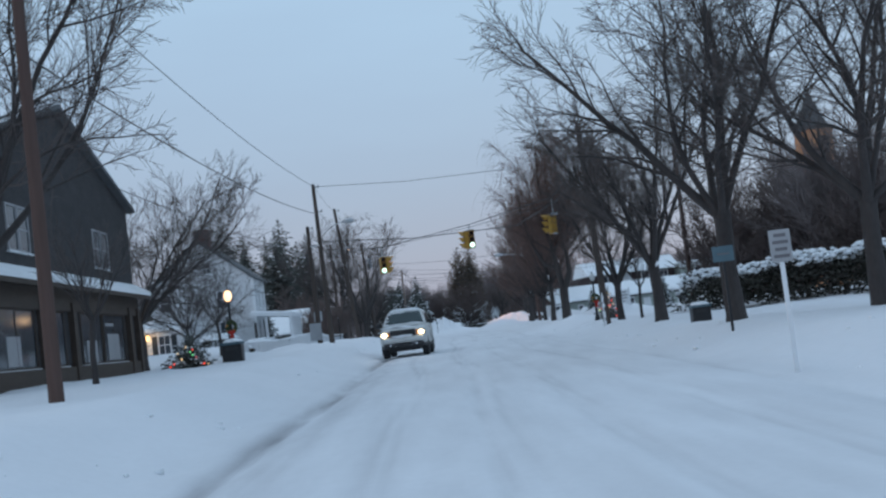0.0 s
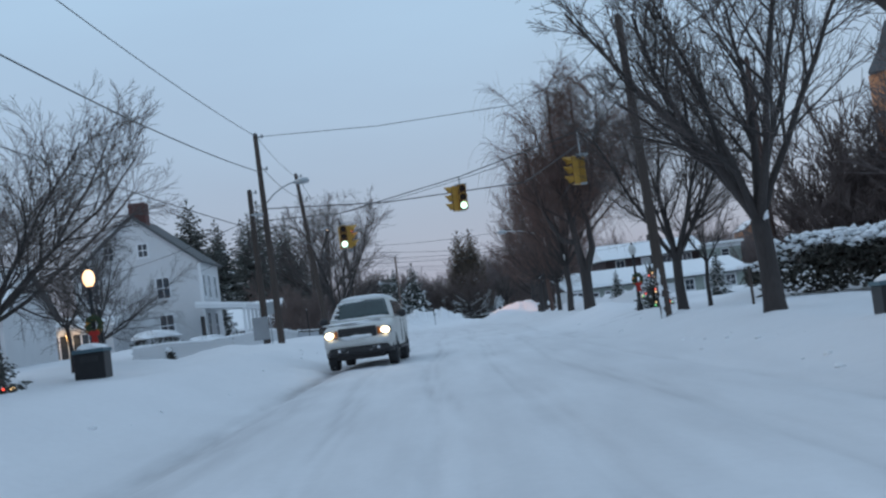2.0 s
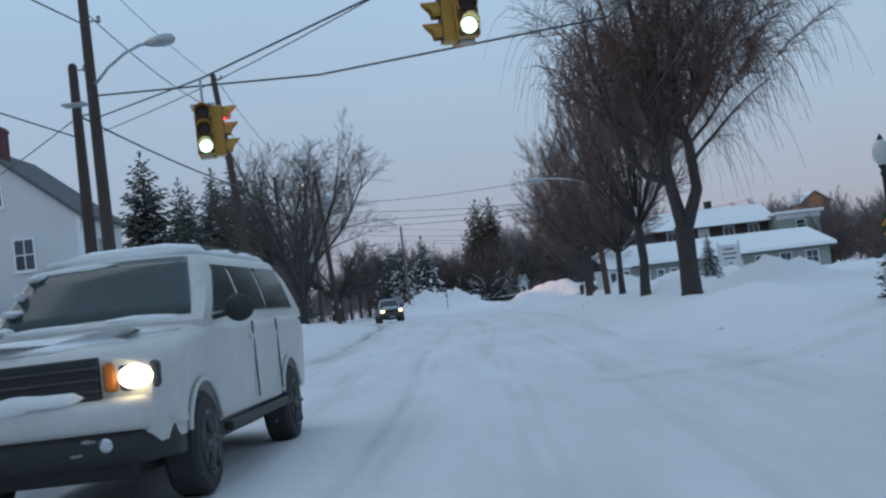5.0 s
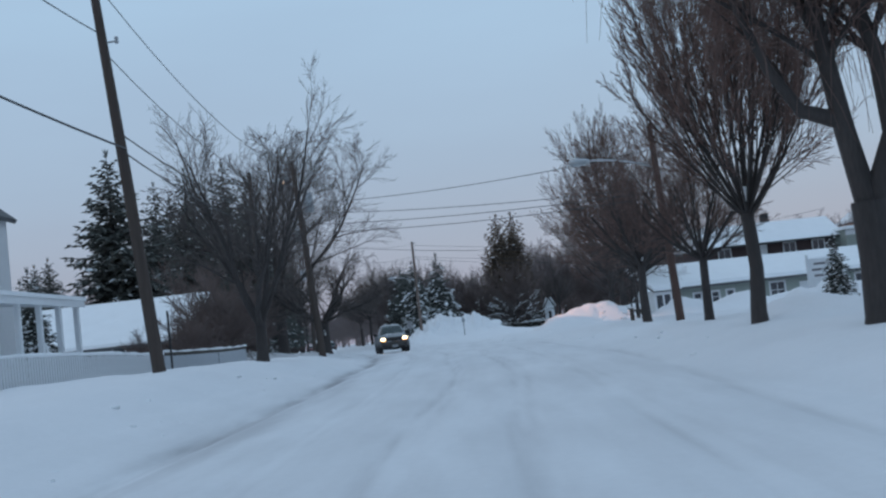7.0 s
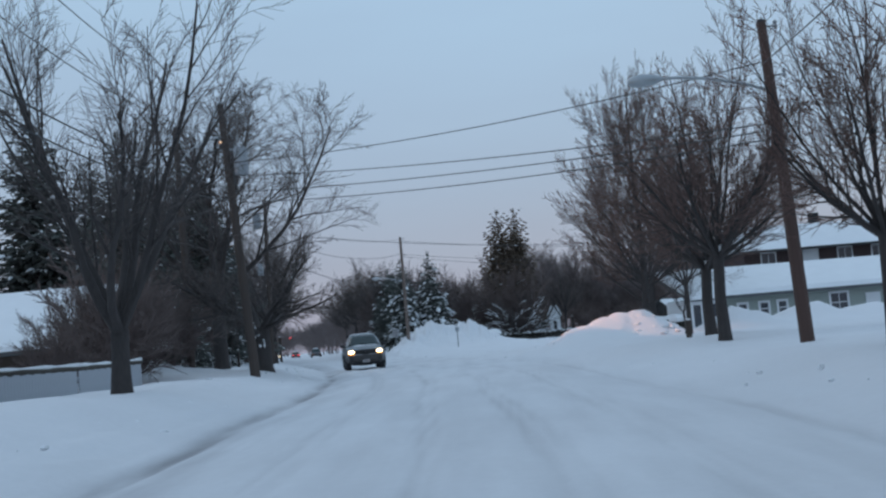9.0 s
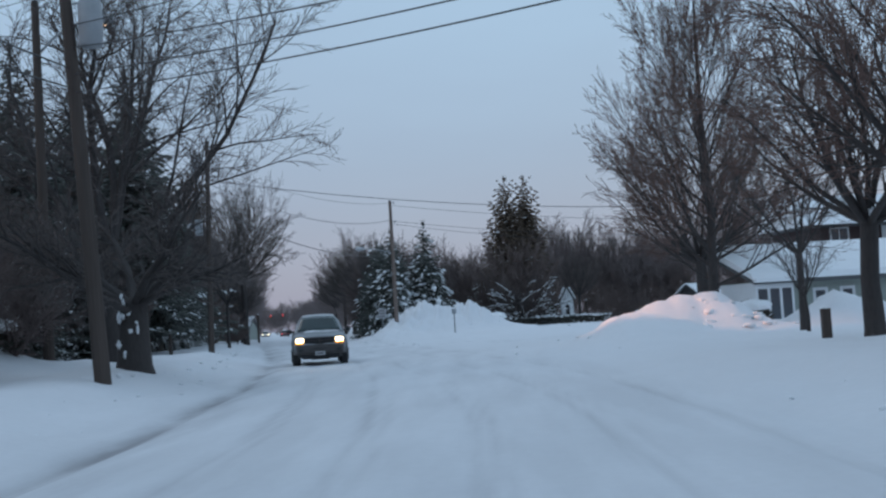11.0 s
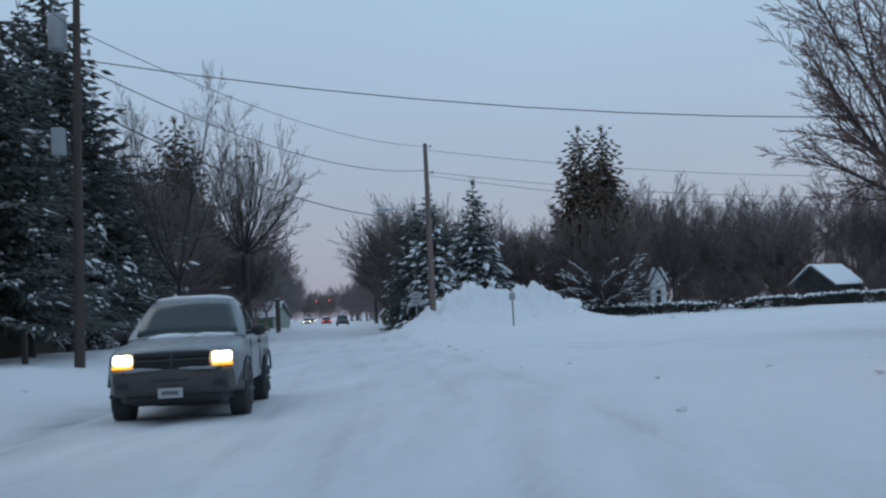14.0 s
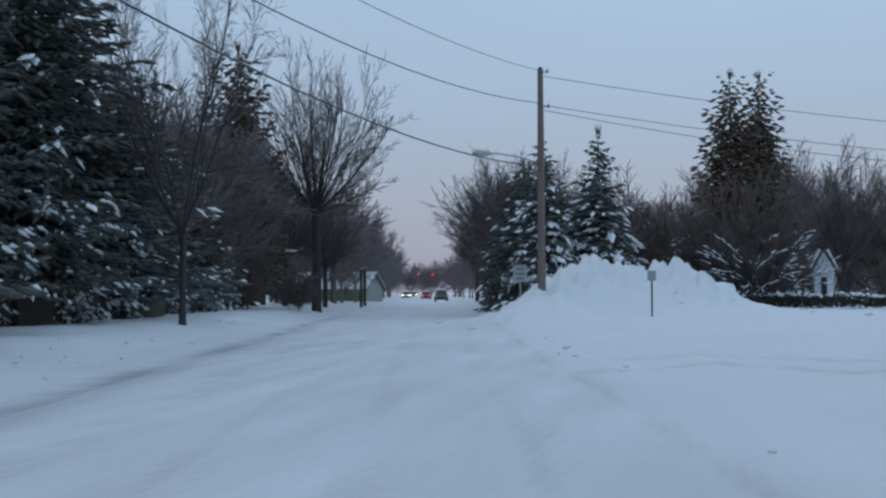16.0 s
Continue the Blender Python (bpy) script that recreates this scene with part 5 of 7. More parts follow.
A_top, C_top, D_top, F_top, G_top, R_top = (-5.85, 69.45, 10.6), (-5.85, 85.0, 10.7), (-5.75, 113.8, 10.5), (-9.7, 144, 10.1), (-3.5, 177.6, 11.15), (7.1, 50.2, 9.2)
cable((-7.2, 23.3, 9.9), A_top, 0.45)
cable((-7.2, 23.3, 7.6), (-5.8, 69.4, 9.0), 0.5, 0.018)
tagged(Geo().tube([A_top, (-0.5, 66.8, 9.95), (5.0, 63.6, 9.55), (6.6, 58.0, 9.4), R_top], 0.014, 5).make("cable", WIRE), "thin black overhead cable strung between poles", "cable", "overhead cables")
cable(A_top, C_top, 0.2, 0.01)
cable((-5.85, 69.4, 9.35), (-5.9, 85, 9.6), 0.25)
cable((-6.6, 70.5, 6.7), (-16.5, 26.0, 11.2), 0.5, 0.018)
cable((-6.6, 70.5, 6.5), (-13.1, 91.2, 6.6), 0.2)
cable((-6.6, 70.5, 7.2), (-20.7, 88.0, 6.6), 0.4)
cable((-6.6, 70.5, 7.25), (-5.5, 84.9, 6.85), 0.1, 0.025)
for z0, z1, s in ((10.5, 10.4, 0.9), (9.0, 9.5, 0.9), (6.9, 7.4, 0.6), (7.3, 7.8, 0.5)):
    cable((-5.7, 85, z0), (-5.72, 113.8, z1), s, 0.018 if z0 < 9 else 0.012)
for z0, z1, s in ((8.65, 7.3, 0.3), (8.2, 6.0, 0.2), (7.66, 5.85, 0.2), (7.3, 5.67, 0.25)):
    cable((-5.66, 113.8, z0), (8.5 if z0 < 9 else 6.4, 98.9, z1), s, 0.013)
cable(D_top, F_top, 0.5, 0.011)
cable((-5.7, 113.8, 8.9), (-9.7, 144, 8.6), 0.7, 0.018)
cable((-9.7, 144, 9.3), (30.0, 153.5, 8.3), 1.5, 0.015)
cable(F_top, G_top, 0.7, 0.011)
cable((-9.7, 144, 9.2), (-3.6, 177.6, 9.9), 0.9, 0.016)
cable((-9.7, 144, 8.2), (-3.7, 177.6, 7.4), 0.9, 0.022)
for z, s in ((10.95, 0.8), (9.8, 0.9), (9.6, 1.2)):
    cable((-3.5, 177.6, z), (34.0, 196.0, z - 1.2), s, 0.013)
cable((8.4, 98.8, 7.2), (7.2, 50.2, 8.4), 0.8, 0.013)
cable((7.2, 50.2, 8.0), (12.0, 12.0, 8.6), 0.7, 0.02)


# ---- traffic signals on a diagonal span ----
def signal_head(parent, turn, lit=None, h=0.86):
    """A three-lamp head, facing -y before it is turned."""
    m = Matrix.Rotation(radians(turn), 4, "Z")

    def put(g, name, material, par, label=""):
        g.v = [tuple(m @ Vector(p)) for p in g.v]
        return g.make(name, material, par, label)
    g = Geo().box(-0.15, -0.32, -h, 0.15, -0.13, 0.0, 0.03)
    body = put(g, "signal_head", YELLOW, parent)
    # front plate, darker and redder than the yellow housing
    put(Geo().box(-0.142, -0.33, -h + 0.01, 0.142, -0.322, -0.01, 0.003), "face_plate", SIGNAL_FACE, body, "dark reddish-brown face")
    for k in range(3):
        z = -h * (k + 0.5) / 3
        mt = {0: LENS_RED, 2: LENS_GREEN}.get(k) if lit == k else LENS_DARK
        a = Geo()
        a.tube([(0, -0.32, z), (0, -0.35, z)], [0.115, 0.1], 14)
        put(a, "lens", mt, body, "lit lens" if lit == k else "dark lens")
        v = Geo()
        n = 12
        for i in range(n + 1):
            t = radians(-35 + 250 * i / n)
            dep = -0.32 - 0.25 * (0.45 + 0.55 * max(0, math.sin(t)))
            v.v.extend([(0.125 * math.cos(t), -0.31, 0.125 * math.sin(t) + z), (0.125 * math.cos(t), dep, 0.125 * math.sin(t) + z), (0.137 * math.cos(t), dep, 0.137 * math.sin(t) + z), (0.137 * math.cos(t), -0.31, 0.137 * math.sin(t) + z)])
        for i in range(n):
            for j in range(4):
                v.f.append((4 * i + j, 4 * i + (j + 1) % 4, 4 * i + 4 + (j + 1) % 4, 4 * i + 4 + j))
        v.f.extend([(3, 2, 1, 0), (4 * n, 4 * n + 1, 4 * n + 2, 4 * n + 3)])
        put(v, "visor", YELLOW, body)
    return body


def signal_cluster(x, y, z, turn, heads, wire_z):
    s = thing("traffic_signal", "yellow traffic signal hanging from a span cable", "traffic light", pose(x, y, z, 0, 0, turn), "traffic signals")
    for a, lit in heads:
        signal_head(s, a, lit)
    g = Geo().tube([(0, 0, 0.0), (0, 0, wire_z - z)], 0.025, 8)
    g.box(-0.2, -0.2, -0.03, 0.2, 0.2, 0.04, 0.01)
    g.make("hanger", STEEL, s)
    Geo().box(-0.09, -0.09, -0.88, 0.09, 0.09, -0.83).make("bottom_plate", STEEL, s)
    return s


signal_cluster(-2.2, 63.0, 5.65, 8, ((0, 2), (90, 0), (180, None)), 6.15)
signal_cluster(2.3, 58.4, 6.1, 8, ((0, 2), (-90, None), (180, None)), 6.4)
signal_cluster(5.9, 53.6, 6.0, 8, ((-90, None), (180, None)), 6.75)
span = [(-5.8, 69.3, 6.9), (-2.2, 63.0, 6.15), (2.3, 58.4, 6.4), (5.9, 53.6, 6.75), (7.15, 50.2, 7.9)]
tagged(Geo().tube(span, 0.018, 5).make("cable", WIRE), "steel span cable carrying the traffic signals", "cable", "overhead cables")
tagged(Geo().tube([(-5.8, 69.3, 7.4), (-0.5, 66.8, 6.75), (5.0, 63.6, 6.5), (6.6, 58.0, 7.0), (7.15, 50.2, 7.4)], 0.022, 5).make("cable", WIRE), "thick black cable strung across the street", "cable", "overhead cables")
cable((-5.8, 69.3, 6.55), (7.15, 50.2, 6.5), 0.35, 0.01)


# ---- street furniture ----
def street_lamp(x, y, on, label, size=1.0):
    z = land(x, y) - 0.1
    s = thing("street_lamp", label, "street lamp", Matrix.Translation((x, y, z)) @ Matrix.Scale(size, 4), "post lamps")
    Geo().lathe([(0.13, 0), (0.13, 0.35), (0.085, 0.45), (0.065, 0.6), (0.05, 2.3), (0.075, 2.36), (0.05, 2.42), (0.09, 2.5)], 12).make("post", BLACK, s, smooth=False)
    Geo().lathe([(0.08, 2.5), (0.15, 2.62), (0.165, 2.75), (0.13, 2.88), (0.05, 2.95)], 14).make("globe", LAMP_ON if on else LAMP_OFF, s, "glowing globe" if on else "unlit frosted globe", True)
    Geo().lathe([(0.06, 2.95), (0.04, 3.0), (0.01, 3.05)], 10).make("finial", BLACK, s)
    wr = Geo()
    for k in range(16):
        a = 2 * math.pi * k / 16
        wr.blob((0.04 + 0.17 * math.cos(a), -0.1, 1.45 + 0.2 * math.sin(a)), (0.09, 0.07, 0.09), 6, 4, 0.3, k * 1.3)
    w = wr.make("wreath", WREATH, s, "green wreath with orange lights")
    b = Geo().blob((-0.03, -0.18, 1.24), (0.09, 0.05, 0.07), 7, 5).blob((0.1, -0.18, 1.24), (0.09, 0.05, 0.07), 7, 5)
    b.prism([(-0.02, 1.22), (0.1, 1.22), (0.14, 0.9), (-0.06, 0.95)], "y", -0.19, -0.16)
    b.make("bow", RIBBON, w, "red ribbon bow")
    return s


street_lamp(-8.2, 49.6, True, "lit black post lamp with a holiday wreath")
street_lamp(8.1, 59.8, False, "unlit black post lamp with a holiday wreath", 0.83)
lamp("wall_lamp_glow", "POINT", (-20.75, 88.3, 3.5), (0, 0, 0), 20, (1.0, 0.66, 0.34), 0.12)
lamp("globe_glow", "POINT", (-8.2, 49.6, land(-8.2, 49.6) + 2.62), (0, 0, 0), 25, (1.0, 0.66, 0.34), 0.18)


def holiday_tree(x, y, height, r, label, seed, bulbs=18, low=1.3):
    t = make_spruce("christmas_tree", label, spruce_mesh(seed, height, r, 110, 0.02, 0.22, droop=0.25, lift=0.25, spray=0.42, step=0.14), NEEDLE, at(x, y, 0, 0.05), "holiday trees")
    t["category"] = "christmas tree"
    rnd = random.Random(seed)
    for k in range(bulbs):
        f = rnd.random() ** low
        a = rnd.uniform(3.3, 6.2)
        rr = r * (1 - f) * 0.92 + 0.08
        Geo().blob((rr * math.cos(a), rr * math.sin(a), 0.15 + f * (height - 0.2)), (0.032, 0.032, 0.032), 6, 4, 0).make("light_bulb", (BULB_RED, BULB_WARM, BULB_RED, BULB_WARM, BULB_GREEN)[k % 5], t, "small glowing coloured bulb")


holiday_tree(-8.5, 42.2, 1.15, 0.72, "squat snowy outdoor christmas tree with a few coloured lights", 41, 12, 2.4)
holiday_tree(8.75, 60.4, 1.55, 0.56, "lit outdoor christmas tree beside the post lamp", 43)


def litter_bin(x, y, s=1.0):
    b = thing("litter_bin", "black metal litter bin capped with snow", "bin", Matrix.Translation((x, y, land(x, y) - 0.05)) @ Matrix.Scale(s, 4), "litter bins")
    Geo().box(-0.4, -0.35, 0, 0.4, 0.35, 0.68, 0.03).make("body", BLACK, b)
    Geo().box(-0.43, -0.38, 0.68, 0.43, 0.38, 0.78, 0.02).make("lid", TEAL, b)
    Geo().blob((0, 0, 0.78), (0.44, 0.4, 0.15), 10, 6, 0.12, 1.0, 0.02).make("snow_cap", SNOW, b)
    Geo().box(-0.22, -0.37, 0.45, 0.22, -0.34, 0.6).make("slot", CARBLACK, b)


litter_bin(-8.05, 48.6)
litter_bin(7.7, 34.9, 0.66)


def sign(x, y, top, w, h, face, label, post=STEEL, base=None, bars=0, turn=0):
    z = land(x, y) if base is None else base
    s = thing("road_sign", label, "sign", pose(x, y, z, 0, 0, turn))
    Geo().box(-0.03, -0.02, -0.3, 0.03, 0.02, top - z).make("post", post, s)
    pl = Geo().box(-w / 2, -0.045, top - z - h, w / 2, -0.022, top - z, 0.008).make("panel", face, s)
    for k in range(bars):
        zz = top - z - h * (k + 0.8) / (bars + 0.6)
        ww = w * (0.36 if k % 2 else 0.28)
        Geo().box(-ww, -0.052, zz - h * 0.05, ww, -0.046, zz + h * 0.05).make("lettering", SIGNTEXT, pl, "unreadable dark lettering")
    return s


sign(5.05, 17.2, 2.2, 0.31, 0.46, SIGNWHITE, "pale rectangular parking sign on a white post", WHITE, bars=4)
sign(-7.0, 75.2, 3.6, 0.5, 0.6, STEEL, "steel street sign post seen from behind", STEEL)
sign(0.6, 173.4, 3.15, 0.3, 0.35, GREY_PAINT, "small grey sign on a thin post before the snow heap", BLACK)
sign(-5.1, 183.5, 3.6, 0.6, 0.75, SIGNWHITE, "pale roadside sign under the snowy spruce", STEEL, bars=3)
sign(6.85, 27.9, 2.54, 0.5, 0.36, TEAL, "small blue-grey sign standing before a tree", BLACK, bars=1)
# thin posts and a mailbox along the verges
for x, y, h, r, mt, lb in ((-8.8, 52.5, 1.9, 0.03, BLACK, "thin dark marker post"), (-7.2, 93.8, 1.85, 0.028, BLACK, "thin dark marker post"),
                           (-12.2, 146.3, 1.1, 0.07, POLE, "short square wooden post"), (-11.0, 136.8, 1.2, 0.06, POLE, "short square wooden post"), (8.9, 47.5, 1.0, 0.03, POLE, "thin leaning stake"),
                           (9.2, 115.0, 0.6, 0.09, POLE, "short rough wooden post"), (13.4, 214, 2.2, 0.12, POLE, "dark wooden post"), (-23.5, 232, 3.4, 0.12, POLE, "dark wooden post"), (-22.4, 226, 3.2, 0.1, POLE, "dark wooden post")):
    p = tagged(new("marker_post"), lb + " in the snow", "post", "posts")
    p.matrix_world = Matrix.Translation((x, y, land(x, y)))
    Geo().box(-r, -r, -0.3, r, r, h, r * 0.2).make("post", mt, p)
    Geo().blob((0, 0, h), (r * 1.1, r * 1.1, 0.05), 7, 4, 0.1, x).make("snow_cap", SNOW, p)


# fences
def board_fence(name, label, pts, h, w, gap, material, cap=True, picket=False, beam=False):
    f = thing(name, label, "fence")
    shared = None
    for (x0, y0), (x1, y1) in zip(pts, pts[1:]):
        L = math.hypot(x1 - x0, y1 - y0)
        ang = math.degrees(math.atan2(y1 - y0, x1 - x0))
        if shared is None:
            g = Geo()
            if picket:
                g.prism([(-w / 2, -0.3), (w / 2, -0.3), (w / 2, h - 0.06), (0, h), (-w / 2, h - 0.06)], "y", -0.012, 0.012)
            else:
                g.box(-w / 2, -0.015, -0.3, w / 2, 0.015, h)
            shared = g
            first = g.make("board", material, f)
            me = first.data
            n0 = 0
        n = int(L / (w + gap))
        for k in range(n):
            s = (k + 0.5) * (w + gap)
            x, y = x0 + (x1 - x0) * s / L, y0 + (y1 - y0) * s / L
            b = first if n0 == 0 else new("board", me)
            n0 += 1
            b.parent = f
            b.matrix_local = pose(x, y, land(x, y) + 0.02 * math.sin(k * 1.7), 0, 0, ang)
        for z in (0.3, h - 0.2):
            a, c = Vector((x0, y0, land(x0, y0) + z)), Vector((x1, y1, land(x1, y1) + z))
            off = Vector((math.sin(radians(ang)), -math.cos(radians(ang)), 0)) * -0.04
            Geo().tube([a + off, c + off], 0.04, 4).make("rail", material, f)
        if beam:
            a, c = Vector((x0, y0, land(x0, y0) + h + 0.05)), Vector((x1, y1, land(x1, y1) + h + 0.05))
            Geo().tube([a, c], 0.075, 4).make("top_beam", FENCE, f, "dark top beam")
        if cap:
            m = 10
            top = [Vector((x0 + (x1 - x0) * k / m, y0 + (y1 - y0) * k / m, 0)) for k in range(m + 1)]
            Geo().tube([(p.x, p.y, land(p.x, p.y) + h + (0.13 if beam else 0.02)) for p in top], [0.05 + 0.02 * math.sin(k * 2.1) for k in range(m + 1)], 6).make("snow_cap", SNOW, f)
    return f


board_fence("picket_fence", "white picket fence half buried along the garden", [(-10.5, 62.5), (-9.0, 76.0), (-8.4, 92.0), (-8.3, 97.0)], 0.7, 0.09, 0.07, PICKET, picket=True)
board_fence("board_fence", "pale weathered board fence behind the verge", [(-8.3, 97.2), (-8.1, 104.5), (-8.3, 111.0)], 0.68, 0.16, 0.01, FENCE_GREY, beam=True)
board_fence("dark_fence", "dark brown plank fence in front of the pines", [(-15.2, 146.0), (-16.6, 158.0), (-18.0, 174.5)], 0.95, 0.2, 0.008, FENCE)
board_fence("dark_fence", "low dark plank fence with a snow cap", [(-18.6, 175.5), (-21.5, 192.0)], 0.62, 0.2, 0.01, FENCE)
board_fence("dark_fence", "low dark plank fence with a snow cap", [(-13.2, 131.0), (-15.0, 144.5)], 0.7, 0.2, 0.01, FENCE)


# hedges loaded with snow
def hedge(label, a, b, wide, low, high, leaves, snowy, seed):
    h = thing("hedge", label, "hedge")
    rnd = random.Random(seed)
    g, s = Geo(), Geo()
    for k in range(leaves):
        u = rnd.random()
        x, y = a[0] + (b[0] - a[0]) * u, a[1] + (b[1] - a[1]) * u
        top = (low + (high - low) * u + 0.08 * low * math.sin(u * 19) + 0.05 * low * math.sin(u * 47)) * min(1.0, 0.55 + u * 7)
        z = rnd.random() ** 0.7 * top
        d = Vector((rnd.gauss(0, 1), rnd.gauss(0, 1), rnd.uniform(-0.3, 0.9)))
        p = (x + rnd.uniform(-wide, wide), y + rnd.uniform(-wide, wide) * 0.65, land(x, y) + z)
        g.spike(p, d, rnd.uniform(0.15, 0.34), 0.055, 0.04)
        if z > top * 0.8 and rnd.random() < snowy:
            s.spike((p[0], p[1], p[2] + 0.1), (d.x, d.y, d.z * 0.2), rnd.uniform(0.2, 0.5), 0.13, 0.09)
    g.make("foliage", HEDGE, h)
    tagged(s.make("snow_load", SNOW, h, "lumps of snow"), kind="stuff")


hedge("dark clipped hedge with lumps of snow on top", (11.3, 52.2), (20.3, 44.2), 0.9, 1.45, 1.95, 7000, 0.75, 8)
hedge("low dark hedge before the tall cedars", (4.6, 196.6), (13.6, 198.0), 0.5, 0.75, 0.6, 2200, 0.25, 18)
hedge("low dark hedge before the grey house", (16.5, 203.0), (34.0, 204.5), 0.5, 0.7, 0.95, 3600, 0.3, 28)


# rounded garden shrubs under snow
def shrub(x, y, rx, ry, h, label, seed):
    s = thing("shrub", label, "shrub", Matrix.Translation((x, y, land(x, y))), "garden shrubs")
    rnd = random.Random(seed)
    g = Geo()
    for k in range(420):
        a, b = rnd.uniform(0, 6.283), rnd.random()
        d = Vector((math.cos(a) * math.sqrt(1 - b * b), math.sin(a) * math.sqrt(1 - b * b), b))
        q = rnd.uniform(0.75, 1.0)
        g.spike((d.x * rx * q, d.y * ry * q, d.z * h * q * 0.85), (d.x + rnd.gauss(0, 0.4), d.y + rnd.gauss(0, 0.4), d.z), rnd.uniform(0.12, 0.3), 0.05, 0.04)
    g.make("foliage", HEDGE, s)
    Geo().blob((0, 0, h * 0.72), (rx * 0.98, ry * 0.98, h * 0.36), 14, 7, 0.18, seed, h * 0.12).make("snow_cap", SNOW, s, "rounded cushion of snow")


for x, y, rx, ry, h, k in ((-15.6, 88.4, 1.5, 1.0, 1.0, 1), (-12.4, 87.2, 1.0, 0.8, 0.6, 2), (-10.6, 66.5, 0.7, 0.6, 0.6, 3), (11.2, 130.8, 0.7, 0.6, 0.9, 4), (-10.5, 121.0, 0.9, 0.8, 0.8, 5), (3.4, 187, 1.2, 1.0, 1.2, 6), (8.0, 206, 1.6, 1.2, 1.3, 7), (15.5, 64.0, 1.6, 1.0, 0.9, 8), (17.5, 66.5, 1.8, 1.0, 1.1, 9)):
    shrub(x, y, rx, ry, h, "dark shrub under a rounded snow cushion", k)

# small white garden shed past the crossing
shed = gable_house("garden_shed", "small white shed plastered with snow", 10.1, 11.2, 203.0, 204.2, 1.1, 3.7, 4.7, WHITE, "y", 0.12)
Geo().box(10.48, 202.95, 1.4, 10.82, 203.0, 3.2).make("door", CARBLACK, shed, "dark open doorway")

# white board sign on two posts in the lawn by the long building
def lawn_sign():
    b = thing("board_sign", "white board sign with dark lettering on two snowy posts", "sign", Matrix.Translation((18.35, 115.5, land(18.35, 115.5))))
    for x in (-0.62, 0.62):
        p = Geo().box(x - 0.06, -0.06, -0.3, x + 0.06, 0.06, 2.15, 0.015).make("post", PICKET, b)
        Geo().blob((x, 0, 2.16), (0.08, 0.08, 0.06), 8, 5, 0.1, x).make("snow_cap", SNOW, p)
    pl = Geo().box(-0.55, -0.035, 0.45, 0.55, 0.035, 1.95, 0.015).make("panel", PICKET, b)
    Geo().blob((0, 0, 1.96), (0.52, 0.05, 0.05), 12, 5, 0.15, 2.0).make("panel_snow", SNOW, pl)
    for z, w, x in ((1.7, 0.33, 0.0), (1.42, 0.44, 0.0), (1.14, 0.36, 0.0), (0.84, 0.1, 0.02), (0.62, 0.2, -0.1)):
        Geo().box(x - w, -0.042, z - 0.05, x + w, -0.036, z + 0.05).make("lettering", SIGNTEXT, pl, "unreadable dark lettering")


lawn_sign()


# a fallen evergreen bough heaped with snow on the lawn
def snowy_windfall():
    w = thing("fallen_bough", "fallen dark bough heaped with slabs of snow", "bough", Matrix.Translation((20.6, 88.0, land(20.6, 88.0))))
    rnd = random.Random(77)
    g, sn = Geo(), Geo()
    for k in range(700):
        u = rnd.random()
        x, y = -1.6 + 3.4 * u, rnd.uniform(-0.5, 0.5)
        top = 1.25 - 0.75 * u + 0.12 * math.sin(u * 17)
        g.spike((x, y, rnd.random() * top), (rnd.gauss(0.6, 0.5), rnd.gauss(0, 0.5), rnd.gauss(-0.1, 0.4)), rnd.uniform(0.2, 0.45), 0.06, 0.04)
    for k in range(9):
        u = k / 8
        sn.blob((-1.5 + 3.2 * u, 0.1 * math.sin(k * 2.0), 1.22 - 0.78 * u + 0.1 * math.sin(k * 1.9)), (0.36, 0.42, 0.16), 10, 6, 0.3, k * 1.7)
    g.make("foliage", HEDGE, w)
    sn.make("snow_load", SNOW, w, "slabs of snow", True)


snowy_windfall()


# ---- vehicles ----
def wheel(parent, x, y, r, w, face):
    t = Geo().lathe([(r * 0.62, -w / 2), (r * 0.93, -w / 2), (r, -w * 0.36), (r, w * 0.36), (r * 0.93, w / 2), (r * 0.62, w / 2)], 22)
    t.v = [(x + p[2], y + p[0], r + p[1]) for p in t.v]
    ty = t.make("tyre", RUBBER, parent)
    g = Geo().lathe([(r * 0.64, 0.002), (r * 0.62, 0.022), (r * 0.52, 0.012), (r * 0.3, 0.006), (r * 0.22, 0.03), (r * 0.16, 0.035), (r * 0.05, 0.036)], 18)
    for k in range(6):
        a = k * math.pi / 3
        g.tube([(r * 0.2 * math.cos(a), r * 0.2 * math.sin(a), 0.02), (r * 0.58 * math.cos(a), r * 0.58 * math.sin(a), 0.02)], 0.03, 6)
    g.v = [(x + face * (w / 2 + p[2]), y + p[0], r + p[1]) for p in g.v]
    g.make("rim", RIM, ty, smooth=False)
    return ty


def loft(sections, close=True):
    """A skin over rings of points that all have the same number."""
    g = Geo()
    n = len(sections[0])
    for s in sections:
        g.v.extend(s)
    for i in range(len(sections) - 1):
        for j in range(n):
            p, q = i * n + j, i * n + (j + 1) % n
            g.f.append((p, q, q + n, p + n))
    if close:
        g.f.append(tuple(reversed(range(n))))
        g.f.append(tuple(range((len(sections) - 1) * n, len(sections) * n)))
    return g


def lerp_in(y, table):
    return float(np.interp(y, [p[0] for p in table], [p[1] for p in table]))


def soft_make(g, name, material, parent, label="", angle=38):
    ob = g.make(name, material, parent, label, True)
    ob.data.set_sharp_from_angle(angle=radians(angle))
    return ob


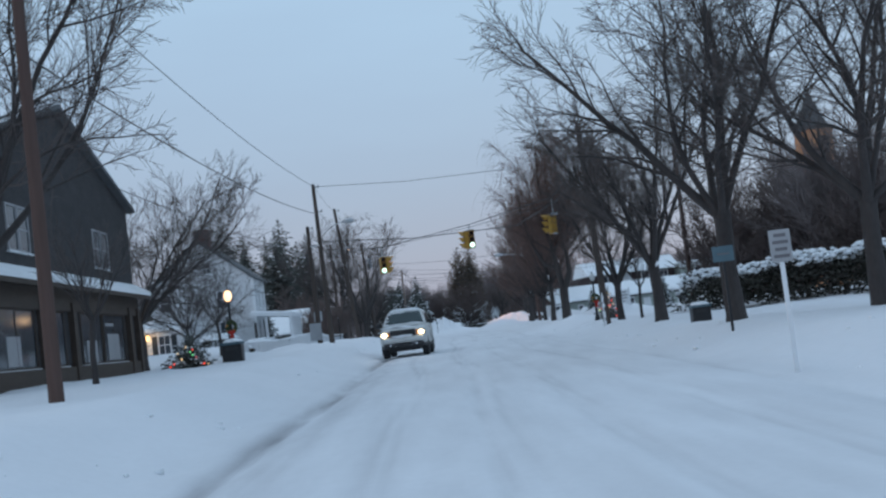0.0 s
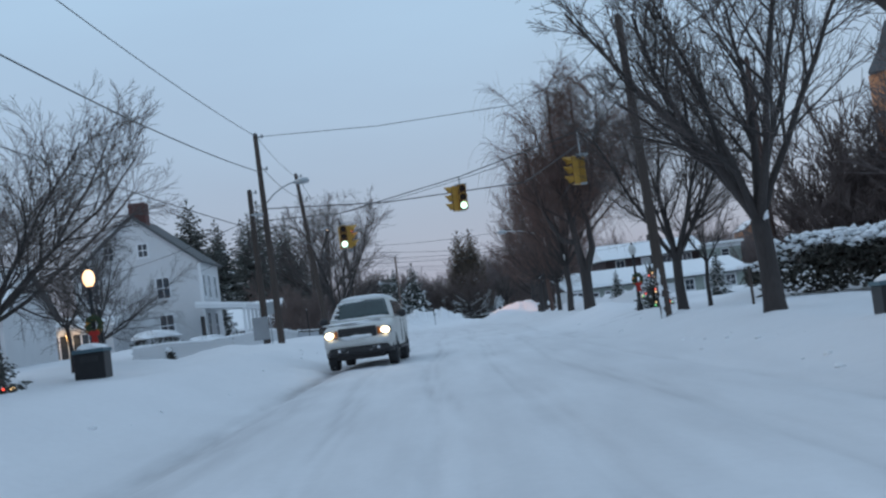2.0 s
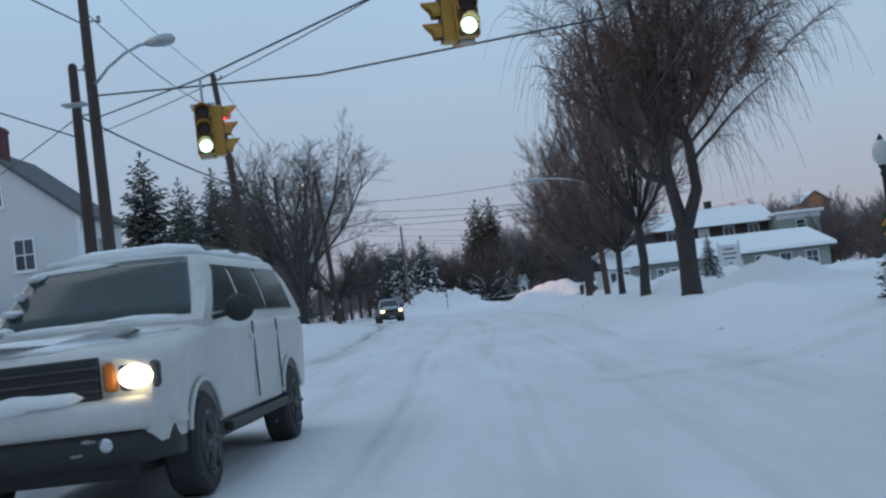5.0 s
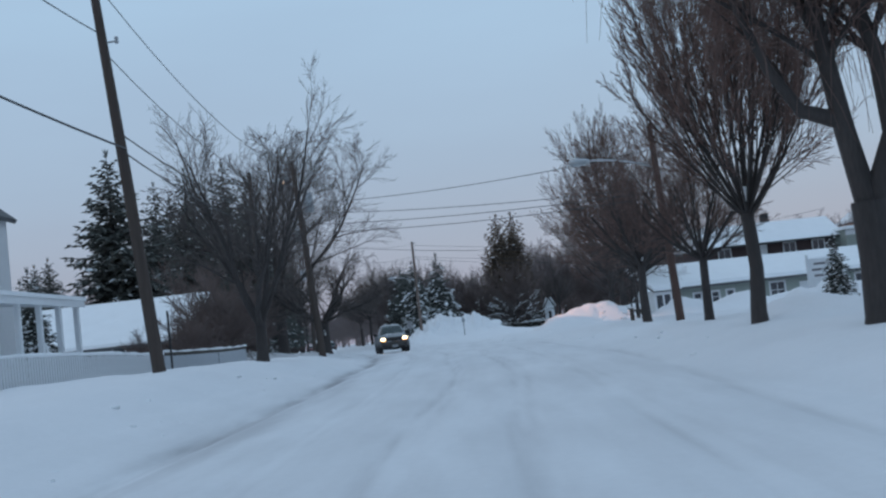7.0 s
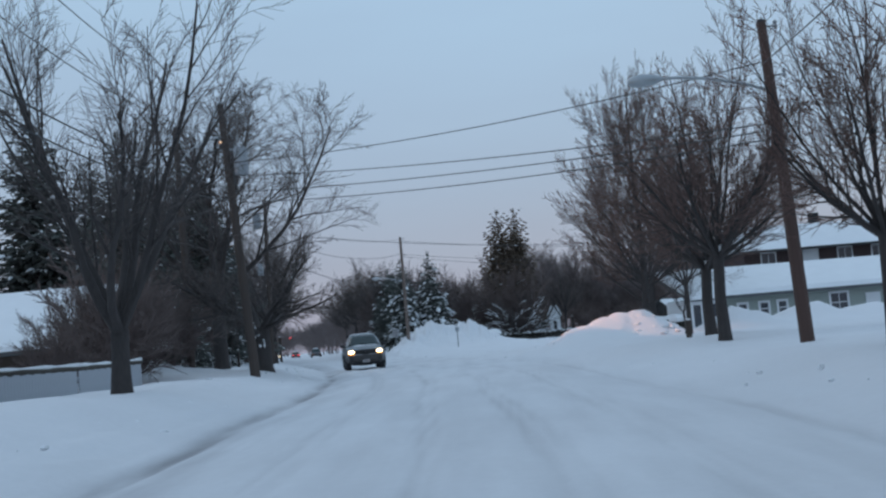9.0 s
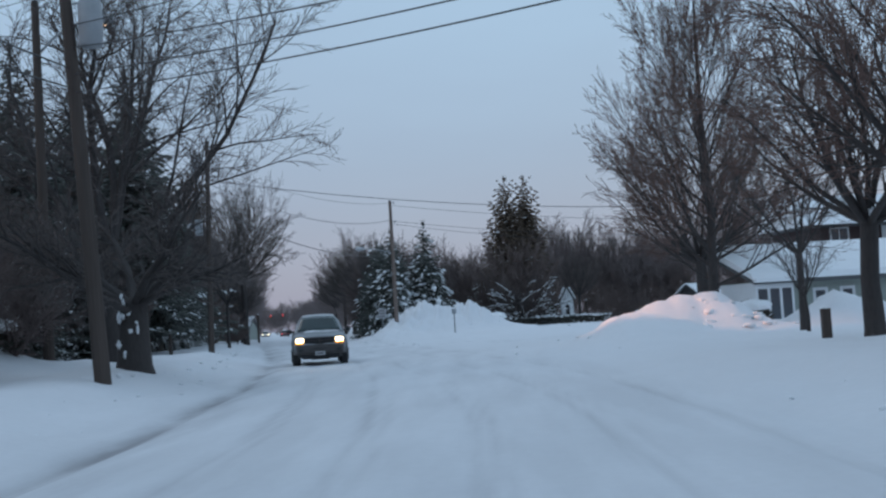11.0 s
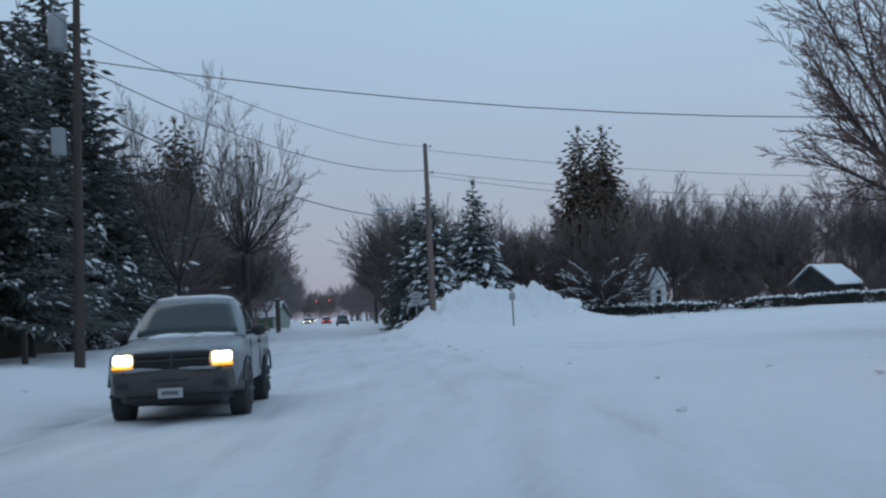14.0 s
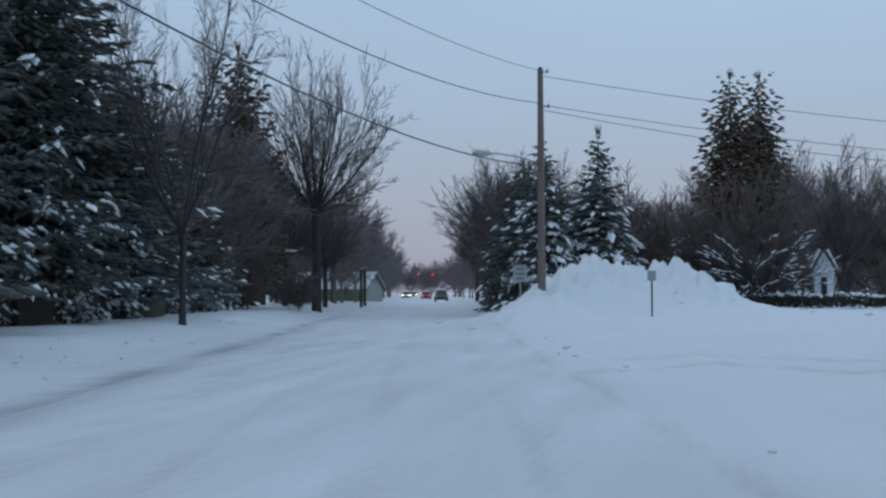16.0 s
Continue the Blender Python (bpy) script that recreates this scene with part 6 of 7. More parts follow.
def body_shell(length, under, tops, halves, axles, r_arch, r_wheel, bulge=0.03):
    """The lower body: rings across the car, lifted over the wheels to make the arches."""
    ys = sorted(set([0.0, 0.03, 0.09, 0.18, 0.3, length - 0.12, length - 0.05, length] + [round(0.3 + k * 0.12, 3) for k in range(int((length - 0.4) / 0.12))]
                    + [round(ax + r_arch * math.cos(math.pi * k / 16), 3) for ax in axles for k in range(17)]))
    rings = []
    for y in ys:
        zb, zt, w = under, lerp_in(y, tops), lerp_in(y, halves)
        for ax in axles:
            d = abs(y - ax)
            if d <= r_arch + 1e-4:
                zb = max(zb, r_wheel * 0.95 + math.sqrt(max(0.0, r_arch ** 2 - d * d)))
        zb = min(zb, zt - 0.16)
        e = min(y, length - y)
        if e < 0.1:
            zb += 0.1 * (1 - e / 0.1)
        sh = zt - 0.1
        mid = (zb + sh) / 2
        half = [(w * 0.94, zb), (w - 0.012, zb + 0.03), (w + bulge * 0.6, mid), (w + bulge, sh - 0.1), (w + bulge * 0.4, sh), (w - 0.05, zt - 0.035), (w * 0.84, zt), (w * 0.45, zt + 0.022)]
        ring = [(0, y, zb)] + [(x, y, z) for x, z in half] + [(0, y, zt + 0.03)] + [(-x, y, z) for x, z in reversed(half)]
        rings.append(ring)
    return loft(rings)


class Cab:
    """A cabin that narrows upwards: y0 and y1 at the belt, y2 and y3 at the roof."""

    def __init__(self, y0, y1, y2, y3, belt, roof, wb, wt):
        self.y0, self.y1, self.y2, self.y3, self.belt, self.roof, self.wb, self.wt = y0, y1, y2, y3, belt, roof, wb, wt

    def top(self, y):
        f = np.interp(y, (self.y0, self.y0 + (self.y2 - self.y0) * 0.85, self.y2 + 0.1, self.y3 - 0.1, self.y3 + (self.y1 - self.y3) * 0.2, self.y1), (0, 0.87, 1, 1, 0.92, 0))
        return self.belt + (self.roof - self.belt) * float(f)

    def half(self, z):
        f = (z - self.belt) / (self.roof - self.belt)
        return self.wb + (self.wt - self.wb) * f ** 1.25

    def shell(self):
        rings = []
        for y in np.linspace(self.y0, self.y1, 34):
            h = max(self.top(y), self.belt + 0.02)
            d = h - self.belt
            half = [(self.wb, self.belt - 0.05), (self.half(self.belt + d * 0.35), self.belt + d * 0.35), (self.half(self.belt + d * 0.7), self.belt + d * 0.7), (self.half(h) - 0.0, h - 0.09 * min(1, d / 0.3)),
                    (self.half(h) - 0.035, h - 0.035 * min(1, d / 0.3)), (self.half(h) - 0.12, h), (self.half(h) * 0.45, h + 0.02)]
            rings.append([(0, y, self.belt - 0.05)] + [(x, y, z) for x, z in half] + [(0, y, h + 0.028)] + [(-x, y, z) for x, z in reversed(half)])
        return loft(rings)

    def screen(self, f0=0.1, f1=0.9, front=True, off=0.012):
        """Glass over the sloping front (or back), a bowed sheet with thickness."""
        a, b = (self.y0, self.y2 + 0.02) if front else (self.y1, self.y3)
        g, nx, ny = Geo(), 12, 6
        n = Vector((0, -(self.roof - self.belt), abs(b - a))).normalized()
        if not front:
            n.y = -n.y
        for layer in (off, off - 0.03):
            for i in range(ny + 1):
                y = a + (b - a) * (f0 + (f1 - f0) * i / ny)
                z = self.top(y)
                w = self.half(z) - 0.1
                for j in range(nx + 1):
                    s = -1 + 2 * j / nx
                    g.v.append((w * s, y + n.y * layer, z + 0.024 * (1 - s * s) + n.z * layer))
        m = (nx + 1) * (ny + 1)
        for i in range(ny):
            for j in range(nx):
                p = i * (nx + 1) + j
                g.f.append((p, p + 1, p + nx + 2, p + nx + 1) if front else (p + nx + 1, p + nx + 2, p + 1, p))
        rim = [j for j in range(nx + 1)] + [i * (nx + 1) + nx for i in range(1, ny + 1)] + [ny * (nx + 1) + j for j in reversed(range(nx))] + [i * (nx + 1) for i in reversed(range(1, ny))]
        for p, q in zip(rim, rim[1:] + rim[:1]):
            g.f.append((q, p, p + m, q + m))
        return g

    def side(self, s, ya, yb, lean_a=0.0, lean_b=0.0, z0=0.07, z1=0.13, off=0.01):
        """A side window between two lines that lean by the given amounts towards the roof."""
        g, n = Geo(), 5
        for layer in (off, off - 0.03):
            for i in range(n + 1):
                z = self.belt + z0 + (self.roof - self.belt - z0 - z1) * i / n
                x = s * (self.half(z) + layer)
                f = i / n
                g.v.extend([(x, ya + lean_a * f, z), (x, yb + lean_b * f, z)])
        m = 2 * (n + 1)
        for i in range(n):
            p = 2 * i
            g.f.append((p, p + 1, p + 3, p + 2) if s > 0 else (p + 2, p + 3, p + 1, p))
        rim = [0] + [2 * i + 1 for i in range(n + 1)] + [2 * i for i in reversed(range(1, n + 1))]
        for p, q in zip(rim, rim[1:] + rim[:1]):
            g.f.append((q, p, p + m, q + m))
        return g

    def snow(self, thick):
        g = Geo()
        rings = []
        for k, y in enumerate(np.linspace(self.y2 + 0.06, self.y3 - 0.04, 9)):
            w = self.wt - 0.08 + 0.025 * math.sin(k * 2.3)
            z = self.roof + 0.015
            t = thick * (0.45 if k in (0, 8) else 1.0) * (1 + 0.25 * math.sin(k * 1.7))
            rings.append([(-w, y, z - 0.03), (w, y, z - 0.03), (w - 0.05, y, z + t * 0.7), (w * 0.5, y, z + t + 0.02), (-w * 0.5, y, z + t + 0.02), (-w + 0.05, y, z + t * 0.7)])
        return loft(rings)


def car_wheels(car, half, axles, r, w):
    for s in (-1, 1):
        for y in axles:
            wheel(car, s * (half - w / 2 + 0.015), y, r, w, s)


def underside(car, half, y0, y1, z0, z1):
    """The dark chassis, sump and inner wings between the wheels."""
    Geo().box(-half, y0, z0, half, y1, z1, 0.04).make("chassis", CARBLACK, car)


def flare(car, half, y, r, zc, material):
    for s in (-1, 1):
        pts = [(s * (half + 0.01), y + r * math.cos(a), zc + r * math.sin(a)) for a in np.linspace(0.32, math.pi - 0.32, 15)]
        soft_make(Geo().tube(pts, 0.02, 7), "wheel_arch", material, car)


def mirror(car, s, x, y, z, w, h, material):
    g = Geo().blob((s * (x + w / 2 + 0.06), y, z + h / 2), (w / 2, 0.07, h / 2), 10, 7, 0.0)
    g.tube([(s * (x - 0.05), y, z + h * 0.25), (s * (x + 0.1), y, z + h * 0.35)], 0.025, 6)
    g.make("wing_mirror", material, car, smooth=True)


def lamp_block(car, name, s, x0, x1, z0, z1, y0, y1, material, label):
    """A moulded lamp that wraps round the corner of the wing."""
    g = Geo()
    hexa(g, [(x0, y0, z0), (x1, y0 + 0.05, z0), (x1, y1, z0), (x0, y1, z0), (x0, y0 + 0.02, z1), (x1, y0 + 0.08, z1), (x1, y1, z1), (x0, y1, z1)], min(0.04, (z1 - z0) * 0.3))
    if s < 0:
        g.v = [(-p[0], p[1], p[2]) for p in g.v]
        g.f = [tuple(reversed(f)) for f in g.f]
    return g.make(name, material, car, label)


def front_band(car, name, half, z0, z1, y0, depth, material, label="", wrap=0.35, bow=0.08):
    """A bumper or valance, bowed forward in the middle and wrapped round the corners."""
    rings = []
    for k in range(13):
        f = -1 + 2 * k / 12
        x = half * f
        y = y0 - bow * (1 - f * f) + (wrap * max(0.0, abs(f) - 0.84) / 0.16 if abs(f) > 0.84 else 0.0)
        c, h = min(0.09, (z1 - z0) * 0.36), z1 - z0
        rings.append([(x, y + depth, z0)] + [(x, y + c * a, z0 + h * b) for a, b in ((1.5, 0.0), (0.75, 0.07), (0.22, 0.22), (0.0, 0.45), (0.05, 0.68), (0.3, 0.86), (0.75, 0.96), (1.5, 1.0))] + [(x, y + depth, z1)])
    return soft_make(loft(rings), name, material, car, label, 50)


def white_suv(m):
    car = thing("suv", "large white suv with lit headlights, crusted with snow", "car", m, "vehicles on the street")
    L, H, ax = 5.7, 0.97, (1.0, 4.5)
    tops = [(0, 1.13), (0.05, 1.18), (0.2, 1.23), (1.0, 1.3), (1.5, 1.34), (1.7, 1.36), (L - 0.1, 1.36), (L, 1.3)]
    halves = [(0, 0.86), (0.1, 0.93), (0.35, 0.965), (1.0, H), (L - 0.4, H), (L, 0.9)]
    soft_make(body_shell(L, 0.5, tops, halves, ax, 0.49, 0.4), "body", CARWHITE, car)
    cab = Cab(1.36, L - 0.04, 2.12, L - 0.4, 1.34, 1.97, 0.93, 0.75)
    soft_make(cab.shell(), "cabin", CARWHITE, car)
    cab.screen().make("windscreen", CARGLASS, car, "dark wiped windscreen", True)
    cab.screen(0.15, 0.85, False).make("rear_window", CARGLASS, car, "", True)
    for s in (-1, 1):
        cab.side(s, 1.75, 2.78, 0.6, 0.0).make("side_window", CARGLASS, car)
        cab.side(s, 2.9, 3.85, 0, 0).make("side_window", CARGLASS, car)
        cab.side(s, 3.97, 5.2, 0, -0.15).make("side_window", CARGLASS, car)
        for y in (2.84, 3.91):
            Geo().box(min(s * 0.99, s * 1.003), y - 0.008, 0.6, max(s * 0.99, s * 1.003), y + 0.008, 1.3).make("door_seam", CARBLACK, car)
        Geo().box(min(s * 0.99, s * 1.03), 2.62, 1.14, max(s * 0.99, s * 1.03), 2.8, 1.18, 0.008).make("door_handle", CARWHITE, car)
        Geo().box(min(s * 0.96, s * 1.04), 1.55, 0.42, max(s * 0.96, s * 1.04), 3.95, 0.5, 0.02).make("running_board", CARBLACK, car)
        mirror(car, s, 0.96, 1.74, 1.3, 0.26, 0.24, CARBLACK)
        housing = lamp_block(car, "lamp_housing", s, 0.66, 0.94, 0.9, 1.1, -0.04, 0.2, GLASS, "clear lamp housing")
        Geo().blob((s * 0.785, -0.02, 1.0), (0.125, 0.07, 0.085), 16, 10, 0.0).make("headlight", HEADLIGHT, housing, "glowing headlight", True)
        lamp_block(car, "indicator", s, 0.555, 0.655, 0.9, 1.12, -0.075, 0.2, AMBER_OFF, "amber indicator")
    car_wheels(car, H, ax, 0.4, 0.27)
    underside(car, 0.66, 0.2, L - 0.3, 0.27, 0.86)
    for y in ax:
        flare(car, H, y, 0.5, 0.39, CARWHITE)
    gr = Geo()
    hexa(gr, [(-0.53, -0.06, 0.86), (0.53, -0.06, 0.86), (0.53, 0.2, 0.86), (-0.53, 0.2, 0.86), (-0.53, -0.03, 1.16), (0.53, -0.03, 1.16), (0.53, 0.2, 1.16), (-0.53, 0.2, 1.16)], 0.015)
    grille = gr.make("grille", CARBLACK, car, "dark open grille")
    for z in (0.93, 1.01, 1.09):
        Geo().box(-0.53, -0.066, z - 0.009, 0.53, -0.02, z + 0.009).make("grille_bar", TRIM_GREY, grille)
    front_band(car, "bumper", 0.98, 0.62, 0.87, -0.1, 0.3, CARWHITE, "white front bumper", 0.3, 0.05)
    valance = front_band(car, "valance", 0.95, 0.4, 0.65, -0.055, 0.3, CARBLACK, "dark grimy lower valance", 0.25, 0.05)
    for s in (-1, 1):
        Geo().tube([(s * 0.55, -0.105, 0.55), (s * 0.55, -0.095, 0.55), (s * 0.55, -0.02, 0.55)], [0.035, 0.05, 0.052], 12).make("fog_lamp", CHROME, valance, "small chrome fog lamp")
        for k, (x, z, w) in enumerate(((0.42, 0.585, 0.06), (0.3, 0.5, 0.05))):
            Geo().blob((s * x + 0.03 * s * k, -0.085, z), (w, 0.018, 0.014), 10, 6, 0.4, k * 2.1 + s).make("caked_snow", SLUSH, valance, "slush caked in the vents", True)
    cab.snow(0.07).make("roof_snow", SNOW, car, "", True)
    Geo().blob((0, 0.72, 1.26), (0.84, 0.62, 0.085), 18, 8, 0.35, 2.0, 0.04).make("bonnet_snow", SNOW, car, "patchy snow on the bonnet", True)
    Geo().blob((-0.1, -0.1, 0.89), (0.42, 0.07, 0.075), 12, 6, 0.35, 4.0).make("grille_snow", SNOW, car, "", True)
    for k, (x, f, w, h) in enumerate(((-0.8, 0.12, 0.14, 0.1), (-0.76, 0.34, 0.1, 0.12), (-0.72, 0.56, 0.07, 0.12), (-0.66, 0.78, 0.08, 0.1), (-0.3, 0.83, 0.35, 0.035), (-0.45, 0.07, 0.4, 0.05), (0.35, 0.07, 0.4, 0.04))):
        Geo().blob((x, 1.36 + 0.78 * f, cab.top(1.36 + 0.78 * f) + 0.015), (w, h, 0.035), 10, 6, 0.3, 6.0 + k).make("screen_snow", SNOW, car, "snow left along the edge of the windscreen", True)
    for x in (-0.55, 0.1):
        Geo().tube([(x, 1.4, 1.38), (x + 0.6, 1.54, 1.48)], 0.012, 5).make("wiper", CARBLACK, car)
    for s in (-1, 1):
        Geo().tube([(s * 0.6, 2.6, 2.03), (s * 0.6, 5.0, 2.03)], 0.025, 6).make("roof_rail", CARBLACK, car)


def grey_pickup(m):
    car = thing("pickup_truck", "silver-grey pickup truck with headlights on and snowy roof", "truck", m, "vehicles on the street")
    L, H, ax = 5.05, 0.87, (0.82, 3.75)
    tops = [(0, 0.95), (0.05, 0.985), (0.2, 1.02), (1.0, 1.08), (1.45, 1.12), (1.7, 1.14), (2.9, 1.14), (3.0, 1.17), (L - 0.05, 1.17), (L, 1.12)]
    halves = [(0, 0.74), (0.08, 0.82), (0.3, 0.86), (0.8, 0.9), (1.4, H), (2.95, H), (3.0, 0.86), (3.3, 0.88), (3.75, 0.93), (4.3, 0.88), (L - 0.2, 0.86), (L, 0.82)]
    soft_make(body_shell(L, 0.44, tops, halves, ax, 0.46, 0.375, 0.025), "body", SILVER, car)
    cab = Cab(1.36, 2.98, 2.12, 2.86, 1.11, 1.68, 0.83, 0.63)
    soft_make(cab.shell(), "cabin", SILVER, car)
    cab.screen().make("windscreen", CARGLASS, car, "dark wiped windscreen", True)
    cab.screen(0.2, 0.85, False).make("rear_window", CARGLASS, car, "", True)
    for s in (-1, 1):
        cab.side(s, 1.72, 2.72, 0.52, -0.02).make("side_window", CARGLASS, car)
        for y in (1.5, 2.93):
            Geo().box(min(s * 0.885, s * 0.899), y - 0.007, 0.55, max(s * 0.885, s * 0.899), y + 0.007, 1.08).make("door_seam", CARBLACK, car)
        Geo().box(min(s * 0.88, s * 0.92), 2.68, 0.98, max(s * 0.88, s * 0.92), 2.84, 1.02, 0.008).make("door_handle", CARBLACK, car)
        Geo().box(min(s * 0.78, s * 0.9), 3.02, 1.13, max(s * 0.78, s * 0.9), L - 0.04, 1.2, 0.015).make("bed_rail", CARBLACK, car, "black bed rail cap")
        mirror(car, s, 0.83, 1.66, 1.1, 0.22, 0.17, CARBLACK)
        lamp_block(car, "headlight", s, 0.52, 0.78, 0.8, 0.94, -0.08, 0.2, HEADLIGHT, "glowing headlight")
        lamp_block(car, "indicator", s, 0.52, 0.79, 0.755, 0.797, -0.09, 0.3, AMBER, "glowing amber indicator")
        Geo().blob((s * 0.3 + 0.06, 1.38, 1.13), (0.3, 0.13, 0.06), 12, 6, 0.35, s * 3).make("cowl_snow", SNOW, car, "snow heaped on the wipers", True)
        Geo().tube([(s * 0.4 - 0.3, 1.42, 1.17), (s * 0.4 + 0.25, 1.55, 1.26)], 0.012, 5).make("wiper", CARBLACK, car)
        flare(car, 0.9, 0.82, 0.475, 0.37, SILVER)
        flare(car, 0.94, 3.75, 0.475, 0.37, SILVER)
    car_wheels(car, 0.9, ax, 0.375, 0.25)
    underside(car, 0.6, 0.2, L - 0.3, 0.25, 0.8)
    gr = Geo()
    hexa(gr, [(-0.5, -0.09, 0.72), (0.5, -0.09, 0.72), (0.48, 0.2, 0.72), (-0.48, 0.2, 0.72), (-0.5, -0.04, 0.96), (0.5, -0.04, 0.96), (0.48, 0.2, 0.96), (-0.48, 0.2, 0.96)], 0.02)
    grille = gr.make("grille", CARBLACK, car, "black cross-barred grille")
    Geo().box(-0.49, -0.1, 0.84, 0.49, -0.03, 0.862, 0.004).make("grille_bar", TRIM_GREY, grille)
    Geo().box(-0.014, -0.1, 0.75, 0.014, -0.03, 0.945, 0.004).make("grille_bar", TRIM_GREY, grille)
    for z in (0.79, 0.905):
        Geo().box(-0.49, -0.094, z - 0.006, 0.49, -0.03, z + 0.006).make("grille_bar", BLACK, grille)
    bumper = front_band(car, "bumper", 0.89, 0.4, 0.745, -0.1, 0.35, TRIM_GREY, "grimy grey moulded bumper", 0.45, 0.15)
    front_band(car, "valance", 0.74, 0.3, 0.44, 0.0, 0.3, CARBLACK, "dark grimy lower valance", 0.3, 0.08)
    front_band(car, "air_intake", 0.47, 0.53, 0.65, -0.2, 0.1, CARBLACK, "", 0.03, 0.05)
    for s in (-1, 1):
        Geo().blob((s * 0.62, -0.18, 0.545), (0.09, 0.03, 0.045), 12, 6, 0.05).make("fog_lamp", CARBLACK, bumper, "dark fog lamp recess", True)
        Geo().blob((s * 0.4, -0.15, 0.735), (0.28, 0.06, 0.025), 12, 6, 0.35, s * 2).make("caked_snow", SLUSH, bumper, "slush lying on the bumper", True)
    pl = Geo().box(-0.16, -0.268, 0.37, 0.16, -0.25, 0.5, 0.006).make("number_plate", PLATE, car, "pale number plate")
    Geo().box(-0.11, -0.274, 0.41, 0.11, -0.269, 0.46).make("lettering", SIGNTEXT, pl, "unreadable bar")
    Geo().box(-0.3, 0.5, 0.22, 0.3, 0.62, 0.34, 0.03).make("axle_beam", CARBLACK, car)
    cab.snow(0.02).make("roof_snow", SNOW, car, "thin snow on the roof", True)
    Geo().blob((0.1, 0.8, 1.02), (0.5, 0.4, 0.05), 14, 7, 0.4, 5.0, 0.04).make("bonnet_snow", SNOW, car, "thin patch of snow", True)


def small_car(m, paint, label, facing, tall=1.45):
    """A car far down the street; facing 'us' shows headlights, otherwise its tail."""
    car = thing("car", label, "car", m, "vehicles on the street")
    L, H, ax = 4.5, 0.86, (0.8, 3.5)
    soft_make(body_shell(L, 0.3, [(0, 0.68), (0.2, 0.8), (1.3, 0.92), (3.8, 0.94), (L, 0.86)], [(0, 0.72), (0.3, 0.83), (1, H), (4.2, H), (L, 0.78)], ax, 0.38, 0.32), "body", paint, car)
    cab = Cab(1.2, 4.25, 2.0, 3.7, 0.91, tall, 0.8, 0.6)
    soft_make(cab.shell(), "cabin", paint, car)
    cab.screen().make("windscreen", CARGLASS, car, "", True)
    cab.screen(0.15, 0.85, False).make("rear_window", CARGLASS, car, "", True)
    for s in (-1, 1):
        cab.side(s, 1.5, 2.65, 0.55, 0).make("side_window", CARGLASS, car)
        cab.side(s, 2.75, 3.85, 0, -0.3).make("side_window", CARGLASS, car)
        lamp_block(car, "headlight" if facing == "us" else "tail_light", s, 0.48, 0.76, 0.6, 0.76, -0.03, 0.2, HEADLIGHT if facing == "us" else (TAIL if facing == "braking" else AMBER_OFF), "")
    car_wheels(car, H, ax, 0.32, 0.22)
    front_band(car, "bumper", 0.85, 0.34, 0.56, -0.06, 0.25, CARBLACK, "", 0.3, 0.06)
    cab.snow(0.1).make("roof_snow", SNOW, car, "", True)


white_suv(pose(-1.3, 50.8, land(-1.5, 53.8) - 0.05, 0.2, 0, -3))
grey_pickup(pose(-3.1, 129.9, land(-3.3, 132.4) - 0.05, 0, 0, 8))
hd = math.degrees(math.atan(0.1835))
small_car(pose(-26.0, 287, land(-26, 287), 0, 0, hd), CARDARK, "dark car driving away down the far street", "away", 1.6)
small_car(pose(-36.9, 336, land(-36.9, 336), 0, 0, hd), CARRED, "red car braking at the far lights", "braking")
small_car(pose(-44.2, 355, land(-44.2, 355), 0, 0, hd), CARWHITE, "white car approaching with headlights on", "us")
small_car(pose(-57, 430, land(-57, 430), 0, 0, hd), SILVER, "grey car waiting with headlights on", "us")
small_car(pose(-10.6, 118.5, land(-10.6, 118.5) + 0.05, 0, 0, 70), CARDARK, "dark parked car buried in snow behind the verge", "away", 1.3)
small_car(pose(-17.5, 137.0, land(-17.5, 137.0), 0, 0, 80), CARDARK, "dark parked car under the pines", "away", 1.4)

# red signals far down the street
for x in (-54.6, -51.2):
    signal_cluster(x, 424.0, 7.0, hd, ((0, 0),), 8.0)
for x in (-62.0, -44.0):
    utility_pole(x, 424.0, 9.2, 0.15)
cable((-62, 424.0, 8.6), (-44, 424.0, 8.6), 0.6, 0.04, "span cable at the far crossing")

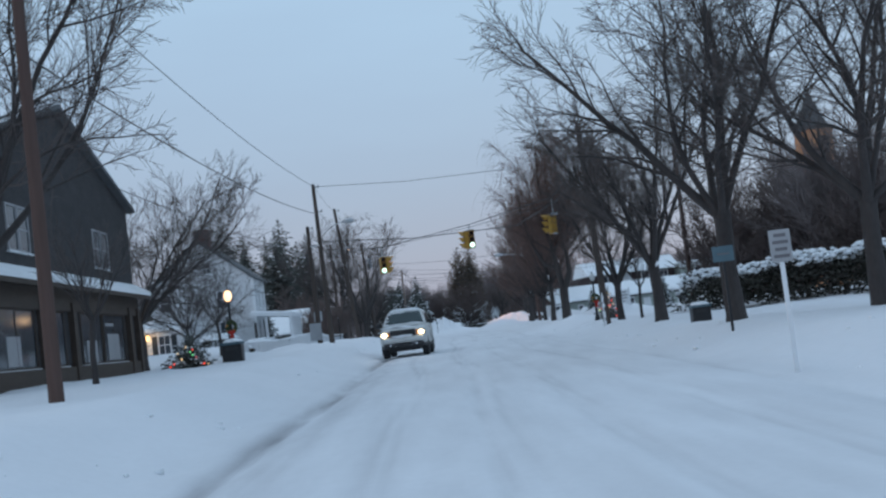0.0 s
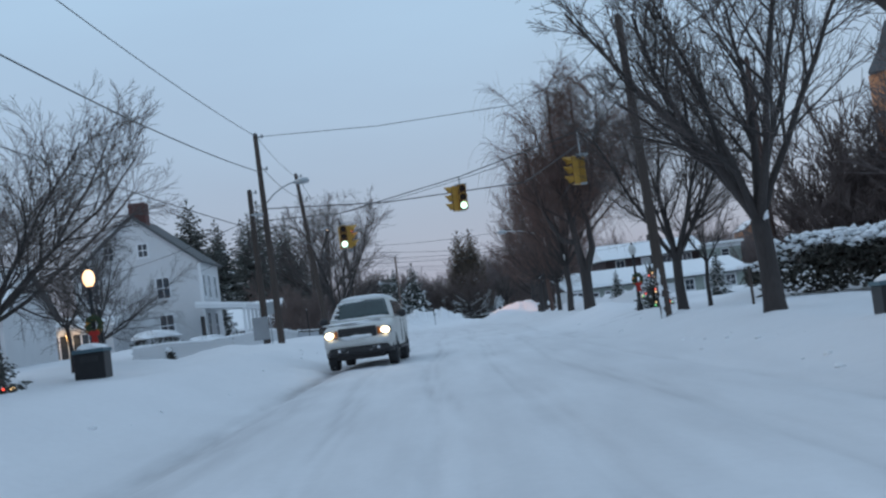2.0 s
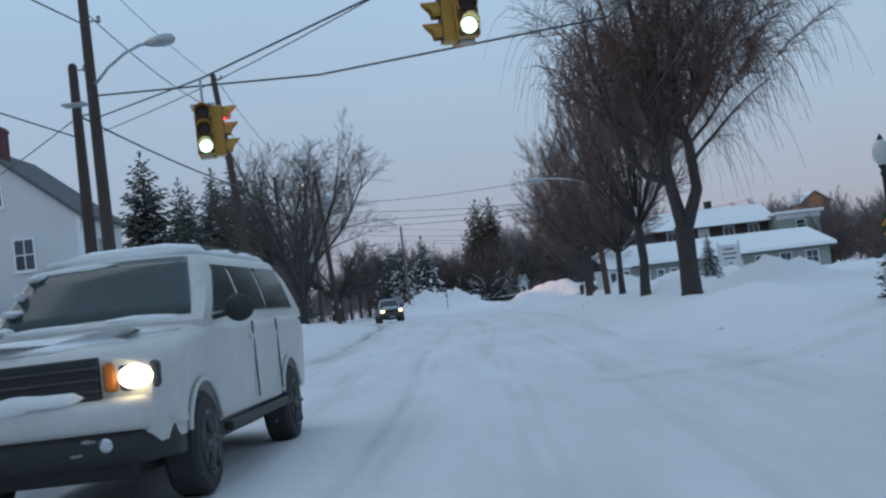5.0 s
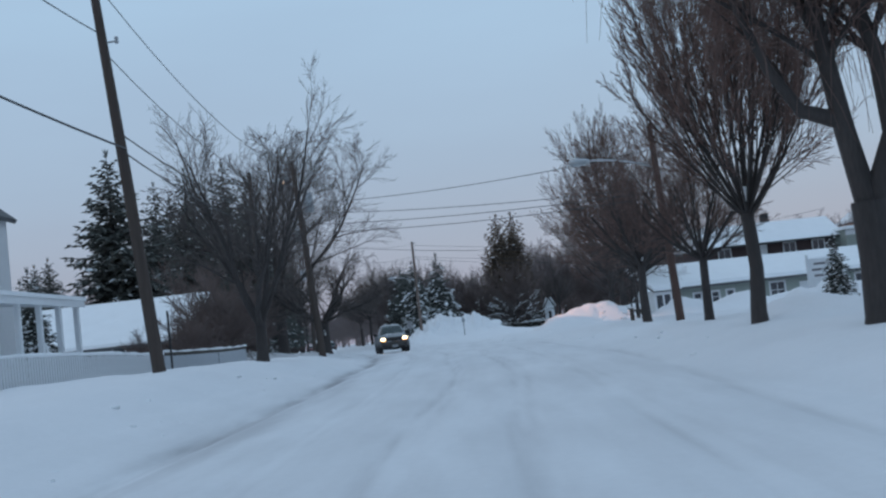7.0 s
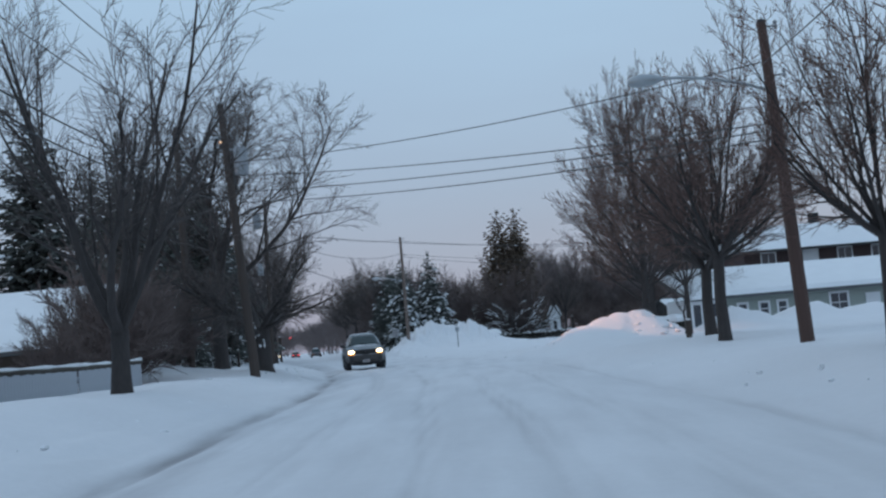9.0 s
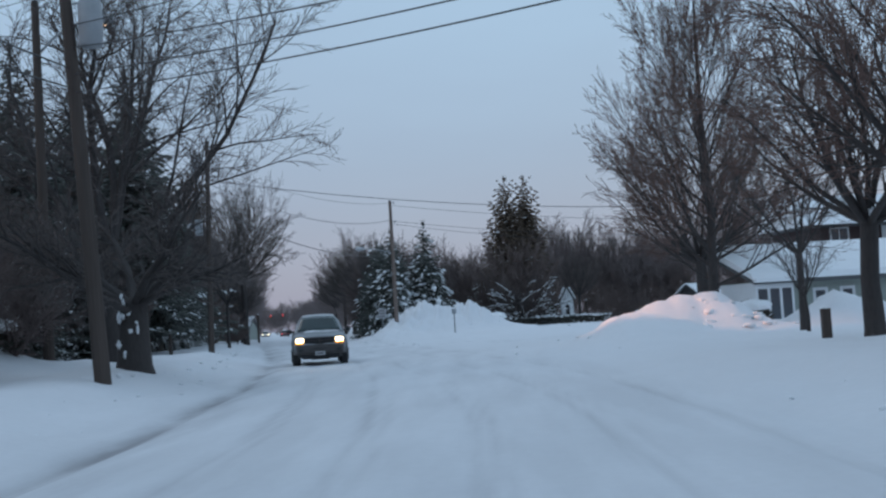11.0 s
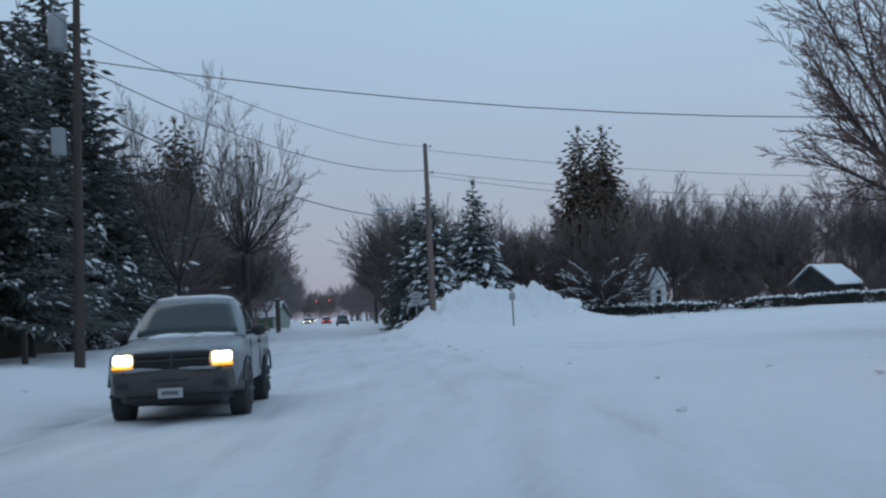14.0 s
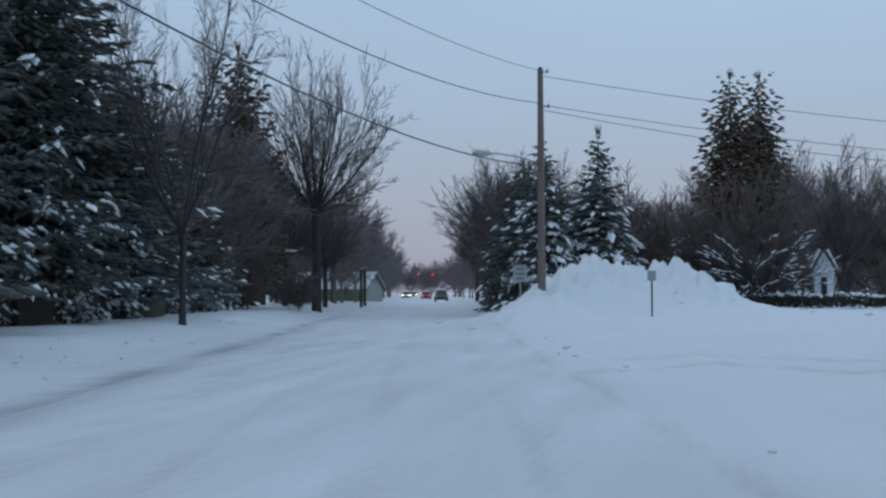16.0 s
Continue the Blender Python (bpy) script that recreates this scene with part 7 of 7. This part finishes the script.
# headlights reach the snow before the two vehicles, and low warm light falls on the ploughed heap
for x, y, z, tx, ty in ((-2.08, 50.6, 1.5, -2.08, 41), (-0.52, 50.6, 1.5, -0.7, 41), (-3.85, 129.6, 2.0, -3.55, 117), (-2.5, 129.6, 2.0, -2.1, 117)):
    lamp("headlight_beam", "SPOT", (x, y, z), (tx, ty, z - 0.9), 14, (1.0, 0.78, 0.5), 0.08, 50, 0.6)
# added spot for the warm pool on the heap across the street; arm and lens on the pole by the pines are added with it
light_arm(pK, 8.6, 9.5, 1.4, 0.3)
Geo().blob((1.75, 0.37, 9.36), (0.07, 0.05, 0.03), 10, 6, 0.0).make("added_lens", LAMP_ON, pK, "glowing amber lens added for the heap spot")
lamp("added_heap_spot", "SPOT", (-7.55, 122.6, 10.85), (8.6, 127.0, 1.9), 17000, (1.0, 0.43, 0.23), 0.12, 15, 1.0)


# broken clods of ploughed snow on the heaps and along the street's edges
def clods():
    rnd = random.Random(17)
    g = Geo()
    spots = [(q[0], q[1], q[2], q[3], (110 if q[1] < 160 else 60) if q[4] > 0.6 else 14) for q in HEAPS if q[4] > 0.2 and q[1] > 124 and q[0] < 12]
    for hx, hy, sx, sy, n in spots:
        for k in range(n):
            x, y = hx + rnd.gauss(0, 0.75) * sx, hy + rnd.gauss(0, 0.6) * sy
            r = rnd.choice((0.03, 0.04, 0.05, 0.07, 0.1, 0.14))
            g.blob((x, y, land(x, y) + r * 0.1), (r * rnd.uniform(0.8, 1.5), r * rnd.uniform(0.8, 1.5), r * rnd.uniform(0.45, 0.7)), 7, 5, 0.35, rnd.uniform(0, 50))
    for k in range(520):
        y = rnd.uniform(4, 172)
        s = rnd.choice((-1, -1, 1))
        x = float(centre(y)) + s * (4.2 + abs(rnd.gauss(0, 0.8)))
        r = rnd.choice((0.015, 0.02, 0.03, 0.04, 0.06))
        g.blob((x, y, land(x, y) + r * 0.2), (r * rnd.uniform(0.9, 1.6), r * rnd.uniform(0.9, 1.6), r * 0.7), 6, 4, 0.35, rnd.uniform(0, 50))
    tagged(g.make("snow_clods", PILE_SNOW, smooth=True), "broken clods of ploughed snow on banks and heaps", "snow", kind="stuff")


clods()
